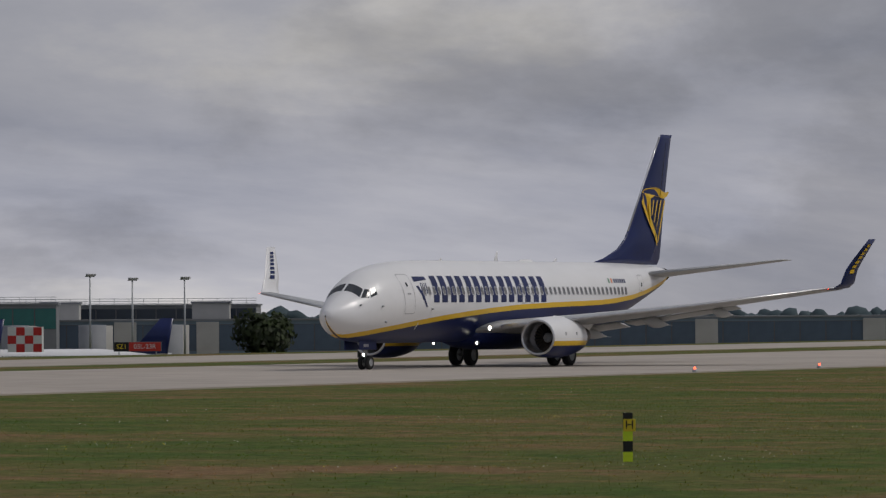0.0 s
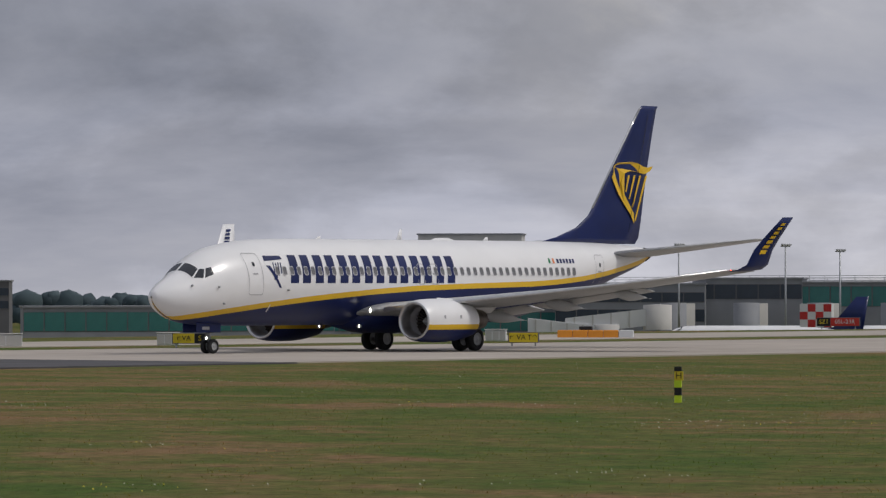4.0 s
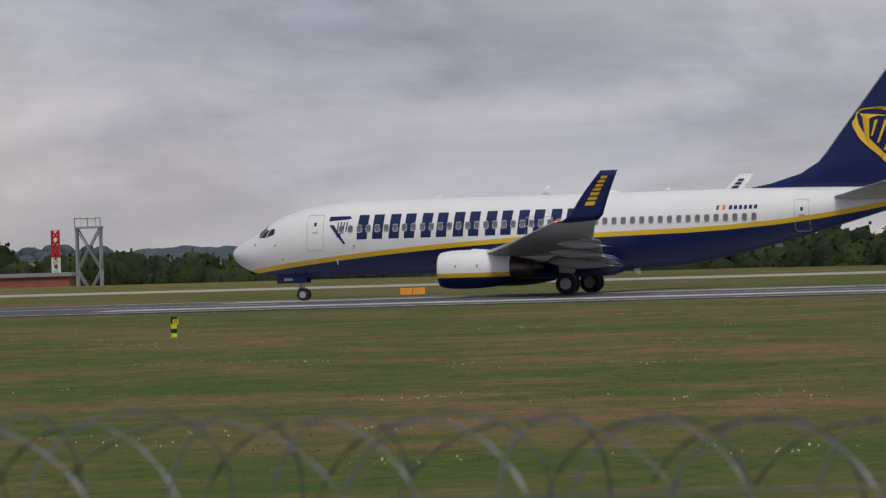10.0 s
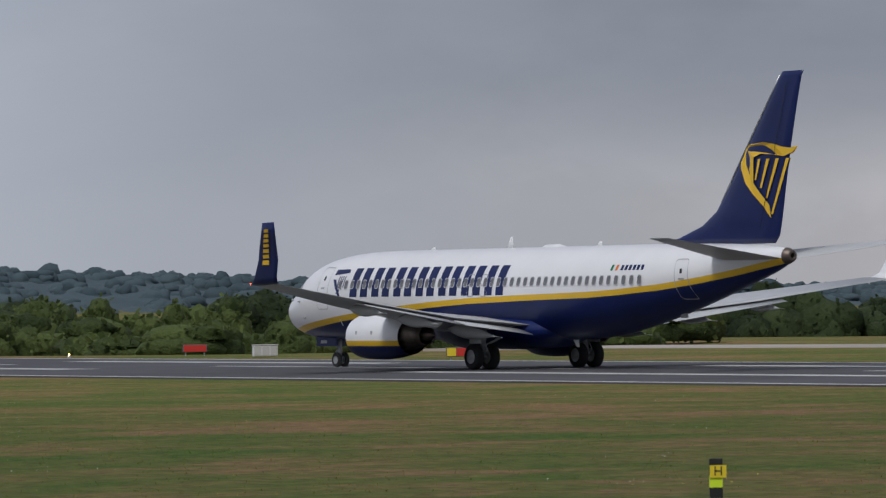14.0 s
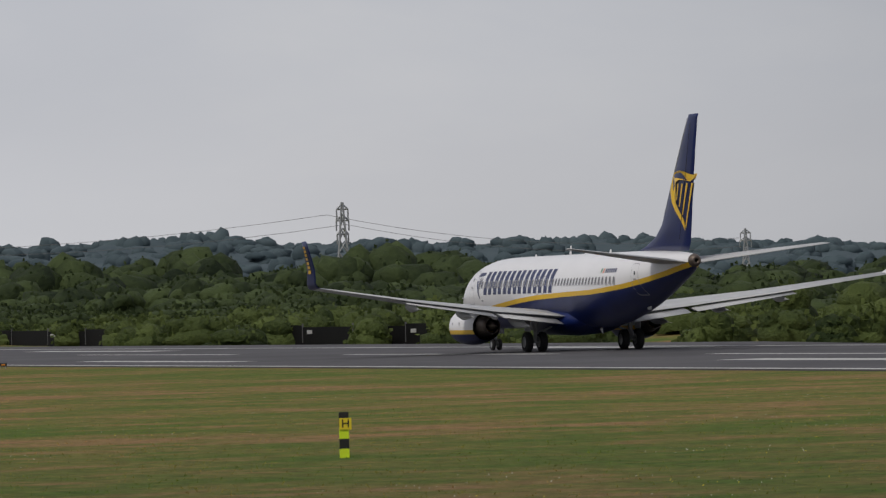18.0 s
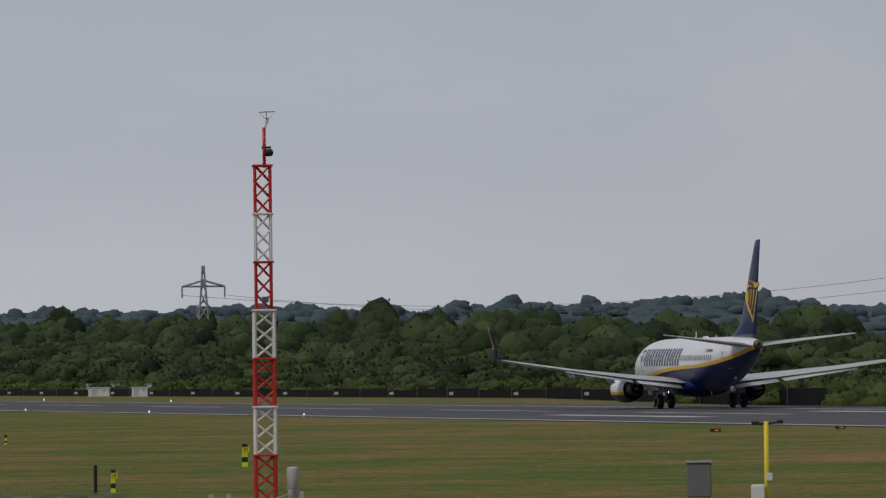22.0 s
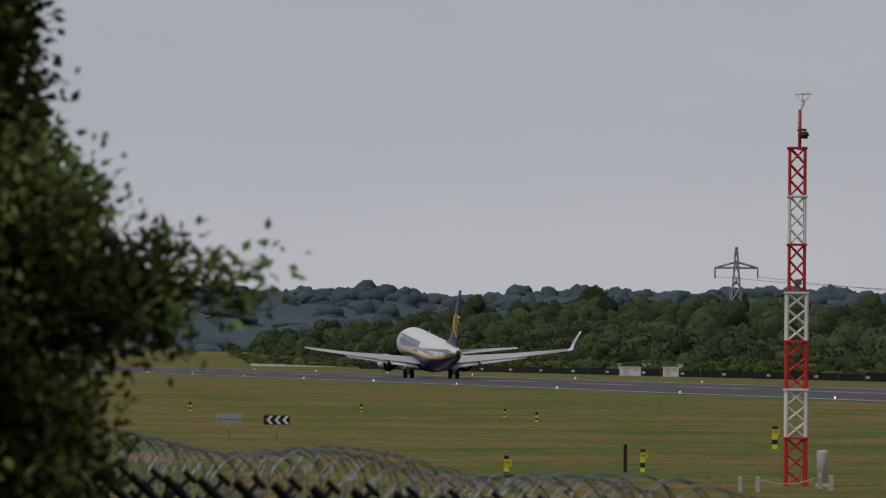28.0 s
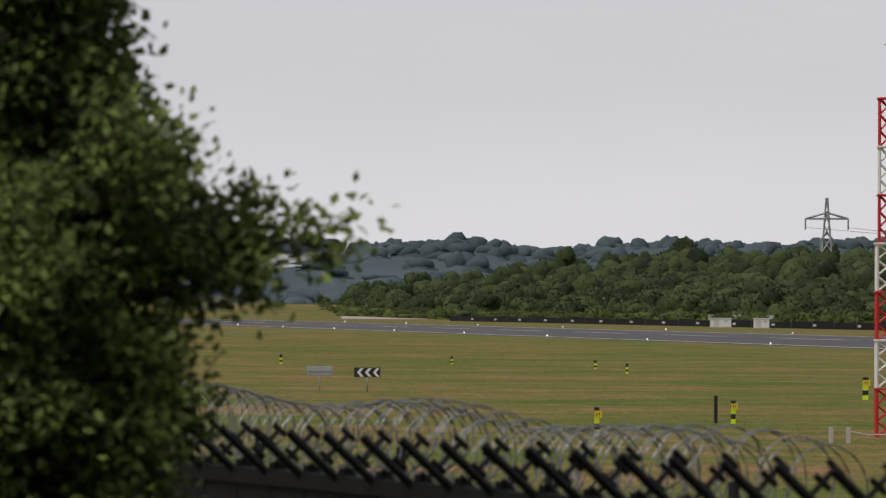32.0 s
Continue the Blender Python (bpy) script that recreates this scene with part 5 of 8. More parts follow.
def building(name, at, w, d, top, rz, m, label, category="building", bands=(), glass=None, base=LOW, roof=True, cols=0, rail=False):
    """A block whose front faces its own -y; bands of glazing (from, to) in metres above z = 0, in panes between mullions."""
    e = thing(name, pose(at[0], at[1], base, 0, 0, rz), label, category)
    h = top - base
    part("wall", wall_box("wall", -w / 2, w / 2, 0, d, 0, h, m), e)
    if roof:
        part("roof", wall_box("roof", -w / 2 - 0.3, w / 2 + 0.3, -0.3, d + 0.3, h, h + 0.35, GREY_WALL), e)
    for z0, z1 in bands:
        n = max(2, cols or int(w / 4.0))
        pw = w / n
        band = part("window_band", wall_box("window_band", -w / 2 + 0.2, w / 2 - 0.2, -0.05, 0.02, z0 - base, z1 - base, CHAR_WALL), e)
        me = wall_box("pane", -pw / 2 + 0.12, pw / 2 - 0.12, -0.03, 0.03, 0.1, z1 - z0 - 0.1, glass or DARK_GLASS)
        for k in range(n):
            part("pane", me, band, at=(-w / 2 + pw * (k + 0.5), -0.05, z0 - base))
    if rail:
        rails = [tube_pts([(-w / 2, 0.2, h + 0.5 + k * 0.5), (w / 2, 0.2, h + 0.5 + k * 0.5)], 0.05, 4) for k in range(3)]
        rails += [tube_pts([(-w / 2 + k * 3, 0.2, h), (-w / 2 + k * 3, 0.2, h + 1.6)], 0.05, 4) for k in range(int(w / 3) + 1)]
        part("roof_rail", mesh_of("roof_rail", *join_vf(rails), [GALV]), e)
    return e


def lamp_mast(x, y, top, base=LOW):
    e = thing("apron_floodlight", (x, y, base), "tall grey steel floodlight mast on the apron", "light mast", "apron floodlights")
    h = top - base
    part("pole", tube_me("pole", [(0, 0, 0), (0, 0, h)], [0.28, 0.14], GALV, 6), e)
    head = part("crossarm", box_me("crossarm", 2.6, 0.3, 0.2, GALV, at=(0, 0, h - 0.1)), e)
    for k in range(4):
        part("floodlight", box_me("floodlight", 0.5, 0.5, 0.35, GREY_PART, 0.05, at=(-1.1 + k * 0.73, -0.2, h + 0.1)), head)
    return e


def parked_jet(at, rz, label, tail, scale=1.0, span=17.0, t_tail=False, stripe=None, body_m=None):
    """A parked airliner, nose to its own -x, standing on its wheels."""
    e = thing("parked_airliner", pose(*at, 0, 0, rz), label, "airplane")
    L = 37.0 * scale
    r = 1.95 * (scale ** 0.5)
    zc = r + 1.25
    body_m = body_m or WHITE
    fus = part("fuselage", lathe_me("fuselage", [(0, 0.02), (0.5, r * 0.35), (1.6, r * 0.7), (3.4, r * 0.95), (6, r), (L * 0.66, r), (L * 0.85, r * 0.62), (L * 0.97, r * 0.22), (L, 0.05)], body_m, 18), e, at=(-L * 0.5, 0, zc))
    row = [([(L * 0.14 + k * 0.52, -r * 0.99, 0.45), (L * 0.14 + k * 0.52 + 0.26, -r * 0.99, 0.45), (L * 0.14 + k * 0.52 + 0.26, -r * 0.97, 0.8), (L * 0.14 + k * 0.52, -r * 0.97, 0.8)], [(0, 1, 2, 3)]) for k in range(int(L * 0.6 / 0.52))]
    for s in (-1, 1):
        part("cabin_window_row", mesh_of("cabin_window_row", [(x, y * -s, z) for x, y, z in join_vf(row)[0]], join_vf(row)[1], [CABIN]), fus)
        part("cockpit_pane", mesh_of("cockpit_pane", [(2.0, s * 0.1, r * 0.74), (2.0, s * r * 0.62, r * 0.50), (2.9, s * r * 0.7, r * 0.66), (2.9, s * 0.1, r * 0.93)], [(0, 1, 2, 3)], [PANE]), fus)
        foil([((-L * 0.12, s * r * 0.6, zc - r * 0.55), (L * 0.10, s * r * 0.6, zc - r * 0.6), 0.7 * scale, (0, 0, 1)), ((L * 0.12, s * span, zc + 0.6), (L * 0.16, s * span, zc + 0.6), 0.16, (0, 0, 1))], WING_GREY, "wing", e)
        zt = zc + 7.0 * scale if t_tail else zc + r * 0.35
        foil([((L * 0.36, s * 0.2, zt), (L * 0.46, s * 0.2, zt), 0.3, (0, 0, 1)), ((L * 0.44, s * span * 0.38, zt + 0.4), (L * 0.49, s * span * 0.38, zt + 0.4), 0.1, (0, 0, 1))], WING_GREY, "tailplane", e)
        ex, ey, ez = (L * 0.25, s * (r + 1.0), zc + 0.5) if t_tail else (-L * 0.10, s * span * 0.28, zc - r * 0.95)
        eng = part("engine", lathe_me("engine", [(0.1, 0.7), (0, 0.85), (0.4, 1.0), (2.0, 1.0), (3.2, 0.7), (4.0, 0.4)], body_m if t_tail else (stripe or WHITE), 16), e, at=Matrix.Translation((ex, ey, ez)) @ Matrix.Scale(0.75 if t_tail else 1.0, 4))
        part("intake", lathe_me("intake", [(0.2, 0.72), (0.25, 0.05)], BLACK, 14), eng)
        for o in (-0.35, 0.35):
            part("wheel", lathe_me("wheel", [(-0.16, 0.3), (-0.16, 0.5), (0.16, 0.5), (0.16, 0.3)], RUBBER, 14, "y"), e, at=(L * 0.03, s * 2.4 * scale + o, 0.5))
        part("gear_leg", tube_me("gear_leg", [(L * 0.03, s * 2.4 * scale, 0.4), (L * 0.03, s * 2.2 * scale, zc - 0.6)], 0.12, GREY_PART, 6), e)
    foil([((L * 0.30, 0, zc + r * 0.7), (L * 0.47, 0, zc + r * 0.4), 0.5, (0, 1, 0)), ((L * 0.44, 0, zc + 7.2 * scale), (L * 0.50, 0, zc + 7.2 * scale), 0.2, (0, 1, 0))], tail, "tail_fin", e)
    part("nose_leg", tube_me("nose_leg", [(-L * 0.42, 0, 0.3), (-L * 0.42, 0, zc - r * 0.7)], 0.09, GREY_PART, 6), e)
    for o in (-0.2, 0.2):
        part("nose_wheel", lathe_me("nose_wheel", [(-0.1, 0.2), (-0.1, 0.36), (0.1, 0.36), (0.1, 0.2)], RUBBER, 12, "y"), e, at=(-L * 0.42, o, 0.36))
    return e


# ---- terminals, piers and hangars beyond the crest ----
building("terminal_pier", (930, 440), 86, 30, 3.9, -61.7, GREY_WALL, "long dark-glazed airport pier with a railed roof", bands=((-2.4, 0.6), (1.2, 3.4)), glass=DARK_GLASS, rail=True)
for x, y in ((915, 427), (932, 402)):
    building("stair_tower", (x, y), 7.5, 6, 4.4, -61.7, PALE_WALL, "pale concrete stair tower on the pier")
building("terminal_hall", (866, 424), 46, 24, 4.2, -59.0, GREY_WALL, "teal-glazed terminal hall with a pale roof edge", bands=((-0.5, 3.6),), glass=TEAL, rail=True)
for k in range(6):
    t = thing("pier_drum", (836 + k * 7.2, 438 - k * 12.5, LOW), "grey clad drum beside the terminal hall", "tower", "terminal drums")
    part("drum", lathe_me("drum", [(0, 2.6), (9.3, 2.6), (9.35, 0.1)], GREY_WALL, 18, "z"), t)
    part("link_wall", wall_box("link_wall", 1.5, 6.5, -0.5, 1.5, 0, 9.2, PALE_WALL), t)
building("terminal_wing", (843, 454), 30, 22, 3.9, -58.1, GREY_WALL, "low grey terminal wing with dark window bands", bands=((-3.5, -1.0), (0.4, 2.4)), rail=True, glass=DARK_GLASS)
building("plant_building", (858, 436), 22, 18, 5.0, -58.1, GREY_WALL, "grey louvred plant building on the terminal roof line", bands=((1.0, 4.0),))
building("office_block", (941.8, 571.7), 53.7, 24, 11.7, -56.1, PALE_WALL, "pale four-storey office block with dark window bands", bands=((-0.2, 1.6), (2.6, 4.4), (5.4, 7.2), (8.2, 10.0)), glass=DARK_GLASS, cols=18)
building("roof_plant_room", (946, 578), 24, 10, 15.6, -56.1, PALE_WALL, "pale plant room on the office block", base=11.7 - 0.2)
building("podium", (905, 530), 60, 14, -0.6, -54.0, PALE_WALL, "low podium with teal glazing", bands=((-5.0, -1.4),), glass=TEAL)
building("teal_hall", (845, 486), 78, 20, -0.6, -48.4, GREY_WALL, "long low hall with teal glazing", bands=((-5.5, -1.6),), glass=TEAL)
building("apron_hall", (760, 500), 60, 20, -0.4, -44.5, GREY_WALL, "low apron hall with teal glazing", bands=((-5.0, -1.2),), glass=TEAL)
building("far_offices", (899, 723), 62, 20, 5.1, -48.4, CHAR_WALL, "far grey office row", bands=((-1.5, 0.5), (1.6, 3.6)), glass=DARK_GLASS)
building("hotel", (877, 793), 44, 20, 6.1, -44.5, BLUE_CLAD, "grey-blue hotel with rows of windows", bands=((-3, -1.6), (-0.4, 1.0), (2.2, 3.6)), glass=DARK_GLASS, cols=16)
building("dark_tower_block", (703, 403), 7, 8, 9.0, -44.5, CHAR_WALL, "dark block beside the apron")
building("arrivals_hall", (634, 702), 40, 20, 3.6, -38.4, GREY_WALL, "grey arrivals hall with a lettered fascia", bands=((-4.5, -1.5),), glass=DARK_GLASS)
building("east_offices", (788, 645), 52, 20, 4.6, -38.4, GREY_WALL, "grey offices with teal glazing", bands=((-4.6, -0.8), (1.4, 3.4)), glass=TEAL)
for x, y in ((826, 768), (829, 766)):
    t = thing("boiler_chimney", (x, y, LOW), "slim dark boiler chimney", "chimney", "boiler chimneys")
    part("flue", tube_me("flue", [(0, 0, 0), (0, 0, 18.6)], 0.75, CHAR_WALL, 10), t)
for x, y, z in ((872, 679, 11.6), (868, 683, 11.0), (877, 675, 11.8)):
    lamp_mast(x, y, z)
for at, w, rz in (((938, 330), 150, -66), ((905, 405), 90, -60)):
    shed = building("cargo_shed", at, w, 20, 0.9, rz, BLUE_CLAD, "long low blue-grey cargo shed with pale pillars", bands=((-5.0, 0.2),), glass=HAZE_GLASS, cols=30)
    for k in range(5):
        part("pillar", wall_box("pillar", -2.2, 2.2, -0.5, 0.4, 0, 0.7 - LOW, PALE_WALL), shed, at=(w * (k / 4.6 - 0.44), -0.1, 0))
for x, y, z in FLOODS:
    lamp_mast(x, y, z)

# airport name on the arrivals hall
cu = bpy.data.curves.new("fascia_text", "FONT")
cu.body, cu.size, cu.extrude, cu.space_character = "Manchester", 1.5, 0.05, 1.3
ob = new("fascia_text", cu)
dg = bpy.context.evaluated_depsgraph_get()
me = bpy.data.meshes.new_from_object(ob.evaluated_get(dg))
bpy.data.objects.remove(ob)
me.materials.clear(); me.materials.append(WHITE_CLAD)
tagged(part("fascia_sign", me, None, at=pose(629, 697, 0.6, 90, 0, -38.4)), "white lettered sign on the arrivals hall", "sign")


def old_tower(at):
    e = thing("old_control_tower", pose(*at, LOW, 0, 0, -45), "squat pale control tower with a dark glazed cab", "tower")
    part("shaft", wall_box("shaft", -3, 3, -3, 3, 0, 11.0, PALE_WALL), e)
    part("lower_cab", lathe_me("lower_cab", [(10.5, 3.5), (11.5, 5.3), (13.0, 5.3), (13.2, 3.0)], CHAR_WALL, 12, "z"), e)
    part("gallery", lathe_me("gallery", [(13.0, 5.5), (13.4, 5.5), (13.4, 3.2)], WHITE_CLAD, 12, "z"), e)
    part("cab_glazing", lathe_me("cab_glazing", [(13.4, 3.0), (15.6, 3.5)], TEAL, 12, "z"), e)
    part("cab_roof", lathe_me("cab_roof", [(15.6, 3.7), (16.2, 3.6), (16.3, 0.1)], WHITE_CLAD, 12, "z"), e)
    rl = [tube_pts([(3.2 * math.cos(a), 3.2 * math.sin(a), 16.2), (3.2 * math.cos(a), 3.2 * math.sin(a), 18.2)], 0.06, 4) for a in [k * math.pi / 6 for k in range(12)]]
    part("roof_aerials", mesh_of("roof_aerials", *join_vf(rl), [GALV]), e)


old_tower((793, 624))
building("apron_offices", (606, 530), 130, 16, 1.8, -40, GREY_WALL, "long low grey apron offices", bands=((-5.0, -2.6), (-1.4, 0.8)), glass=DARK_GLASS, cols=30)


def control_tower(at, top):
    e = thing("control_tower", pose(*at, LOW, 0, 0, -30), "tall control tower with a black faceted head on a pale shaft", "tower")
    H = top - LOW
    part("shaft", lathe_me("shaft", [(0, 3.4), (H * 0.45, 2.95), (H - 13.6, 2.9)], PALE_WALL, 20, "z"), e)
    head = part("head", lathe_me("head", [(H - 13.6, 3.1), (H - 9.6, 5.2), (H - 9.2, 5.4), (H - 8.6, 5.4), (H - 8.4, 4.7), (H - 7.0, 4.6), (H - 6.6, 5.2), (H - 6.0, 5.2), (H - 5.8, 3.6)], BLACK, 12, "z", smooth=False), e, "black clad head with two flared rings")
    part("gallery_glass", lathe_me("gallery_glass", [(H - 8.4, 4.74), (H - 7.0, 4.64)], DARK_GLASS, 12, "z", smooth=False), head)
    cab = part("cab", lathe_me("cab", [(H - 5.8, 3.3), (H - 2.2, 3.75)], DARK_GLASS, 12, "z", smooth=False), e, "outward-leaning dark glass cab")
    for k in range(12):
        a = (k + 0.0) * math.pi / 6
        part("mullion", tube_me("mullion", [(3.33 * math.cos(a), 3.33 * math.sin(a), H - 5.8), (3.78 * math.cos(a), 3.78 * math.sin(a), H - 2.2)], 0.12, BLACK, 4), cab)
    part("cab_roof", lathe_me("cab_roof", [(H - 2.2, 3.95), (H - 1.6, 3.9), (H - 1.3, 0.1)], BLACK, 12, "z", smooth=False), e)
    ae = [tube_pts([(x, y, H - 1.6), (x, y, H + h)], 0.05, 4) for x, y, h in ((-2, 0, 0.2), (0, 0, 0.6), (2, 0.5, 0.1), (1, -1, 0.4))] + [tube_pts([(-2.2, 0, H), (2.4, 0, H + 0.1)], 0.08, 4)]
    part("roof_aerials", mesh_of("roof_aerials", *join_vf(ae), [GALV]), e)


control_tower((526, 643.4), 30.0)


def gable_hangar(name, at, w, d, eaves, ridge, rz, wall, roof, label, base=LOW, off=0.0, doors=None):
    e = thing(name, pose(at[0], at[1], base, 0, 0, rz), label, "hangar")
    z0, z1 = eaves - base, ridge - base
    vs = [(-w / 2, 0, 0), (w / 2, 0, 0), (w / 2, 0, z0), (off, 0, z1), (-w / 2, 0, z0)]
    vs += [(x, d, z) for x, _, z in vs]
    part("wall", mesh_of("wall", vs, [(0, 1, 2, 3, 4), (9, 8, 7, 6, 5), (0, 4, 9, 5), (1, 6, 7, 2)], [wall]), e)
    for s, x in ((-1, -w / 2 - 0.4), (1, w / 2 + 0.4)):
        part("roof", mesh_of("roof", [(x, -0.5, z0 - 0.1), (off, -0.5, z1 + 0.15), (off, d, z1 + 0.15), (x, d, z0 - 0.1), (x, -0.5, z0 - 0.45), (off, -0.5, z1 - 0.2), (off, d, z1 - 0.2), (x, d, z0 - 0.45)], [(0, 1, 2, 3), (4, 7, 6, 5), (0, 4, 5, 1), (0, 3, 7, 4)], [roof]), e)
    if doors:
        for k in range(4):
            part("hangar_door", wall_box("hangar_door", -w * 0.4 + k * w * 0.2, -w * 0.4 + (k + 0.96) * w * 0.2, -0.12, 0.05, 0, z0 * 0.8, doors), e)
    return e


gable_hangar("maintenance_hangar", (452, 576), 62, 40, 8.8, 10.4, -27.0, BLUE_CLAD, WHITE_CLAD, "blue-grey maintenance hangar with a shallow roof", off=-18, doors=CHAR_WALL)
for x in (-4, 14):
    part("wall_sign", wall_box("wall_sign", x, x + 2.2, -0.2, -0.05, 13.6, 15.8, WHITE_CLAD), bpy.data.objects["maintenance_hangar"])
building("engine_shop", (357.5, 504), 36, 30, 8.6, -26.3, WHITE_CLAD, "pale cream clad engine shop with flat roofs", bands=())
building("engine_shop", (379.5, 516), 18, 24, 9.6, -26.3, WHITE_CLAD, "pale cream clad upper block of the engine shop")
bm_ribs = [tube_pts([(-18 + k * 4.5, -0.06, 6), (-18 + k * 4.5, -0.06, 17.4)], 0.10, 4) for k in range(9)] + [tube_pts([(-18, -0.06, z), (18, -0.06, z)], 0.10, 4) for z in (11, 14.5, 17.2)]
part("cladding_ribs", mesh_of("cladding_ribs", *join_vf(bm_ribs), [GREY_WALL]), bpy.data.objects["engine_shop"])
gable_hangar("airline_hangar", (275.5, 425), 44, 60, 3.6, 9.4, -26.3, RED_CLAD, WHITE_CLAD, "red-fronted hangar with a white pitched roof", off=-8)
for k in range(8):
    part("fascia_bar", wall_box("fascia_bar", -9 + k * 1.1, -8.2 + k * 1.1, -0.12, -0.02, 12.6, 14.2, WHITE_CLAD), bpy.data.objects["airline_hangar"])
gable_hangar("workshop_shed", (265, 327), 12, 12, 1.3, 2.6, -26.3, WHITE_CLAD, WHITE_CLAD, "small white workshop shed", doors=GREY_WALL)
building("brick_workshop", (283, 340), 10, 8, 0.4, -26.3, BRICK, "low red brick workshop with a glazed front", bands=((-5.0, -1.2),), glass=DARK_GLASS)
building("dark_shed", (142, 172), 15, 8, 0.9, -21.5, CHAR_WALL, "long low dark shed")
gable_hangar("warehouse", (96, 398), 30, 30, 1.4, 4.3, -8.9, GREY_WALL, WHITE_CLAD, "grey warehouse with a pale roof", off=0)
bars = [wall_box("x", -14 + k * 4, -11.5 + k * 4, -0.1, 0.05, 3.2, 4.8, WHITE_CLAD) for k in range(7)]
for b in bars:
    b.name = "wall_panel"
    part("wall_panel", b, bpy.data.objects["warehouse"])


def blast_fence(x, y, w, top, rz, base=-3.0):
    e = thing("blast_fence", pose(x, y, base, 0, 0, rz), "tall dark green slatted blast fence with raking struts", "fence")
    h = top - base
    n = int(h / 0.34)
    me = wall_box("slat", -w / 2, w / 2, -0.05, 0.05, 0, 0.26, GREEN_CLAD)
    for k in range(n):
        part("slat", me, e, at=pose(0, 0.25 * k * 0.34 * 0.3, k * 0.34, -12, 0, 0))
    pm = tube_me("strut", [(0, -1.8, 0), (0, 0.1, h * 0.95)], 0.08, GREEN_CLAD, 5)
    for k in range(int(w / 1.6) + 1):
        part("strut", pm, e, at=(-w / 2 + k * 1.6, 0, 0))


blast_fence(193.5, 217.5, 30, 3.5, -22)

# aircraft on the aprons
parked_jet((746.8, 351.8, -8.3), -61.7, "white parked airliner with a navy fin", NAVY, 0.95)
parked_jet((761.5, 328.3, -8.3), -61.7, "white parked airliner with a navy fin", NAVY, 0.95)


def apron_tree(x, y):
    rng = np.random.default_rng(41)
    e = thing("broadleaf_tree", (x, y, LOW), "dark rounded tree beside the terminal", "tree")
    part("trunk", tube_me("trunk", [(0, 0, 0), (0.1, 0, 3), (0, 0.1, 7)], [0.4, 0.3, 0.12], BARK, 8), e)
    part("crown", quads_me("crown", crown_quads(np.array((0, 0, 9.0)), 4.2, 4.2, 5.0, 1500, 0.4, rng), leaf_mat("dark_apron_leaves", (0.02, 0.03, 0.012), (0.05, 0.07, 0.026))), e)


apron_tree(648, 224.6)


def checkered_hut(x, y, z):
    e = thing("checkered_hut", pose(x, y, z, 0, 0, -61.7), "red and white checkered equipment hut", "hut")
    part("body", wall_box("body", -1.7, 1.7, 0, 2.4, 0, 2.5, WHITE_CLAD), e)
    for c in range(4):
        for r in range(3):
            part("check_panel", wall_box("check_panel", -1.7 + c * 0.85, -0.86 + c * 0.85, -0.04, 0.0, r * 0.83, r * 0.83 + 0.82, RED_PAINT if (c + r) % 2 else WHITE_CLAD), e)


checkered_hut(479.7, 154.8, -1.10)


def jet_bridge(x, y, rz, long, rise):
    e = thing("jet_bridge", pose(x, y, LOW, 0, 0, rz), "white sloping passenger boarding bridge on legs", "boarding bridge", "boarding bridges")
    part("tunnel", mesh_of("tunnel", [(-long / 2, 0, 5), (long / 2, 0, 5 + rise), (long / 2, 2.6, 5 + rise), (-long / 2, 2.6, 5), (-long / 2, 0, 7.6), (long / 2, 0, 7.6 + rise), (long / 2, 2.6, 7.6 + rise), (-long / 2, 2.6, 7.6)], [(0, 1, 5, 4), (1, 2, 6, 5), (2, 3, 7, 6), (3, 0, 4, 7), (4, 5, 6, 7), (3, 2, 1, 0)], [WHITE_CLAD]), e)
    for k in range(5):
        part("rib", wall_box("rib", -0.12, 0.12, -0.08, 0.02, 0, 2.5, PALE_WALL), e, at=(-long * 0.4 + k * long * 0.2, 0, 5.05 + rise * (0.1 + k * 0.2)))
    part("rotunda", lathe_me("rotunda", [(4.2 + rise, 2.2), (8.0 + rise, 2.2), (8.1 + rise, 0.1)], PALE_WALL, 14, "z"), e, at=(long / 2, 1.3, 0))
    for u in (-0.4, 0.5):
        part("leg", tube_me("leg", [(long * u, 1.3, 0), (long * u, 1.3, 5 + rise * (u + 0.5))], 0.3, GALV, 8), e)


jet_bridge(649.5, 311.5, -57, 14, 1.6)
jet_bridge(645.5, 316.9, -57, 12, -1.4)
parked_jet((657, 474.4, -7.6), 150, "white parked airliner with an orange fin and belly", FIN_ORANGE, 0.55, stripe=FIN_ORANGE)
parked_jet((620, 461, -7.6), 225, "white parked airliner with an orange fin", FIN_ORANGE, 0.8, stripe=FIN_ORANGE)
parked_jet((493, 497, -7.0), 60, "white parked airliner with a dark red fin", RED_CLAD, 0.9)
parked_jet((430, 560, -8.4), 40, "white parked airliner with red lettering", RED_CLAD, 0.8)
parked_jet((365.1, 204.5, -2.6), 62, "small white regional jet with a high tail and rear engines", WHITE_CLAD, 0.72, 10.2, True)


# ---- signs, barriers, posts and masts on the field ----
def text_me(body, size, m):
    cu = bpy.data.curves.new("sign_text", "FONT")
    cu.body, cu.size, cu.extrude, cu.align_x, cu.align_y = body, size, 0.004, "CENTER", "CENTER"
    o = new("sign_text", cu)
    me = bpy.data.meshes.new_from_object(o.evaluated_get(bpy.context.evaluated_depsgraph_get()))
    bpy.data.objects.remove(o)
    me.materials.clear(); me.materials.append(m)
    return me


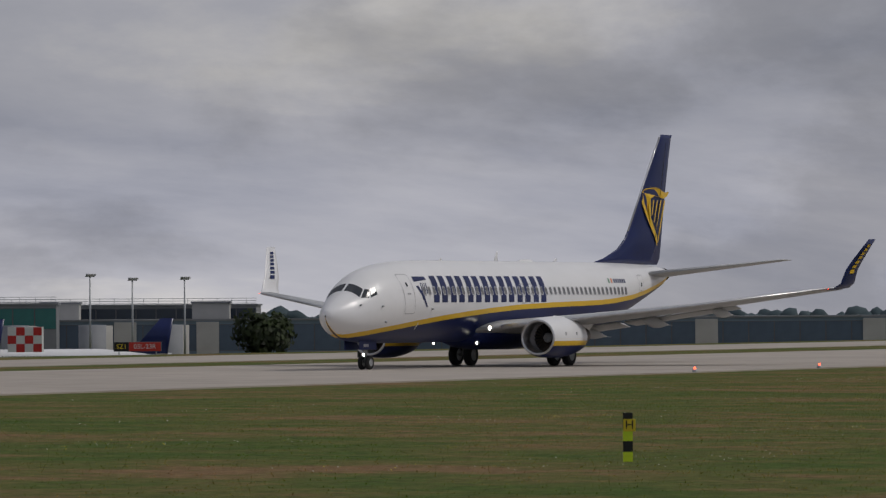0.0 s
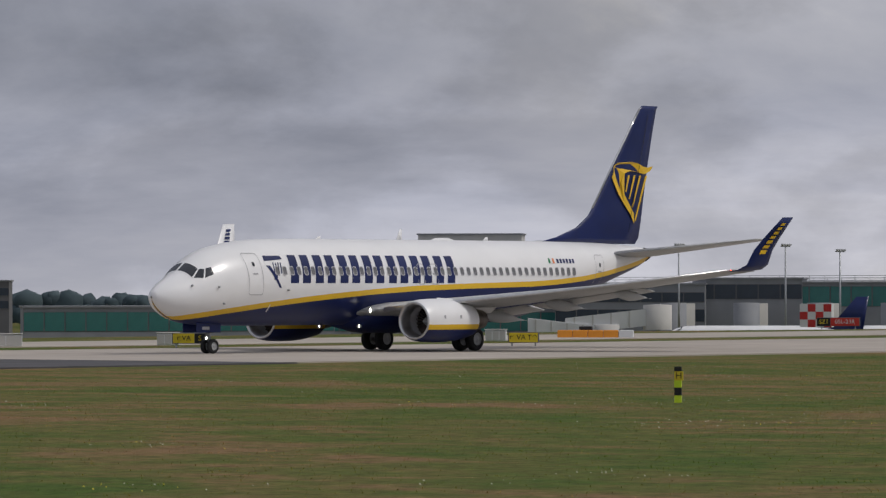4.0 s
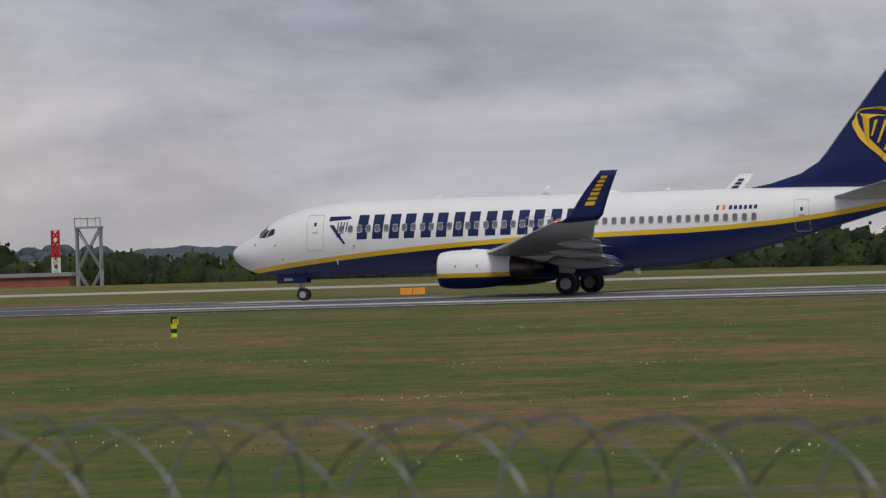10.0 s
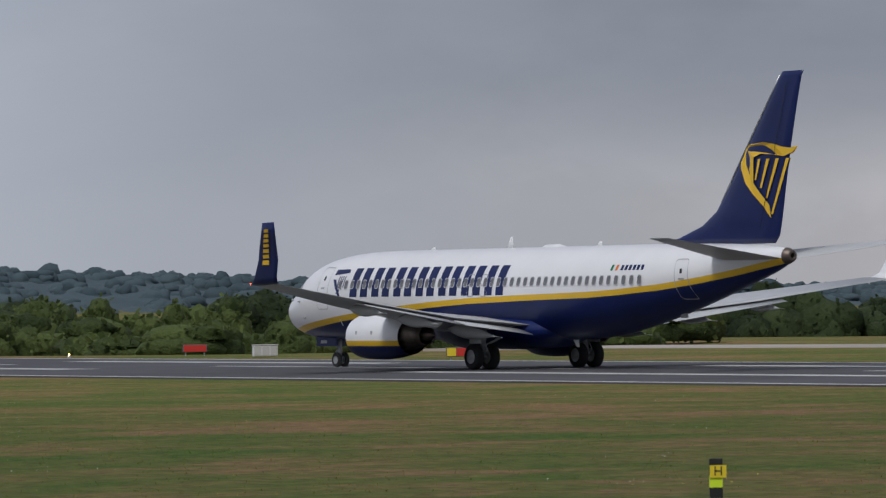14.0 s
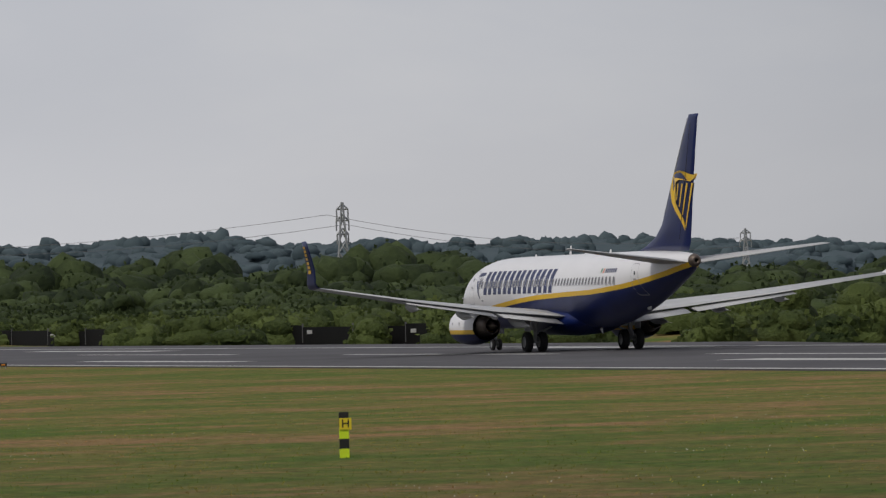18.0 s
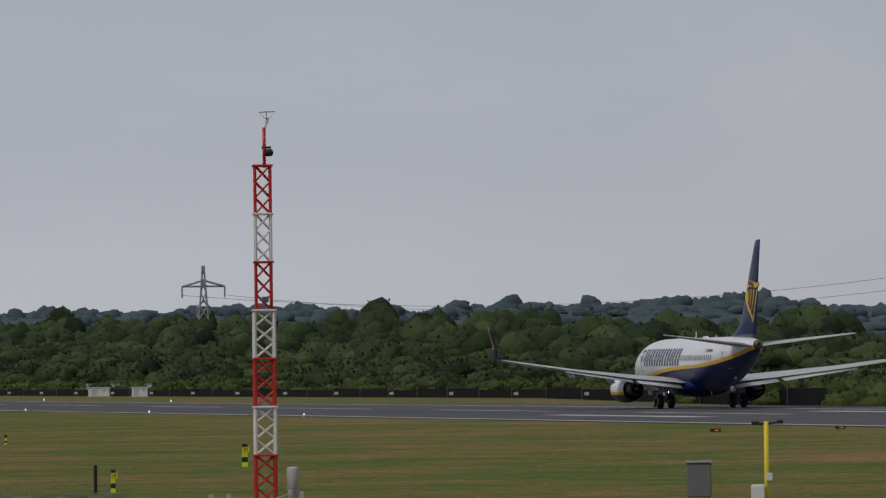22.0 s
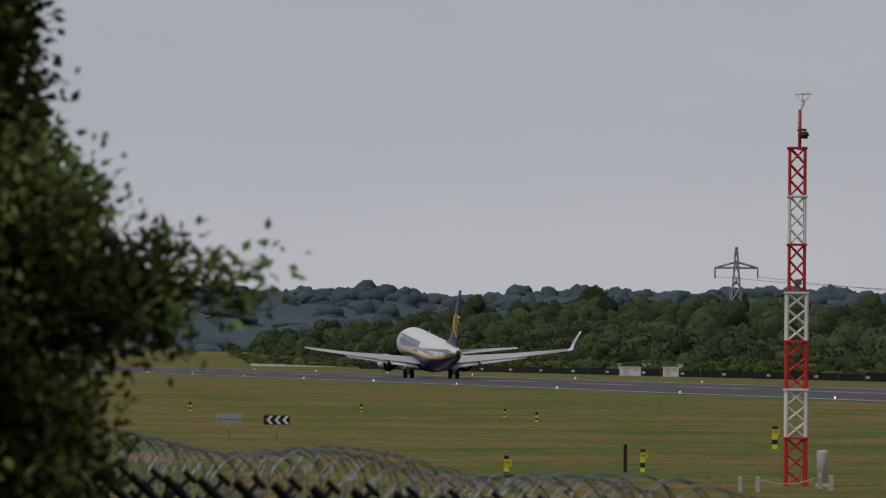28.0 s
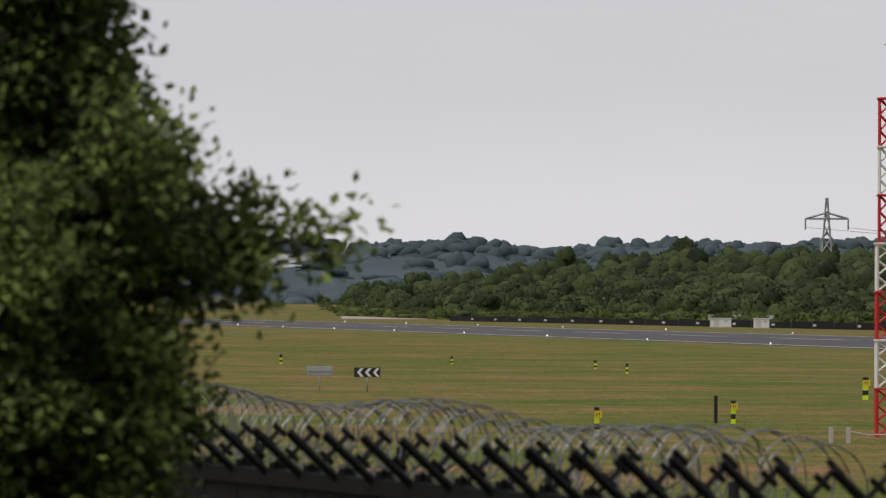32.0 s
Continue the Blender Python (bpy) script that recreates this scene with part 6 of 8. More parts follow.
def field_sign(x, y, rz, panels, label, h=0.75):
    """Lit guidance sign on short legs; panels: width, face, text, its colour."""
    e = thing("taxiway_sign", pose(x, y, ground_z(x, y), 0, 0, rz), label, "sign", "guidance signs")
    w = sum(p[0] for p in panels)
    u = -w / 2
    part("cabinet", box_me("cabinet", w + 0.08, 0.22, h + 0.06, CHAR_WALL, 0.02, at=(0, 0.12, 0.22)), e)
    for k in (-0.4, 0.4):
        part("leg", box_me("leg", 0.08, 0.08, 0.26, GALV, at=(k * w, 0.12, 0)), e)
    for pw, face, txt, ink in panels:
        p = part("face", box_me("face", pw - 0.03, 0.02, h, face, at=(u + pw / 2, 0, 0.25)), e)
        if txt:
            part("legend", text_me(txt, h * 0.75, ink), p, at=pose(u + pw / 2, -0.016, 0.25 + h / 2, 90, 0, 0))
        u += pw
    return e


field_sign(243, 8, -58, [(1.55, SIGN_YELLOW, "\u2196 VA T\u2191", BLACK)], "yellow guidance sign with black letters", 0.5)
field_sign(230, 20, -56, [(1.15, SIGN_YELLOW, "\u2196VA", BLACK), (0.55, BLACK, "S", SIGN_YELLOW)], "yellow and black guidance sign with letters", 0.5)
field_sign(133, 92, -21.5, [(1.8, SIGN_RED, "05L-23R", WHITE_CLAD), (0.8, BLACK, "SZ1", SIGN_YELLOW)], "red runway sign with white lettering", 0.55)
field_sign(350, 62, -61, [(1.0, BLACK, "SZ1", SIGN_YELLOW), (2.2, SIGN_RED, "05L-23R", WHITE_CLAD)], "red runway sign with white lettering", 0.6)
field_sign(140, 46, -33, [(0.9, SIGN_YELLOW, "", BLACK)], "small yellow guidance sign", 0.4)
field_sign(-146.5, 19.5, 55, [(0.5, SIGN_YELLOW, "", BLACK), (1.6, SIGN_RED, "", BLACK)], "orange-red runway sign on the verge", 0.42)
field_sign(-190, 30, 60, [(1.4, SIGN_RED, "", BLACK)], "red runway sign seen along the verge", 0.4)
field_sign(290, 40, -61, [(0.8, BLACK, "", SIGN_YELLOW)], "small black guidance sign", 0.4)
field_sign(310, 22, -61, [(0.8, BLACK, "", SIGN_YELLOW)], "small black guidance sign", 0.4)


def barrier(x, y, rz, n, m, m2, label, s=1.0):
    e = thing("water_barrier", pose(x, y, ground_z(x, y), 0, 0, rz), label, "barrier", "water barriers")
    for k in range(n):
        bm = bmesh.new()
        vs = [bm.verts.new(v) for v in ((-0.46, -0.2, 0), (0.46, -0.2, 0), (0.46, 0.2, 0), (-0.46, 0.2, 0), (-0.46, -0.12, 0.5), (0.46, -0.12, 0.5), (0.46, 0.12, 0.5), (-0.46, 0.12, 0.5))]
        for f in ((0, 1, 5, 4), (1, 2, 6, 5), (2, 3, 7, 6), (3, 0, 4, 7), (4, 5, 6, 7)):
            bm.faces.new([vs[i] for i in f])
        bmesh.ops.bevel(bm, geom=bm.edges[:], offset=0.03, segments=1, affect="EDGES")
        me = bpy.data.meshes.new("barrier_block"); bm.to_mesh(me); bm.free()
        me.materials.append(m if k < n * 0.66 else m2)
        part("barrier_block", me, e, at=Matrix.Translation(((k - n / 2) * s * 0.96, 0, 0)) @ Matrix.Scale(s, 4))


barrier(284, 34, -59, 5, ORANGE, WHITE_CLAD, "orange and white water-filled barriers", 1.0)
barrier(137, 38, -26, 5, ORANGE, SIGN_YELLOW, "row of orange water-filled plastic barriers", 1.0)
barrier(200, 44, -42, 5, ORANGE, ORANGE, "row of orange water-filled plastic barriers", 1.0)
barrier(-12, 36, 14, 2, ORANGE, ORANGE, "orange box on the grass", 0.8)
barrier(104, 30, -18, 4, ORANGE, SIGN_YELLOW, "orange and yellow barriers", 0.9)
for x, y, rz, w in ((142, 26, -33, 2.3), (84, 26, -16, 2.2), (110, 24, -26, 2.2), (226, 30, -45, 2.6), (-176, 26, 66, 1.4), (235, 26, -48, 1.2), (262, 25, -55, 1.2)):
    e = thing("lighting_cabinet", pose(x, y, 0, 0, 0, rz), "white lighting cabinet on the verge", "cabinet", "verge cabinets")
    part("body", box_me("body", w, 0.7, 0.62, WHITE_CLAD, 0.03), e)
    part("lid", box_me("lid", w + 0.08, 0.78, 0.06, PALE_WALL, 0.02, at=(0, 0, 0.63)), e)
    for k in range(3):
        part("door", box_me("door", w / 3 - 0.06, 0.02, 0.5, PALE_WALL, at=(-w / 3 + k * w / 3, -0.36, 0.06)), e)


def marker_post(x, y, rz, h=0.92, letter=True, z=None):
    e = thing("marker_post", pose(x, y, ground_z(x, y) if z is None else z, 0, 0, rz), "black and fluorescent yellow marker post with a letter plate", "post", "marker posts")
    w = 0.19 if h > 0.68 else 0.12
    for z0, z1, m in ((0, 0.2, HI_VIS), (0.2, 0.42, BLACK), (0.42, 0.66, HI_VIS), (0.66, 1.0, BLACK)):
        part("band", box_me("band", w, 0.10, (z1 - z0) * h, m, at=(0, 0, z0 * h)), e)
    if letter:
        p = part("plate", box_me("plate", w + 0.05, 0.02, 0.25 * h, SIGN_YELLOW, at=(0.03, -0.065, 0.62 * h)), e)
        part("legend", text_me("H", min(0.26 * h, w * 1.3), BLACK), p, at=pose(0.03, -0.078, 0.745 * h, 90, 0, 0))
    return e


for x, y, rz, h in ((141.6, -77.2, -61.7, 0.96), (-54.4, -72.1, 70.2, 0.9), (58.2, -134.4, -26, 1.02), (12.0, -87.3, 55, 0.72), (-117.5, -92.5, 78.2, 0.66), (-129.3, -86.5, 78.2, 0.6), (-163, -74.3, 78.2, 0.75)):
    marker_post(x, y, rz, h)
for x, y, h in ((-260.4, -71.4, 0.42), (-260.1, -80.4, 0.5), (-226.7, -69.1, 0.45), (-243, -67.3, 0.42)):
    marker_post(x, y, 78.2, h, False)
part("slim_post", box_me("slim_post", 0.08, 0.08, 0.72, BLACK), None, at=(-129.6, -86.9, ground_z(-129, -86)))
tagged(bpy.data.objects["slim_post"], "slim black timber post in the grass", "post")


def board_sign(x, y, rz, chevrons):
    e = thing("chevron_board" if chevrons else "blank_board", pose(x, y, -0.06, 0, 0, rz), "black board with white chevrons on a thin leg" if chevrons else "grey back of a road sign on a thin leg", "sign")
    part("leg", tube_me("leg", [(0, 0.03, 0), (0, 0.03, 0.65)], 0.02, GALV, 6), e)
    b = part("board", box_me("board", 0.92, 0.03, 0.34, BLACK if chevrons else GALV, 0.01, at=(0, 0, 0.52)), e)
    if chevrons:
        for k in (-0.36, -0.08, 0.2):
            part("chevron", mesh_of("chevron", [(k, -0.02, 0.69), (k + 0.13, -0.02, 0.84), (k + 0.24, -0.02, 0.84), (k + 0.11, -0.02, 0.69), (k + 0.24, -0.02, 0.54), (k + 0.13, -0.02, 0.54)], [(0, 3, 2, 1), (0, 5, 4, 3)], [WHITE_CLAD]), b)
    else:
        part("rib", box_me("rib", 0.9, 0.03, 0.03, GALV, at=(0, -0.03, 0.68)), b)


board_sign(-176.1, -88.9, 78.2, True)
board_sign(-179.4, -90.1, 78.2, False)


def lattice_mast(x, y, rz, h, w, bands, label, thin=0.045):
    """A square lattice mast in red and white lengths, narrowing half way."""
    e = thing("lattice_mast", pose(x, y, -0.06, 0, 0, rz), label, "mast")
    n = len(bands)
    for k, m in enumerate(bands):
        z0, z1 = h * k / n, h * (k + 1) / n
        ww = w if k < n * 0.55 else w * 0.78
        ch = []
        for sx in (-1, 1):
            for sy in (-1, 1):
                ch.append(tube_pts([(sx * ww / 2, sy * ww / 2, z0), (sx * ww / 2, sy * ww / 2, z1)], thin if k < n * 0.55 else thin * 0.75, 6))
        steps = 3
        for j in range(steps):
            a, b = z0 + (z1 - z0) * j / steps, z0 + (z1 - z0) * (j + 1) / steps
            for p, q in (((-1, -1), (1, -1)), ((1, -1), (1, 1)), ((1, 1), (-1, 1)), ((-1, 1), (-1, -1))):
                ch.append(tube_pts([(p[0] * ww / 2, p[1] * ww / 2, a), (q[0] * ww / 2, q[1] * ww / 2, b)], thin * 0.45, 4))
                ch.append(tube_pts([(q[0] * ww / 2, q[1] * ww / 2, a), (p[0] * ww / 2, p[1] * ww / 2, b)], thin * 0.45, 4))
        part("lattice_length", mesh_of("lattice_length", *join_vf(ch), [m]), e)
        part("flange", box_me("flange", ww + 0.12, ww + 0.12, 0.05, m, 0.01, at=(0, 0, z1 - 0.03)), e)
    return e


def weather_mast():
    e = lattice_mast(-115.9, -85.9, 78.2, 7.95, 0.46, [RED_PAINT, MAST_WHITE, RED_PAINT, MAST_WHITE, RED_PAINT, MAST_WHITE, RED_PAINT], "red and white steel lattice weather mast")
    part("topmast", tube_me("topmast", [(0.05, 0, 7.9), (0.05, 0, 8.85)], 0.04, RED_PAINT, 8), e)
    part("sensor", lathe_me("sensor", [(0, 0.02), (0.02, 0.09), (0.16, 0.09), (0.2, 0.02)], BLACK, 10, "x"), e, at=(0.06, -0.1, 8.25))
    part("sensor_arm", box_me("sensor_arm", 0.22, 0.05, 0.05, BLACK, at=(0.1, 0, 8.35)), e)
    ring = [(0.12 + 0.19 * math.cos(a), 0.19 * math.sin(a), 9.22) for a in [k * math.pi / 8 for k in range(17)]]
    cage = [tube_pts(ring, 0.012, 5, False), tube_pts([(0.05, 0, 8.8), (0.12, 0, 8.98)], 0.03, 6), tube_pts([(0.12, 0, 8.95), (0.12, 0, 9.08)], 0.045, 6)]
    cage += [tube_pts([(0.12, 0, 9.02), (0.12 + 0.12 * math.cos(a), 0.12 * math.sin(a), 9.12), (0.12 + 0.19 * math.cos(a), 0.19 * math.sin(a), 9.22)], 0.012, 5) for a in (0.4, 2.5, 4.6)]
    part("wind_sensor", mesh_of("wind_sensor", *join_vf(cage), [MAST_WHITE]), e)
    part("mid_collar", box_me("mid_collar", 0.16, 0.2, 0.14, CHAR_WALL, 0.02, at=(0.02, -0.24, 4.72)), e)
    c = thing("drum_cabinet", pose(-115.7, -85.3, -0.06, 0, 0, 78.2), "pale grey cylindrical cabinet beside the mast", "cabinet")
    part("drum", lathe_me("drum", [(0.06, 0.02), (0.06, 0.14), (0.8, 0.14), (0.84, 0.13), (0.86, 0.02)], PALE_WALL, 18, "z"), c)
    part("plinth", box_me("plinth", 0.34, 0.34, 0.07, PALE_WALL), c)
    for k, (x, y) in enumerate(((-110.4, -88.6), (-110.4, -88.2), (-113.3, -86.0), (-111.9, -86.1))):
        b = thing("chain_bollard", pose(x, y, -0.06, 0, 0, 78.2), "short pale timber bollard holding a chain", "bollard", "chain bollards")
        part("post", box_me("post", 0.10, 0.10, 0.36, TIMBER, 0.01), b)
    p = [(-110.4, -88.2, 0.22), (-111, -87.6, 0.12), (-112.2, -86.8, 0.10), (-113.3, -86.0, 0.22)]
    tagged(part("chain", tube_me("chain", p, 0.012, MAST_WHITE, 5), None), "white plastic chain slung between the bollards", "chain")


weather_mast()
far_mast = lattice_mast(-111.4, 258.5, 13.7, 14.5, 0.9, [RED_PAINT, MAST_WHITE, RED_PAINT, MAST_WHITE, RED_PAINT], "far red and white lattice mast", 0.16)
far_mast.location.z = LOW


def scaffold_tower(x, y, rz):
    e = thing("radar_tower", pose(x, y, LOW, 0, 0, rz), "grey steel lattice tower with a platform", "tower")
    ch = []
    for z in (0, 5, 10):
        for sx, sy in ((-1, -1), (1, -1), (1, 1), (-1, 1)):
            ch.append(tube_pts([(sx * 1.4, sy * 1.4, z), (sx * 1.4, sy * 1.4, z + 5)], 0.12, 5))
        for p, q in (((-1, -1), (1, -1)), ((1, -1), (1, 1)), ((1, 1), (-1, 1)), ((-1, 1), (-1, -1))):
            ch += [tube_pts([(p[0] * 1.4, p[1] * 1.4, z), (q[0] * 1.4, q[1] * 1.4, z + 5)], 0.08, 4), tube_pts([(q[0] * 1.4, q[1] * 1.4, z), (p[0] * 1.4, p[1] * 1.4, z + 5)], 0.08, 4)]
    part("frame", mesh_of("frame", *join_vf(ch), [GALV]), e)
    part("platform", box_me("platform", 3.2, 3.2, 0.25, GALV, 0.02, at=(0, 0, 14.9)), e)
    part("guard_rail", mesh_of("guard_rail", *join_vf([tube_pts([(sx * 1.5, -1.5, 15), (sx * 1.5, -1.5, 16.2)], 0.06, 4) for sx in (-1, 0, 1)] + [tube_pts([(-1.5, -1.5, 16.1), (1.5, -1.5, 16.1)], 0.06, 4)]), [GALV]), e)
    part("hut", box_me("hut", 1.6, 1.6, 1.1, WHITE_CLAD, 0.05, at=(0, 0.4, 15.1)), e)


scaffold_tower(-125.6, 311.8, 13.7)
building("brick_station", (-99.8, 214.9), 9, 6, 0.8, 13.7, BRICK, "low red brick station with a flat roof")
for k in range(12):
    u = k / 11
    e = thing("rubbish_panel", pose(-128 + u * 5 + math.sin(k * 3.1), 204 - u * 4, -7.2, 0, 0, 20 + 18 * math.sin(k * 2.3)), "stacked red and white training panel", "panel", "training panels")
    part("panel", box_me("panel", 1.3, 0.25, 7.6 + 0.9 * math.sin(k * 1.7), (RED_PAINT, WHITE_CLAD, GREY_WALL, BRICK)[k % 4], 0.03), e)


def weather_stand(x, y, rz):
    e = thing("weather_station", pose(x, y, -0.06, 0, 0, rz), "yellow weather instrument pole with a white box", "instrument")
    part("pole", tube_me("pole", [(0, 0, 0), (0, 0, 2.05)], 0.045, SIGN_YELLOW, 8), e)
    part("crossarm", tube_me("crossarm", [(-0.22, 0, 2.0), (0.3, 0, 2.02)], 0.02, BLACK, 6), e)
    part("sensor_head", box_me("sensor_head", 0.14, 0.1, 0.07, BLACK, 0.01, at=(-0.2, 0, 1.98)), e)
    part("sensor_head", box_me("sensor_head", 0.12, 0.1, 0.07, BLACK, 0.01, at=(0.26, 0, 2.0)), e)
    part("instrument_box", box_me("instrument_box", 0.26, 0.18, 0.46, WHITE_CLAD, 0.02, at=(-0.16, -0.08, 0.42)), e)
    part("small_box", box_me("small_box", 0.12, 0.08, 0.14, WHITE_CLAD, 0.01, at=(0.05, -0.06, 0.95)), e)
    part("cable", tube_me("cable", [(-0.16, -0.1, 0.42), (-0.22, -0.1, 0.15), (-0.3, -0.1, 0.0)], 0.012, BLACK, 5), e)


weather_stand(-88.6, -83.45, 68.5)
e = thing("field_cabinet", pose(-101.8, -80.1, -0.06, 0, 0, 70), "grey steel cabinet on two legs", "cabinet")
part("body", box_me("body", 0.52, 0.3, 0.72, mat("dull_grey_steel", (0.16, 0.17, 0.17), 0.6, 0.2), 0.02, at=(0, 0, 0.32)), e)
part("lid", box_me("lid", 0.58, 0.36, 0.05, GALV, 0.01, at=(0, 0, 1.04)), e)
for k in (-0.18, 0.18):
    part("leg", box_me("leg", 0.05, 0.05, 0.33, GALV, at=(k, 0, 0)), e)
cone = None
for x, y in ((-86.3, -84.0), (-86.9, -83.0), (-87.2, -82.3), (-100.4, -80.0), (-100.9, -79.2), (-101.3, -78.6), (-99.8, -81.2)):
    if cone is None:
        cone = thing("red_peg", pose(x, y, -0.06), "small red and white ground peg", "peg", "ground pegs")
        part("peg", lathe_me("peg", [(0, 0.06), (0.2, 0.055), (0.3, 0.03), (0.31, 0.005)], RED_PAINT, 10, "z"), cone)
        part("band", lathe_me("band", [(0.08, 0.063), (0.15, 0.061)], WHITE_CLAD, 10, "z"), cone)
    else:
        copy_thing(cone, pose(x, y, -0.06))
for x, y, rz in ((-221, -37, 68), (-224.5, -29.5, 68), (-228, -25, 68)):
    e = thing("guidance_box", pose(x, y, -0.06, 0, 0, rz), "low black box on legs beside the runway", "sign", "guidance boxes")
    part("box", box_me("box", 0.48, 0.2, 0.16, BLACK, 0.02, at=(0, 0, 0.14)), e)
    part("lens", box_me("lens", 0.2, 0.02, 0.07, ORANGE, at=(0.05, -0.11, 0.18)), e)
    for k in (-0.15, 0.15):
        part("leg", box_me("leg", 0.04, 0.04, 0.15, GALV, at=(k, 0, 0)), e)
for x, y, w in ((-812, 75.4, 2.8), (-841, 75.3, 5.4)):
    e = thing("equipment_hut", pose(x, y, ground_z(x, y), 0, 0, 79.8), "small white equipment hut before the woods", "hut", "equipment huts")
    part("body", box_me("body", w, 2.4, 1.7, WHITE_CLAD, 0.03), e)
    part("roof", box_me("roof", w + 0.2, 2.6, 0.12, PALE_WALL, 0.02, at=(0, 0, 1.71)), e)


def pylon(x, y, rz, base, h, arms, label):
    e = thing("pylon", pose(x, y, base, 0, 0, rz), label, "pylon", "power line pylons")
    ch, r = [], h * 0.011

    def wd(z):
        return h * (0.085 if z < 0.02 * h else 0.085 * max(0.0, 1 - z / h) ** 1.15 + 0.006)
    zs = [h * k / 9 for k in range(10)]
    for a, b in zip(zs, zs[1:]):
        for sx, sy in ((-1, -1), (1, -1), (1, 1), (-1, 1)):
            ch.append(tube_pts([(sx * wd(a), sy * wd(a), a), (sx * wd(b), sy * wd(b), b)], r * 0.7, 4))
        for sy in (-1, 1):
            ch += [tube_pts([(-wd(a), sy * wd(a), a), (wd(b), sy * wd(b), b)], r * 0.4, 4), tube_pts([(wd(a), sy * wd(a), a), (-wd(b), sy * wd(b), b)], r * 0.4, 4)]
    part("lattice", mesh_of("lattice", *join_vf(ch), [GALV]), e)
    for z, half in arms:
        c = [tube_pts([(-half * h, 0, z * h), (0, 0, z * h + 0.05 * h), (half * h, 0, z * h)], r * 0.8, 4), tube_pts([(-half * h, 0, z * h), (half * h, 0, z * h)], r * 0.7, 4)]
        for s in (-1, 1):
            c.append(tube_pts([(s * half * h, 0, z * h), (s * half * h, 0, z * h - 0.09 * h)], r * 0.6, 4))
        part("crossarm", mesh_of("crossarm", *join_vf(c), [GALV]), e)
    return e


for x, y, rz, base, h, arms in PYLONS:
    pylon(x, y, rz, base, h, arms, "grey steel lattice pylon above the woods")
for p, q, sag in WIRES:
    pts = []
    for k in range(13):
        u = k / 12
        pts.append((p[0] + (q[0] - p[0]) * u, p[1] + (q[1] - p[1]) * u, p[2] + (q[2] - p[2]) * u - sag * 4 * u * (1 - u)))
    tagged(part("power_line", tube_me("power_line", pts, 0.05, CHAR_WALL, 4), None), "thin sagging power line between pylons", "cable", "power lines")


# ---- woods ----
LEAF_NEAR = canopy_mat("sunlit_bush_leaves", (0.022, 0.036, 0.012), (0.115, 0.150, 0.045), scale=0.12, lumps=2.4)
LEAF_LOW = canopy_mat("dark_belt_leaves", (0.010, 0.017, 0.008), (0.048, 0.068, 0.025), scale=0.08)
# the blue-grey of distance haze is put into these leaf colours
LEAF_HAZE = canopy_mat("haze_tinted_leaves", (0.048, 0.071, 0.082), (0.080, 0.110, 0.122), scale=0.03, lumps=0.16, bump=0.5)
# brightened copies of the bush and belt greens, so loose sprays stay light
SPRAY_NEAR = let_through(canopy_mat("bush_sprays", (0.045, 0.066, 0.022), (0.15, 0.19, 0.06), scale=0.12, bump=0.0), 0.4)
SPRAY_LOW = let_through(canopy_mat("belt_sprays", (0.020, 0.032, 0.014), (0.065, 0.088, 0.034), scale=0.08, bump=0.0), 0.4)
WOOD_RISE = [(300, 0.3), (450, 0.44), (620, 0.74), (900, 1.28), (1100, 1.5), (1720, 2.1)]
WOOD_EDGE = [(-1750, 150), (-1400, 112), (-1120, 92), (-1050, 90), (-800, 86), (-600, 84), (-450, 82), (-380, 96), (-300, 130)]


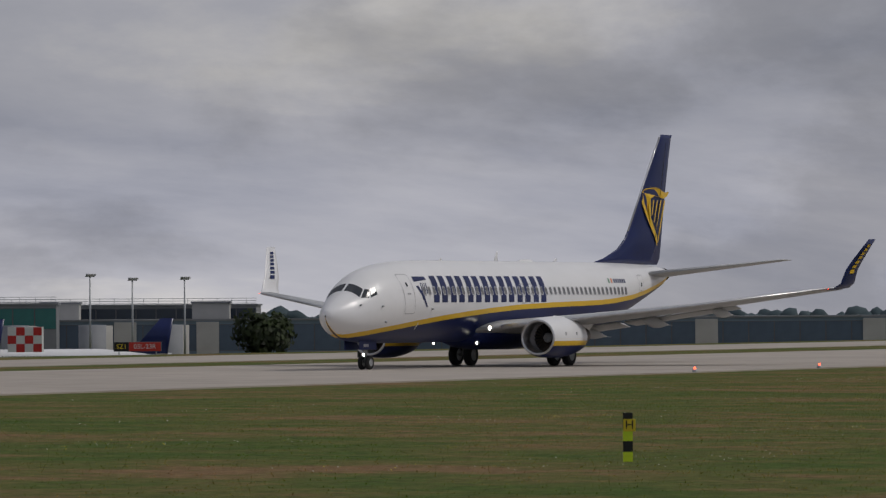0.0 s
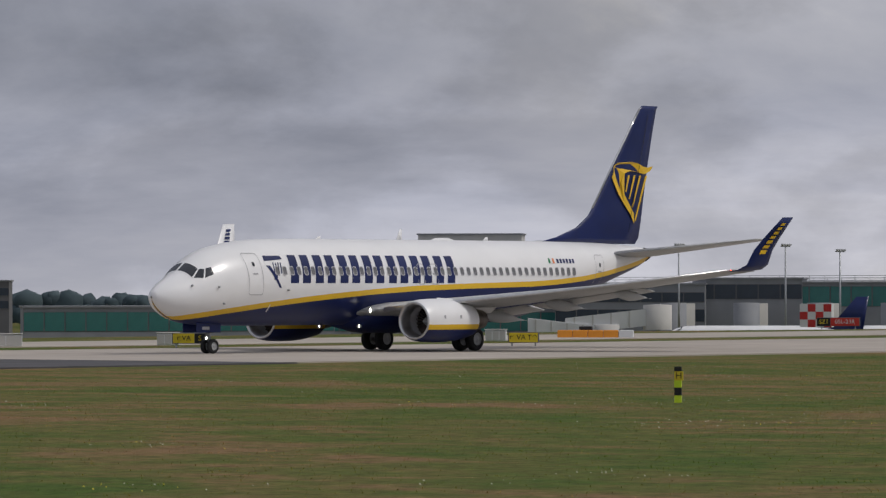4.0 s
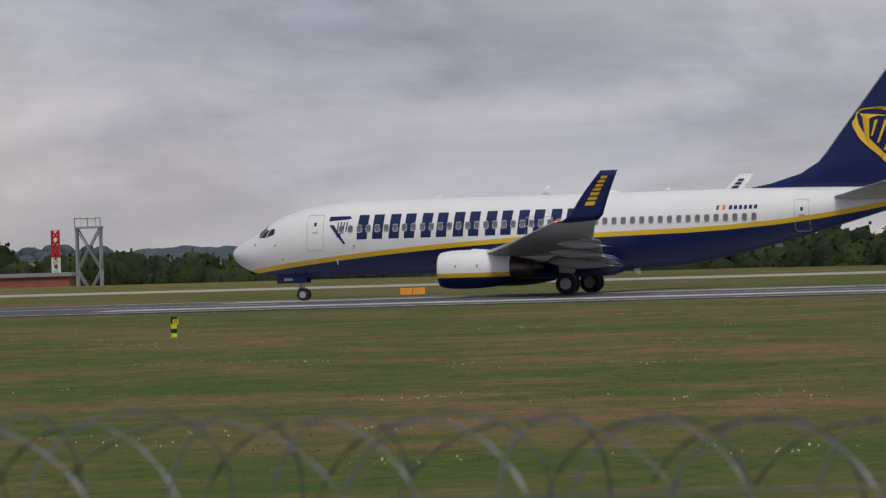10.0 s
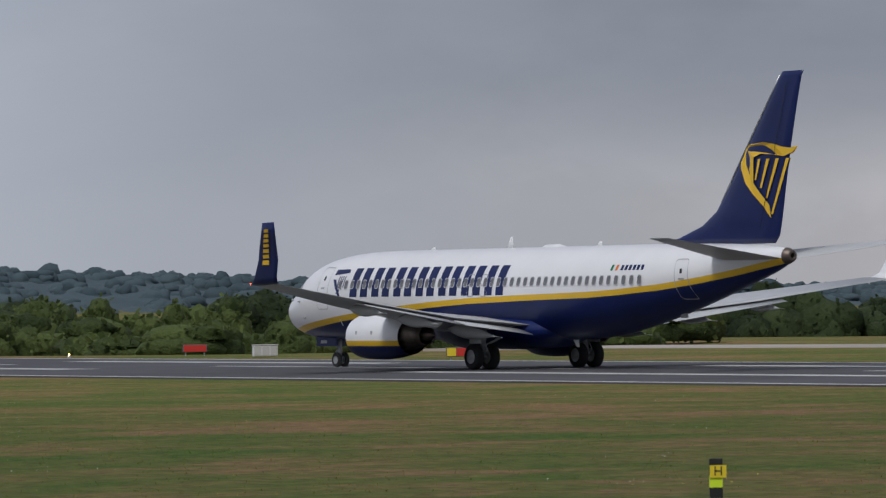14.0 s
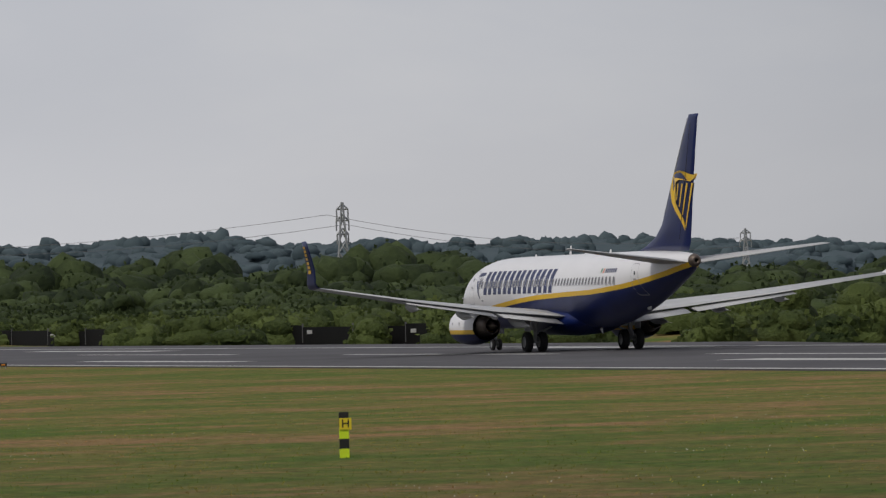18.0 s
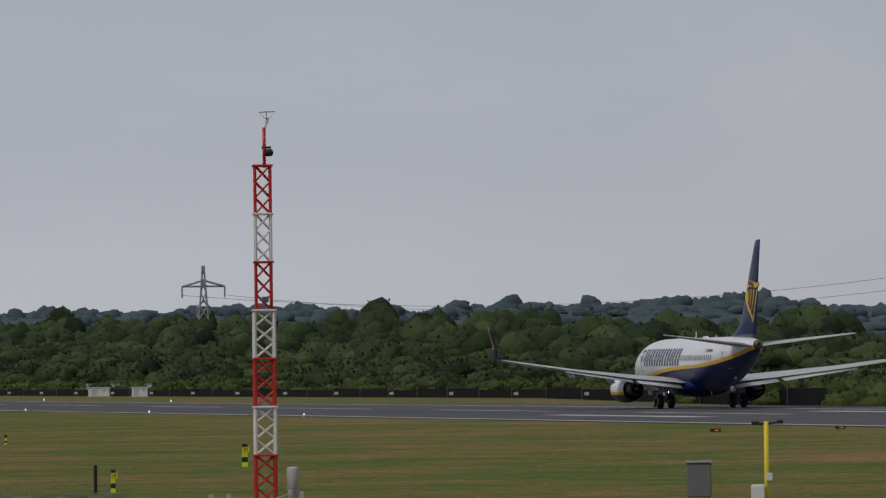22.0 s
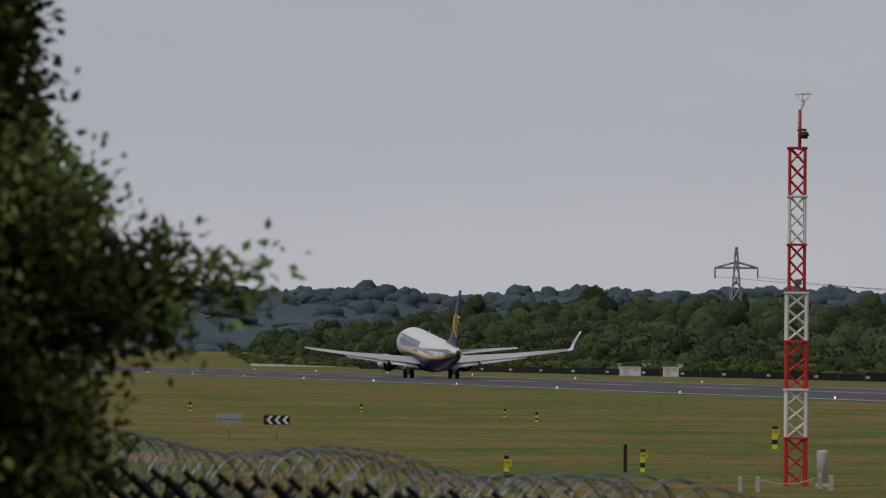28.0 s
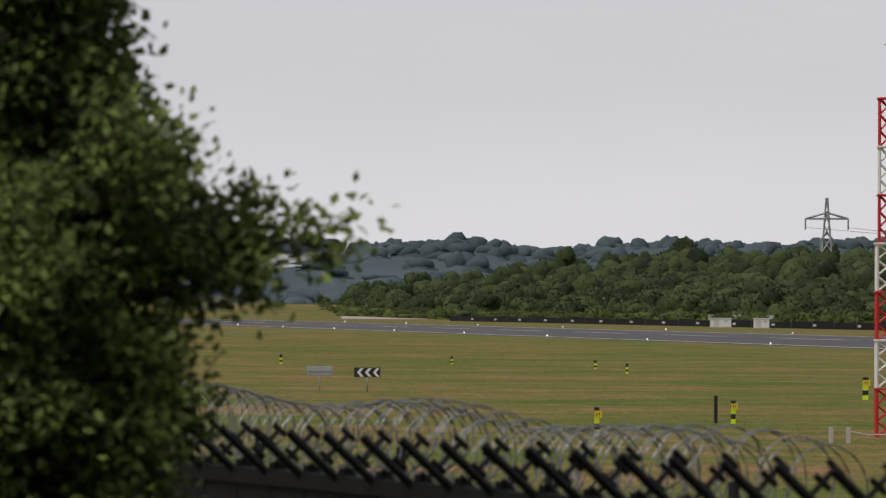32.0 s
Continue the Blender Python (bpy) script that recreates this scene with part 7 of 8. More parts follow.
def plant_woods():
    rng = np.random.default_rng(11)
    front, back, bush = [], [], []
    x = -310.0
    while x > -1720:
        y0 = lerp(WOOD_EDGE, x)
        for row in range(11):
            px, py = x + rng.uniform(-6, 6), y0 + row * 11 + rng.uniform(-5, 5)
            roll = 1 + 0.14 * math.sin(x * 0.043) + 0.10 * math.sin(x * 0.101 + row) + 0.08 * math.sin(row * 1.7 + x * 0.02)
            h = (4.2 + 0.70 * row) * roll * rng.uniform(0.72, 1.10) * lerp(WOOD_RISE, -x)
            tree = (px, py, ground_z(px, py) - 0.6, h, rng.uniform(3.4, 5.0) * (1.0 + 0.05 * row))
            (front if row < 4 else back).append(tree)
        for k in range(3):
            px, py = x + rng.uniform(-5, 5), y0 - rng.uniform(1, 16) * (1 if x < -500 else 1.6)
            bush.append((px, py, ground_z(px, py) - 0.4, rng.uniform(1.3, 3.0), rng.uniform(1.5, 3.0)))
        x -= 9.5 if x > -1100 else 14.0
    for k in range(150):
        px = rng.uniform(-470, -215)
        py = 46 + rng.uniform(0, 46)
        bush.append((px, py, ground_z(px, py) - 0.4, rng.uniform(1.6, 3.4) + (py - 46) * 0.03, rng.uniform(1.8, 3.6)))
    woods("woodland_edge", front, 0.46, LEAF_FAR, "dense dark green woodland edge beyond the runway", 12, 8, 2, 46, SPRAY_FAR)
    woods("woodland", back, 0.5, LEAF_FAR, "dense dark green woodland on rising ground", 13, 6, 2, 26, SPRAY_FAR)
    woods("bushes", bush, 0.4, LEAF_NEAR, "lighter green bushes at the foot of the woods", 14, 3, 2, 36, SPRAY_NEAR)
    # the woods on the low ground beyond the far taxiway
    low = []
    line = [(-470, 205, 6.0), (-420, 240, 5.0), (-365, 275, 5.2), (-330, 300, 3.6), (-270, 322, 6.0), (-230, 332, 4.0), (-170, 345, 6.4), (-120, 350, 5.0), (-60, 352, 4.8), (20, 350, 6.3), (44, 350, 6.1), (70, 372, 1.8), (140, 400, 2.0), (170, 545, 5.0), (200, 550, 5.4), (250, 560, 3.0)]
    for (xa, ya, za), (xb, yb, zb) in zip(line, line[1:]):
        n = max(2, int(math.hypot(xb - xa, yb - ya) / 4.4))
        for k in range(n):
            for row in range(3):
                u = (k + rng.random()) / n
                px, py = xa + (xb - xa) * u + rng.uniform(-2, 2), ya + (yb - ya) * u + row * 9 + rng.uniform(-3, 3)
                g = ground_z(px, py) - 0.5
                low.append((px, py, g, (za + (zb - za) * u - g - 0.3) * rng.uniform(0.84, 1.06) - (2 - row) * 1.0, rng.uniform(3.2, 5.2)))
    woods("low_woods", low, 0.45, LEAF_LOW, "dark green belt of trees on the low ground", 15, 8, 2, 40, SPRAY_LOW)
    skyline = []
    for k in range(520):
        b = radians(-22 + 100 * k / 520)
        d = 1700 + rng.uniform(-60, 60)
        skyline.append((d * math.sin(b), -116 + d * math.cos(b), LOW - 1, rng.uniform(10.5, 13.5), rng.uniform(5, 9)))
    woods("far_tree_line", skyline, 1.1, LEAF_HAZE, "haze-tinted far tree line beyond the airport", 17, 3, 2, 0, uneven=0.95)
    ridge = []
    for k in range(2300):
        b = radians(-88 + 70 * k / 640 if k < 640 else rng.uniform(-88, -18))
        d = 2480 - rng.uniform(0, 90) if k < 640 else 2400 - rng.uniform(0, 1) ** 1.5 * 850
        px, py = d * math.sin(b), -116 + d * math.cos(b)
        top = ridge_top(px, py)
        g = ground_z(px, py) - 3.0 if k < 640 else LOW - 3.5 + (top - 5.0 - LOW) * min((d - 1450) / 1000.0, 1.0)
        hump = 1.02 + 0.06 * math.sin(b * 60) + 0.05 * math.sin(b * 143 + 1) + (0.09 if rng.random() < 0.03 else 0)
        h = max(8.0, (top * hump - g) * rng.uniform(0.80, 0.94)) if k < 640 else rng.uniform(6.5, 11)
        ridge.append((px, py, g, h, rng.uniform(6, 10)))
    # the wooded slope under the crowns
    vs, fs, rs = [], [], [1450 + 17.5 * k for k in range(62)] + [2600, 2900]
    bs = [radians(-89 + 0.1 * k) for k in range(745)]
    bumps = rng.uniform(0, 1, (len(bs) + 2, len(rs))) ** 1.5
    bumps = (bumps[:-2] + 1.4 * bumps[1:-1] + bumps[2:]) * 1.5
    for i, b in enumerate(bs):
        for j, r in enumerate(rs):
            px, py = r * math.sin(b), -116 + r * math.cos(b)
            crest = ridge_top(px, py) - 6.0 + 0.9 * math.sin(b * 60) + 0.7 * math.sin(b * 143 + 1)
            u = min((r - 1450) / 1000.0, 1.0) if r < 2590 else 0.5
            vs.append((px, py, LOW - 1.0 + (crest - LOW + 1.0) * u + (bumps[i, j] if r < 2590 else 0)))
    n = len(rs)
    for i in range(len(bs) - 1):
        for j in range(n - 1):
            fs.append((i * n + j, i * n + j + 1, (i + 1) * n + j + 1, (i + 1) * n + j))
    tagged(part("wooded_hill", mesh_of("wooded_hill", vs, fs, [LEAF_HAZE], smooth=True), None), "haze-tinted wooded hillside in the far distance", "hill", kind="structure")
    woods("far_ridge_woods", ridge, 1.2, LEAF_HAZE, "haze-tinted blue-green wooded ridge on the horizon", 16, 3, 2, 0, uneven=0.95)


plant_woods()


# ---- the far fence before the woods ----
def far_fence():
    e = thing("boundary_fence", (-350, 58, 0), "dark mesh boundary fence with small white plates", "fence", kind="structure")
    n = 52
    for k in range(n):
        x0, x1 = -12.8 * k, -12.8 * (k + 1)
        panel = wall_box("fence_panel", x1 + 0.06, x0 - 0.06, -0.03, 0.03, ground_z(x0 - 350, 58) + 0.05, 1.0 + 0.12 * math.sin(k * 1.9), FENCE_BLACK)
        part("fence_panel", panel, e)
        part("fence_post", box_me("fence_post", 0.12, 0.12, 1.75, CHAR_WALL, at=(x0, 0, -0.5)), e)
        if k % 2 == 0:
            part("plate", box_me("plate", 0.05, 0.5, 0.34, WHITE_CLAD, at=(x0 + 2.5, -0.3, 0.32)), e)


far_fence()


def equipment_hut(x, y, w, h):
    e = thing("equipment_hut", pose(x, y, ground_z(x, y), 0, 0, 77), "white steel equipment hut on the grass before the woods", "hut", "equipment huts")
    part("plinth", box_me("plinth", w + 0.3, 1.9, 0.12, CONCRETE), e)
    body = part("body", box_me("body", w, 1.6, h - 0.2, WHITE_CLAD, 0.03, at=(0, 0, 0.1)), e)
    part("roof", box_me("roof", w + 0.2, 1.8, 0.12, WHITE_CLAD, 0.02, at=(0, 0, h - 0.1)), e)
    part("door", box_me("door", 0.8, 0.04, h - 0.5, PALE_WALL, 0.01, at=(-w * 0.2, -0.81, 0.2)), body)
    part("vent", box_me("vent", 0.4, 0.04, 0.25, GALV, 0.01, at=(w * 0.25, -0.81, h - 0.6)), body)


equipment_hut(-751, 54.2, 3.2, 1.45)
equipment_hut(-725, 54.4, 2.3, 1.5)
tagged(part("taxiway", slab("taxiway", [(-1150, 56), (-1900, 168), (-2500, 190), (-2500, 330), (-1900, 260), (-1150, 74)], 0.02, CONCRETE), None), "pale taxiway strip in the far distance", "taxiway", kind="structure")


# ---- razor-wire fences near the camera ----
def along(line, step):
    out, rest = [], 0.0
    for p, q in zip(line, line[1:]):
        d = math.hypot(q[0] - p[0], q[1] - p[1])
        a = math.atan2(q[1] - p[1], q[0] - p[0])
        s = rest
        while s < d:
            out.append((p[0] + (q[0] - p[0]) * s / d, p[1] + (q[1] - p[1]) * s / d, a))
            s += step
        rest = s - d
    return out


def coil(line, top, r, step, slant, m, parent, sway=0.04, wire=0.0036, fall=0.0, loose=0.06):
    """One long spiral of barbed tape: each turn leans along the fence by the slant, and is thicker where the barbs sit."""
    pts, rad = [], []
    turns = along(line, step)
    for k, (x, y, a) in enumerate(turns):
        u, side = Vector((math.cos(a), math.sin(a), 0)), Vector((-math.sin(a), math.cos(a), 0))
        rr = r * (1 + loose * math.sin(k * 1.7))
        x, y = x + (loose - 0.06) * 1.6 * math.sin(k * 2.9) * u.x, y + (loose - 0.06) * 1.6 * math.sin(k * 2.9) * u.y
        c = Vector((x, y, top - rr + sway * math.sin(k * 0.31) - fall * (1 - k / len(turns))))
        for j in range(36):
            t = 2 * math.pi * j / 36
            s = slant * (1 + 0.25 * math.sin(k * 2.3))
            pts.append(c + u * (step * j / 36 + s * math.cos(t)) + side * (rr * math.cos(t)) + Vector((0, 0, rr * math.sin(t))))
            rad.append(wire * (2.0 if j % 2 else 0.8))
    part("razor_coil", mesh_of("razor_coil", *tube_pts(pts, rad, 3, False), [m]), parent)


WIRE = mat("razor_wire_steel", (0.20, 0.21, 0.22), 0.5, 0.5, vary=0.35, scale=6)


def wire_fence(line, top, label, step=0.29, r=0.31, turn=-0.12):
    e = thing("razor_wire_fence", (0, 0, 0), label, "fence")
    coil(line, top, r, step, turn, WIRE, e)
    coil([(x + 0.03, y + 0.05) for x, y in line], top - 0.02, r * 0.95, step * 1.07, -turn * 0.9, WIRE, e, 0.03, 0.003)
    for z in (top - 0.2, top - 0.45, 1.5, 1.0, 0.5):
        part("line_wire", tube_me("line_wire", [(x, y, z) for x, y in line], 0.003, WIRE, 4), e)
    x, y = line[0]
    part("fence_post", tube_me("fence_post", [(x, y, -0.06), (x, y, top - 0.2)], 0.009, WIRE, 6), e)
    return e


for line, top in (([(17.8, -191.4), (18.69, -191.96), (19.73, -192.65), (20.48, -193.26), (21.38, -194.12), (22.1, -194.9)], 2.52),
                  ([(26.0, -202.7), (26.48, -202.9), (27.51, -203.32), (28.13, -203.62), (29.03, -204.13)], 2.42), ([(60.7, -245.5), (61.53, -245.14), (62.45, -244.82), (63.38, -244.57), (64.47, -244.38), (65.4, -244.3)], 2.53),
                  ([(69.17, -212.31), (70.36, -211.66), (71.6, -211.14)], 2.49)):
    wire_fence(line, top, "razor wire coil on a wire perimeter fence", 0.26, 0.27, 0.26)
wire_fence([(52.5, -104.5), (52.73, -103.95), (53.08, -102.97), (53.63, -101.82)], 2.58, "dense razor wire coil on a perimeter fence", 0.17, 0.29, 0.12)


def palisade():
    line = [(-14.0, -111.0), (-28.5, -114.3)]
    e = thing("palisade_fence", (0, 0, 0), "black steel palisade fence with splayed spiked tops", "fence")
    a = math.atan2(line[1][1] - line[0][1], line[1][0] - line[0][0])
    n = Vector((-math.sin(a), math.cos(a), 0))
    u = Vector((math.cos(a), math.sin(a), 0))
    long = math.hypot(line[1][0] - line[0][0], line[1][1] - line[0][1])
    mid = Vector((line[0][0], line[0][1], 0)) + u * long / 2
    rz = math.degrees(a)
    sheet = wall_box("sheet", -long / 2, long / 2, -0.012, 0.012, 0.1, 2.2, FENCE_BLACK)
    part("sheet", sheet, e, at=pose(mid.x, mid.y, -0.06, 0, 0, rz))
    for z in (0.5, 2.2):
        part("rail", wall_box("rail", -long / 2, long / 2, -0.04, 0.04, z, z + 0.07, FENCE_BLACK), e, at=pose(mid.x, mid.y, -0.06, 0, 0, rz))

    def bar(p, q, w):
        return tube_pts([p, q], w, 4)
    pale = mesh_of("pale", *bar(Vector((0, 0, 1.7)), Vector((0, 0, 2.26)), 0.02), [FENCE_BLACK])
    arm = mesh_of("long_arm", *bar(Vector((0, 0, 2.14)) - n * 0.05, Vector((0, 0, 2.42)) + n * 0.26, 0.02), [FENCE_BLACK])
    short = mesh_of("short_arm", *bar(Vector((0, 0, 2.20)), Vector((0, 0, 2.40)) - n * 0.20, 0.012), [FENCE_BLACK])
    barb = mesh_of("barb", *bar(-n * 0.03 - Vector((0, 0, 0.026)), n * 0.03 + Vector((0, 0, 0.026)), 0.013), [FENCE_BLACK])
    for x, y, _ in along(line, 0.44):
        p = part("pale", pale, e, at=(x, y, -0.015))
        part("long_arm", arm, p)
        q = part("short_arm", short, p)
        for k in range(4):
            part("barb", barb, q, at=Vector((0, 0, 2.24 + 0.052 * k)) - n * (0.04 + 0.052 * k))


palisade()
back = thing("razor_wire_fence", (0, 0, 0), "dense galvanised razor wire coils on a fence", "fence")
BACK_LINE = [(-24.5, -110.55), (-31.7, -111.4), (-38, -112.6)]
coil(BACK_LINE, 2.40, 0.25, 0.22, 0.03, WIRE, back, 0.04, 0.0038, 0.10, 0.15)
coil([(x, y + 0.5) for x, y in BACK_LINE], 2.38, 0.26, 0.27, -0.05, WIRE, back, 0.05, 0.0038, 0.10, 0.17)
for x, y, a in along(BACK_LINE, 3.0):
    part("fence_post", tube_me("fence_post", [(x, y, -0.06), (x, y, 2.1)], 0.03, FENCE_BLACK, 8), back)
for z in (0.3, 0.8, 1.3, 1.8):
    part("line_wire", tube_me("line_wire", [(x, y, z) for x, y in BACK_LINE], 0.004, WIRE, 4), back)


# ---- the tree beside the camera ----
LEAF_TREE = leaf_mat("broad_green_leaves", (0.030, 0.048, 0.014), (0.23, 0.31, 0.080), rough=0.5, scale=1.2)


def near_tree():
    rng = np.random.default_rng(21)
    bx, by = -17.9, -114.9
    e = thing("broadleaf_tree", (bx, by, -0.06), "leafy dark green tree standing by the fence", "tree")
    trunk = [(0, 0, 0), (0.05, 0.02, 1.2), (-0.04, 0.05, 2.4), (0.02, 0.0, 3.6), (0.05, 0.06, 4.8), (0.0, 0.0, 5.8)]
    part("trunk", tube_me("trunk", trunk, [0.16, 0.13, 0.11, 0.08, 0.05, 0.02], BARK, 10), e)
    leaves = []

    def spray(p, d, length, count):
        """Leaves set along a twig that bends upward."""
        for k in range(count):
            s = (k + rng.random()) / count
            q = p + d * (length * s) + Vector((0, 0, 0.12 * s * s * length)) + Vector(rng.normal(size=3) * 0.05)
            ax = (d + Vector(rng.normal(size=3) * 0.7)).normalized()
            w = ax.cross(Vector(rng.normal(size=3))).normalized()
            L, W = rng.uniform(0.034, 0.062), rng.uniform(0.011, 0.019)
            leaves.append((q, ax, w, L, W))

    reach = [(1.6, 0.8), (2.48, 0.88), (2.88, 0.8), (3.0, 0.82), (3.12, 0.96), (3.28, 1.14), (3.42, 1.04), (3.55, 0.8), (3.7, 0.62), (4.0, 0.56), (4.8, 0.45), (5.6, 0.25)]
    for k in range(190):
        z = rng.uniform(1.7, 4.9)
        r = lerp(reach, z) * rng.uniform(0.75, 1.0)
        a = rng.uniform(0, 2 * math.pi)
        d = Vector((math.cos(a), math.sin(a), rng.uniform(-0.1, 0.3)))
        if d.y < 0 and k % 4:
            d.y = -d.y
        p0 = Vector((0, 0, z - 0.1 * r))
        tip = p0 + d * r
        mids = [p0, p0 + d * r * 0.5 + Vector((0, 0, -0.06)), tip]
        part("limb", tube_me("limb", mids, [0.03, 0.017, 0.005], BARK, 5), e)
        for j in range(16):
            u = 0.22 + 0.78 * (j + rng.random()) / 16
            at = p0 + d * (r * u)
            dd = (d + Vector(rng.normal(size=3) * 0.75)).normalized()
            spray(at, dd, rng.uniform(0.14, 0.30) * (1.0 if u < 0.8 else 0.7), 36)
    for z, r, up in ((3.1, 1.42, 0.14), (3.05, 1.1, 0.30), (3.1, 1.1, 0.0), (3.12, 1.2, 0.1)):
        p0, d = Vector((0, 0, z)), Vector((0.1, 1.0, up)).normalized()
        part("limb", tube_me("limb", [p0, p0 + d * r * 0.5 - Vector((0, 0, 0.05)), p0 + d * r], [0.03, 0.018, 0.004], BARK, 5), e)
        for j in range(26):
            u = 0.25 + 0.75 * (j + rng.random()) / 26
            dd = (d * 0.8 + Vector(rng.normal(size=3) * 0.6)).normalized()
            spray(p0 + d * (r * u), dd, rng.uniform(0.12, 0.34) * (1.15 - 0.6 * u), 24)
    vs, fs = [], []
    for q, ax, w, L, W in leaves:
        n = ax.cross(w) * (W * 0.35)
        o = len(vs)
        vs += [q, q + ax * L * 0.45 + w * W + n, q + ax * L, q + ax * L * 0.45 - w * W + n]
        fs += [(o, o + 1, o + 2), (o, o + 2, o + 3)]
    part("crown", mesh_of("crown", vs, fs, [LEAF_TREE]), e)


near_tree()


# ---- grass ----
PETAL = mat("pale_clover_heads", (0.62, 0.62, 0.52), 0.8)
PETAL_YELLOW = mat("yellow_flower_heads", (0.75, 0.62, 0.04), 0.7)


def blades(rng, x, y, n, h, spread, w):
    """Upright leaning blades as thin quads round each point."""
    k = len(x) * n
    px, py = np.repeat(x, n) + rng.normal(size=k) * spread, np.repeat(y, n) + rng.normal(size=k) * spread
    a = rng.uniform(0, math.pi, k)
    hh = h * rng.uniform(0.5, 1.25, k)
    lx, ly = rng.normal(size=k) * hh * 0.35, rng.normal(size=k) * hh * 0.35
    dx, dy = np.cos(a) * w, np.sin(a) * w
    z = np.full(k, -0.07)
    q = np.stack([np.stack([px - dx, py - dy, z], 1), np.stack([px + dx, py + dy, z], 1), np.stack([px + lx + dx * 0.3, py + ly + dy * 0.3, z + hh], 1), np.stack([px + lx - dx * 0.3, py + ly - dy * 0.3, z + hh], 1)], 1)
    return q.reshape(-1, 3)


NEAR_LINE = [(-500, -70), (-300, -92), (-120, -106), (-60, -106), (-20, -108), (0, -128), (20, -160), (40, -195), (62, -190), (85, -175), (120, -110), (180, -75), (300, -40)]


def sow():
    rng = np.random.default_rng(31)
    n = 80000
    x = rng.uniform(-480, 300, n)
    low = np.interp(x, [p[0] for p in NEAR_LINE], [p[1] for p in NEAR_LINE])
    y = -24 + (low + 24) * np.sqrt(rng.uniform(0, 1, n))
    tagged(part("grass", quads_me("grass", blades(rng, x, y, 3, 0.034, 0.35, 0.016), BLADE), None), "uneven green and reddish dry meadow grass", "grass", kind="stuff")
    m = 3600
    fx, fy = rng.uniform(-280, 280, m), None
    fl = np.interp(fx, [p[0] for p in NEAR_LINE], [p[1] for p in NEAR_LINE])
    fy = -30 + (fl + 30) * np.sqrt(rng.uniform(0, 1, m))
    keep = (np.sin(fx * 0.19 + fy * 0.31) + np.sin(fy * 0.5 - fx * 0.07)) > 0.7
    for name, mt, pick, label in (("clover", PETAL, rng.random(m) < 0.7, "white clover heads scattered in the grass"), ("yellow_flowers", PETAL_YELLOW, rng.random(m) < 0.25, "yellow wild flowers scattered in the grass")):
        s = keep & pick
        k = int(s.sum())
        cx = np.repeat(fx[s], 7) + rng.normal(size=k * 7) * 0.7; cy = np.repeat(fy[s], 7) + rng.normal(size=k * 7) * 0.7
        r = rng.uniform(0.008, 0.02, k * 7); z = rng.uniform(0.03, 0.12, k * 7)
        a = np.stack([cx, cy, z], 1)
        o = np.zeros_like(a)
        q = np.stack([a + np.stack([-r, o[:, 0], o[:, 0]], 1), a + np.stack([o[:, 0], -r * 0.5, -r * 0.6], 1), a + np.stack([r, o[:, 0], o[:, 0]], 1), a + np.stack([o[:, 0], r * 0.5, r * 0.7], 1)], 1).reshape(-1, 3)
        tagged(part(name, quads_me(name, q, mt), None), label, "flowers", kind="stuff")


sow()


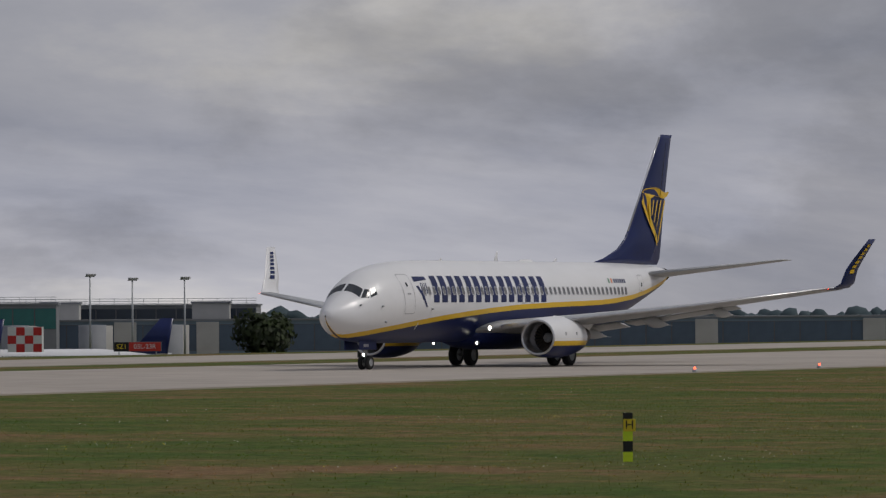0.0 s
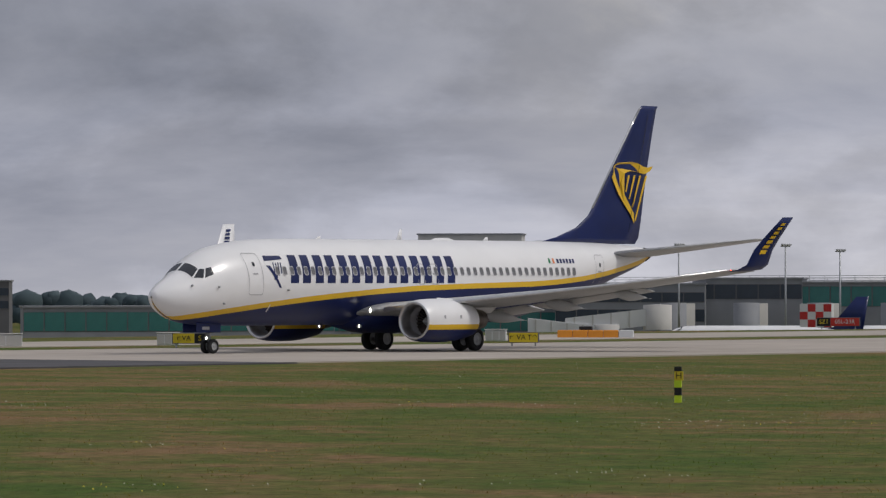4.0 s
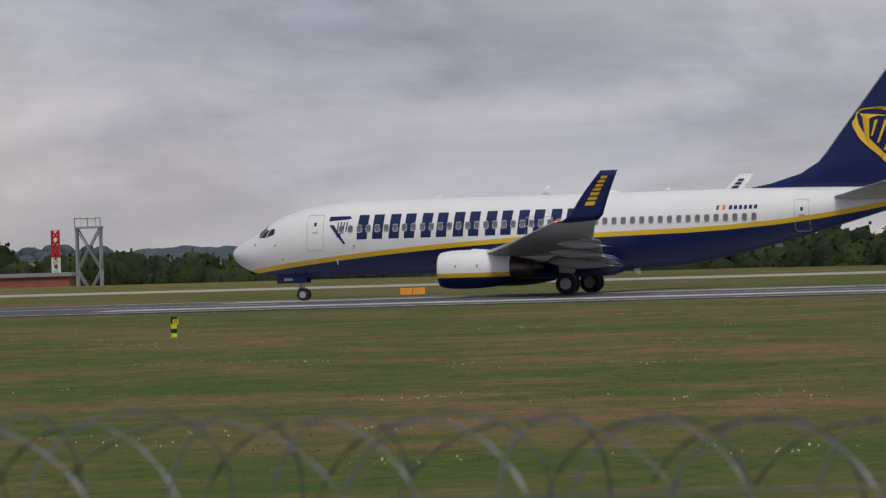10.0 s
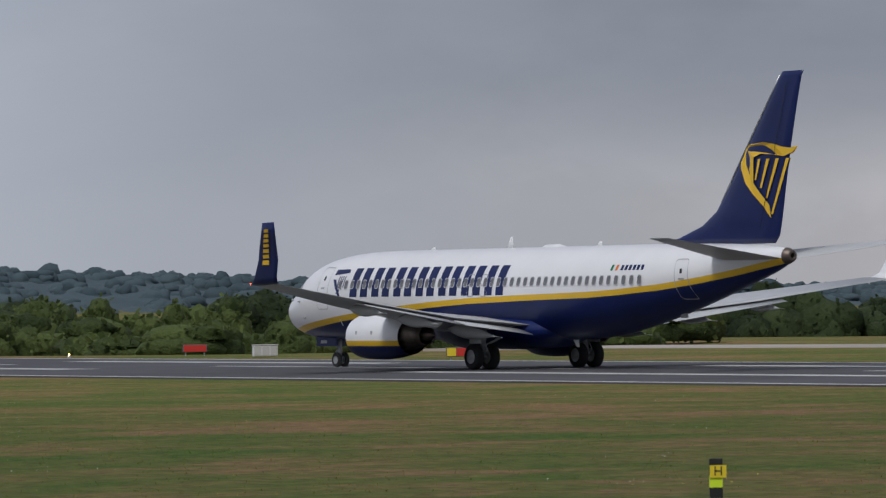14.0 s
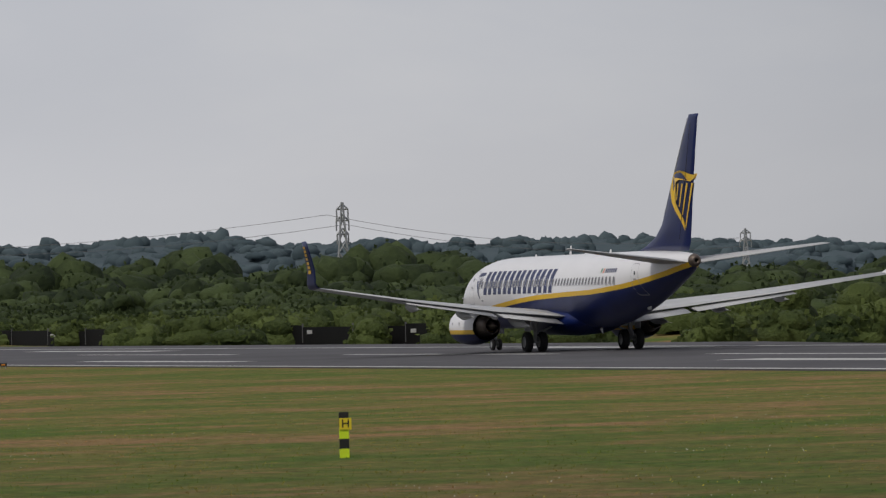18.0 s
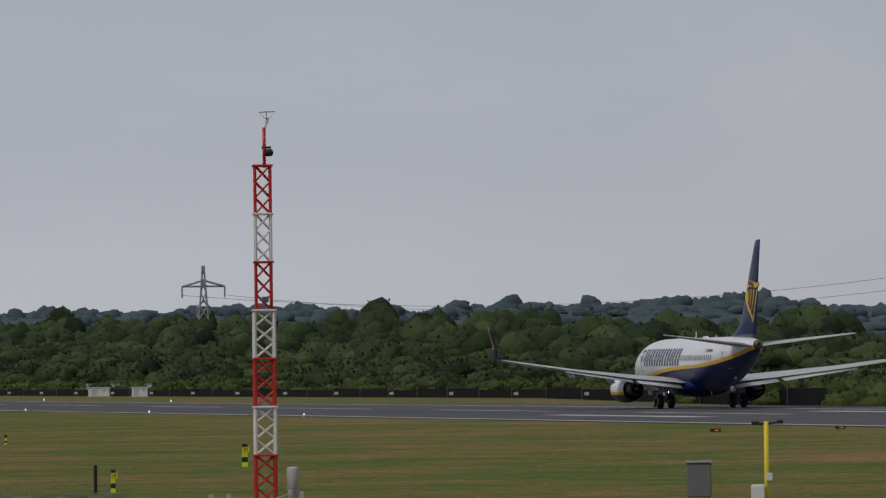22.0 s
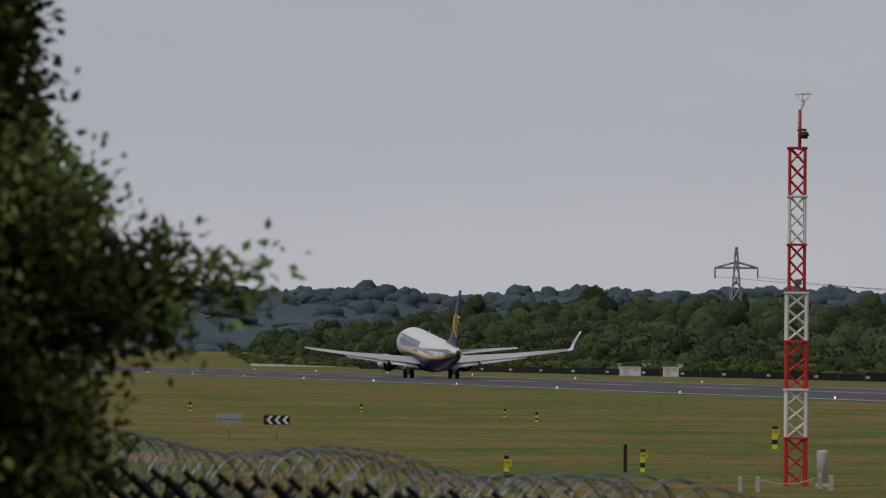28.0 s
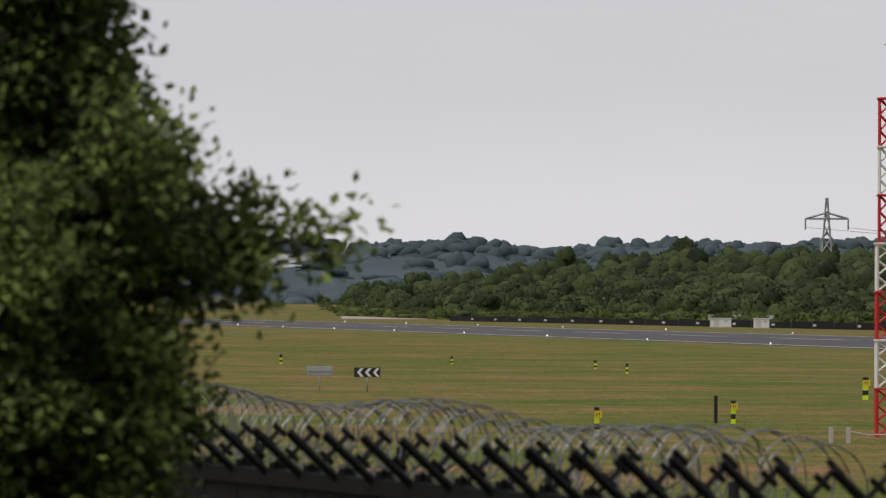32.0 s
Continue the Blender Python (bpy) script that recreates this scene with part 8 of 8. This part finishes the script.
# ---- what moves ----
# seconds, the nose's place along the runway, its pitch, its height, its place across, and how far it is held to the right against the wind
ROLL = [
    (0, 266.44, 0.0, 0.00, 0.0, 0.1), (0.2, 263.67, 0.0, 0.00, 0.0, 0.0), (0.4, 260.91, 0.0, 0.00, -0.0, 0.0), (0.6, 258.18, 0.0, 0.00, -0.0, 0.0), (0.8, 255.50, 0.0, 0.00, 0.0, 0.0),
    (1, 252.80, 0.0, 0.00, 0.0, 0.0), (1.2, 250.06, 0.0, 0.00, 0.0, 0.0), (1.4, 247.30, 0.0, 0.00, 0.0, 0.0), (1.6, 244.49, 0.0, 0.00, 0.0, 0.0), (1.8, 241.64, 0.0, 0.00, 0.0, 0.0),
    (2, 238.73, 0.0, 0.00, 0.0, 0.0), (2.2, 235.71, 0.0, 0.00, 0.0, 0.0), (2.4, 232.62, 0.0, 0.00, -0.0, -0.0), (2.6, 229.48, 0.0, 0.00, -0.0, -0.0), (2.8, 226.29, 0.0, 0.00, -0.0, -0.0),
    (3, 223.03, 0.0, 0.00, -0.0, -0.0), (3.2, 219.69, 0.0, 0.00, 0.0, -0.0), (3.4, 216.25, 0.0, 0.00, 0.0, -0.0), (3.6, 212.70, 0.0, 0.00, -0.0, 0.0), (3.8, 209.04, 0.0, 0.00, -0.0, 0.0),
    (4, 205.24, 0.0, 0.00, 0.0, 0.0), (4.2, 201.29, 0.0, 0.00, 0.0, 0.0), (4.4, 197.19, 0.0, 0.00, 0.0, 0.0), (4.6, 192.91, 0.0, 0.00, 0.0, 0.0), (4.8, 188.46, 0.0, 0.00, -0.0, -0.0),
    (5, 183.79, 0.0, 0.00, -0.0, -0.0), (5.2, 178.90, 0.0, 0.00, -0.0, -0.1), (5.4, 173.77, 0.0, 0.00, 0.0, -0.1), (5.6, 168.33, 0.0, 0.00, 0.0, -0.1), (5.8, 162.61, 0.0, 0.00, 0.0, -0.1),
    (6, 156.57, 0.0, 0.00, 0.0, -0.1), (6.2, 150.22, 0.0, 0.00, 0.0, -0.1), (6.4, 143.57, 0.0, 0.00, 0.0, -0.1), (6.6, 136.64, 0.0, 0.00, -0.0, -0.1), (6.8, 129.41, 0.0, 0.00, -0.0, -0.0),
    (7, 121.95, 0.0, 0.00, -0.0, 0.1), (7.2, 114.33, 0.0, 0.00, 0.0, 0.0), (7.4, 106.49, 0.0, 0.00, 0.0, 0.0), (7.6, 98.69, 0.0, 0.00, 0.6, -0.0), (7.8, 89.81, 0.0, 0.00, -0.9, -0.0),
    (8, 80.84, 0.0, 0.00, -2.1, -0.1), (8.2, 72.55, 0.0, 0.00, -0.3, -0.1), (8.4, 63.86, 0.0, 0.00, -0.0, -0.1), (8.6, 54.68, 0.0, 0.00, -0.1, -0.1), (8.8, 45.45, 0.0, 0.00, 0.0, -0.2),
    (9, 37.60, 0.0, 0.00, 2.1, -0.2), (9.2, 25.79, 0.0, 0.00, 1.9, -0.2), (9.4, 15.14, 0.0, 0.00, 4.5, -0.1), (9.6, 5.03, 0.0, 0.00, 6.8, -0.1), (9.8, -5.23, 0.0, 0.00, 8.8, -0.0),
    (10, -16.11, 0.0, 0.00, 11.9, 0.0), (10.2, -24.51, 0.0, 0.00, 12.4, 0.1), (10.4, -33.65, 0.0, 0.00, 13.0, 0.1), (10.6, -41.66, 0.0, 0.00, 12.9, 0.2), (10.8, -48.61, 0.0, 0.00, 11.8, 0.3),
    (11, -55.80, 0.0, 0.00, 9.1, 0.3), (11.2, -59.64, 0.0, 0.00, 3.8, 0.2), (11.4, -63.29, 0.0, 0.00, -2.7, -0.1), (11.6, -67.60, 0.0, 0.00, -7.0, -0.2), (11.8, -72.02, 0.0, 0.00, -9.6, -0.2),
    (12, -76.01, 0.0, 0.00, -10.9, -0.2), (12.2, -81.94, 0.0, 0.00, -10.8, -0.1), (12.4, -87.86, 0.0, 0.00, -9.7, 0.1), (12.6, -93.38, 0.0, 0.00, -8.7, 0.2), (12.8, -98.74, 0.0, 0.00, -7.7, 0.3),
    (13, -104.57, 0.0, 0.00, -6.6, 0.3), (13.2, -109.86, 0.0, 0.00, -3.9, 0.2), (13.4, -114.97, 0.0, 0.00, -1.9, 0.1), (13.6, -120.36, 0.0, 0.00, -1.2, 0.0), (13.8, -127.21, 0.0, 0.00, 0.3, -0.0),
    (14, -133.05, 0.0, 0.00, 0.0, -0.0), (14.2, -138.78, 0.0, 0.00, 0.0, -0.0), (14.4, -144.43, 0.0, 0.00, 0.0, -0.0), (14.6, -150.03, 0.0, 0.00, -0.0, -0.0), (14.8, -155.58, 0.0, 0.00, -0.0, -0.0),
    (15, -161.08, 0.0, 0.00, -0.0, -0.0), (15.2, -166.54, 0.0, 0.00, -0.0, -0.1), (15.4, -171.94, 0.0, 0.00, -0.1, -0.1), (15.6, -177.31, 0.0, 0.00, 0.1, -0.0), (15.8, -182.64, 0.0, 0.00, 0.4, -0.0),
    (16, -187.95, 0.0, 0.00, 0.8, 0.1), (16.2, -193.24, 0.0, 0.00, 1.5, 0.2), (16.4, -198.52, 0.0, 0.00, 2.2, 0.4), (16.6, -203.82, 0.0, 0.00, 3.1, 0.7), (16.8, -209.13, 0.0, 0.00, 4.2, 1.0),
    (17, -215.51, 0.0, 0.00, 5.4, 1.4), (17.2, -219.99, 0.0, 0.00, 6.1, 1.9), (17.4, -225.47, 0.0, 0.00, 6.5, 2.4), (17.6, -230.93, 0.0, 0.00, 6.8, 3.0), (17.8, -236.10, 0.0, 0.00, 6.9, 3.8),
    (18, -241.32, 0.0, 0.00, 7.0, 4.6), (18.2, -247.71, 0.0, 0.00, 7.6, 5.5), (18.4, -253.86, 0.0, 0.00, 8.4, 6.4), (18.6, -260.15, 0.0, 0.00, 9.9, 7.2), (18.8, -266.66, 0.0, 0.00, 12.0, 8.1),
    (19, -273.29, 0.0, 0.00, 14.4, 8.8), (19.2, -280.10, 0.0, 0.00, 17.2, 9.3), (19.4, -286.81, 0.0, 0.00, 20.2, 9.6), (19.6, -294.25, 0.0, 0.00, 21.2, 9.6), (19.8, -302.32, 0.0, 0.00, 19.9, 9.4),
    (20, -309.73, 0.0, 0.00, 18.7, 9.2), (20.2, -318.43, 0.0, 0.00, 18.4, 9.1), (20.4, -326.65, 0.0, 0.00, 18.2, 9.0), (20.6, -334.88, 0.0, 0.00, 17.9, 8.8), (20.8, -343.12, 0.0, 0.00, 17.8, 8.5),
    (21, -351.22, 0.0, 0.00, 17.5, 8.2), (21.2, -359.09, 0.0, 0.00, 16.9, 7.8), (21.4, -366.80, 0.0, 0.00, 16.2, 7.4), (21.6, -374.35, 0.0, 0.00, 15.7, 7.1), (21.8, -381.73, 0.0, 0.00, 15.4, 6.7),
    (22, -389.00, 0.0, 0.00, 15.1, 6.3), (22.5, -406.86, 0.0, 0.00, 13.0, 5.0), (23, -424.47, 0.0, 0.00, 11.2, 3.8), (23.5, -442.45, 0.0, 0.00, 9.6, 3.3), (24, -461.03, 0.0, 0.00, 7.9, 3.5),
    (24.5, -480.22, 0.0, 0.00, 6.6, 3.6), (25, -499.98, 0.0, 0.00, 5.1, 3.4), (25.5, -520.35, 0.0, 0.00, 3.7, 2.8), (26, -541.09, 0.0, 0.00, 2.2, 1.9), (26.5, -561.84, 0.0, 0.00, 0.7, 1.1),
    (27, -589.03, 0.3, 0.00, 0.5, 0.8), (27.5, -617.18, 2.0, 0.00, 0.3, 0.6), (28, -645.00, 5.0, 0.00, 0.2, 0.3), (28.5, -674.00, 7.4, 0.20, 0.0, 0.0), (29, -704.60, 9.2, 0.75, 0.0, 0.0),
    (29.5, -738.20, 10.2, 1.15, 0.0, 0.0), (30, -772.60, 11.0, 1.62, 0.0, 0.0), (30.5, -806.80, 11.5, 2.55, 0.0, 0.0), (31, -841.60, 12.0, 3.85, 0.0, 0.0), (31.5, -876.00, 12.3, 5.90, 0.0, 0.0),
    (32, -910.50, 12.5, 8.60, 0.0, 0.0),
]


# seconds, how far the wings bend up as they take the load (degrees), how far the legs hang out of their struts (metres)
LIFT = [(0, 0.0, 0.0), (26.5, 0.0, 0.0), (28, 0.6, 0.0), (28.5, 1.3, 0.1), (29, 2.0, 0.36), (30, 2.6, 0.45), (32, 2.8, 0.45)]


def motions():
    walk(AIRLINER, [(t, pose(x + GEAR_A, y, z, 0, 0, -swing) @ pose(0, 0, 0, 0, up, 0)) for t, x, up, z, y, swing in ROLL])
    for ob in AIRLINER.children:
        rest = ob.matrix_basis.copy()
        if ob.name.startswith("wing"):
            s = 1 if sum(v.co.y for v in ob.data.vertices) > 0 else -1
            walk(ob, [(t, pose(0, s * 1.6, 1.9, s * bend) @ pose(0, -s * 1.6, -1.9) @ rest) for t, bend, _ in LIFT])
        elif ob.name.startswith("main_"):
            walk(ob, [(t, pose(0, 0, -drop) @ rest) for t, _, drop in LIFT])


motions()
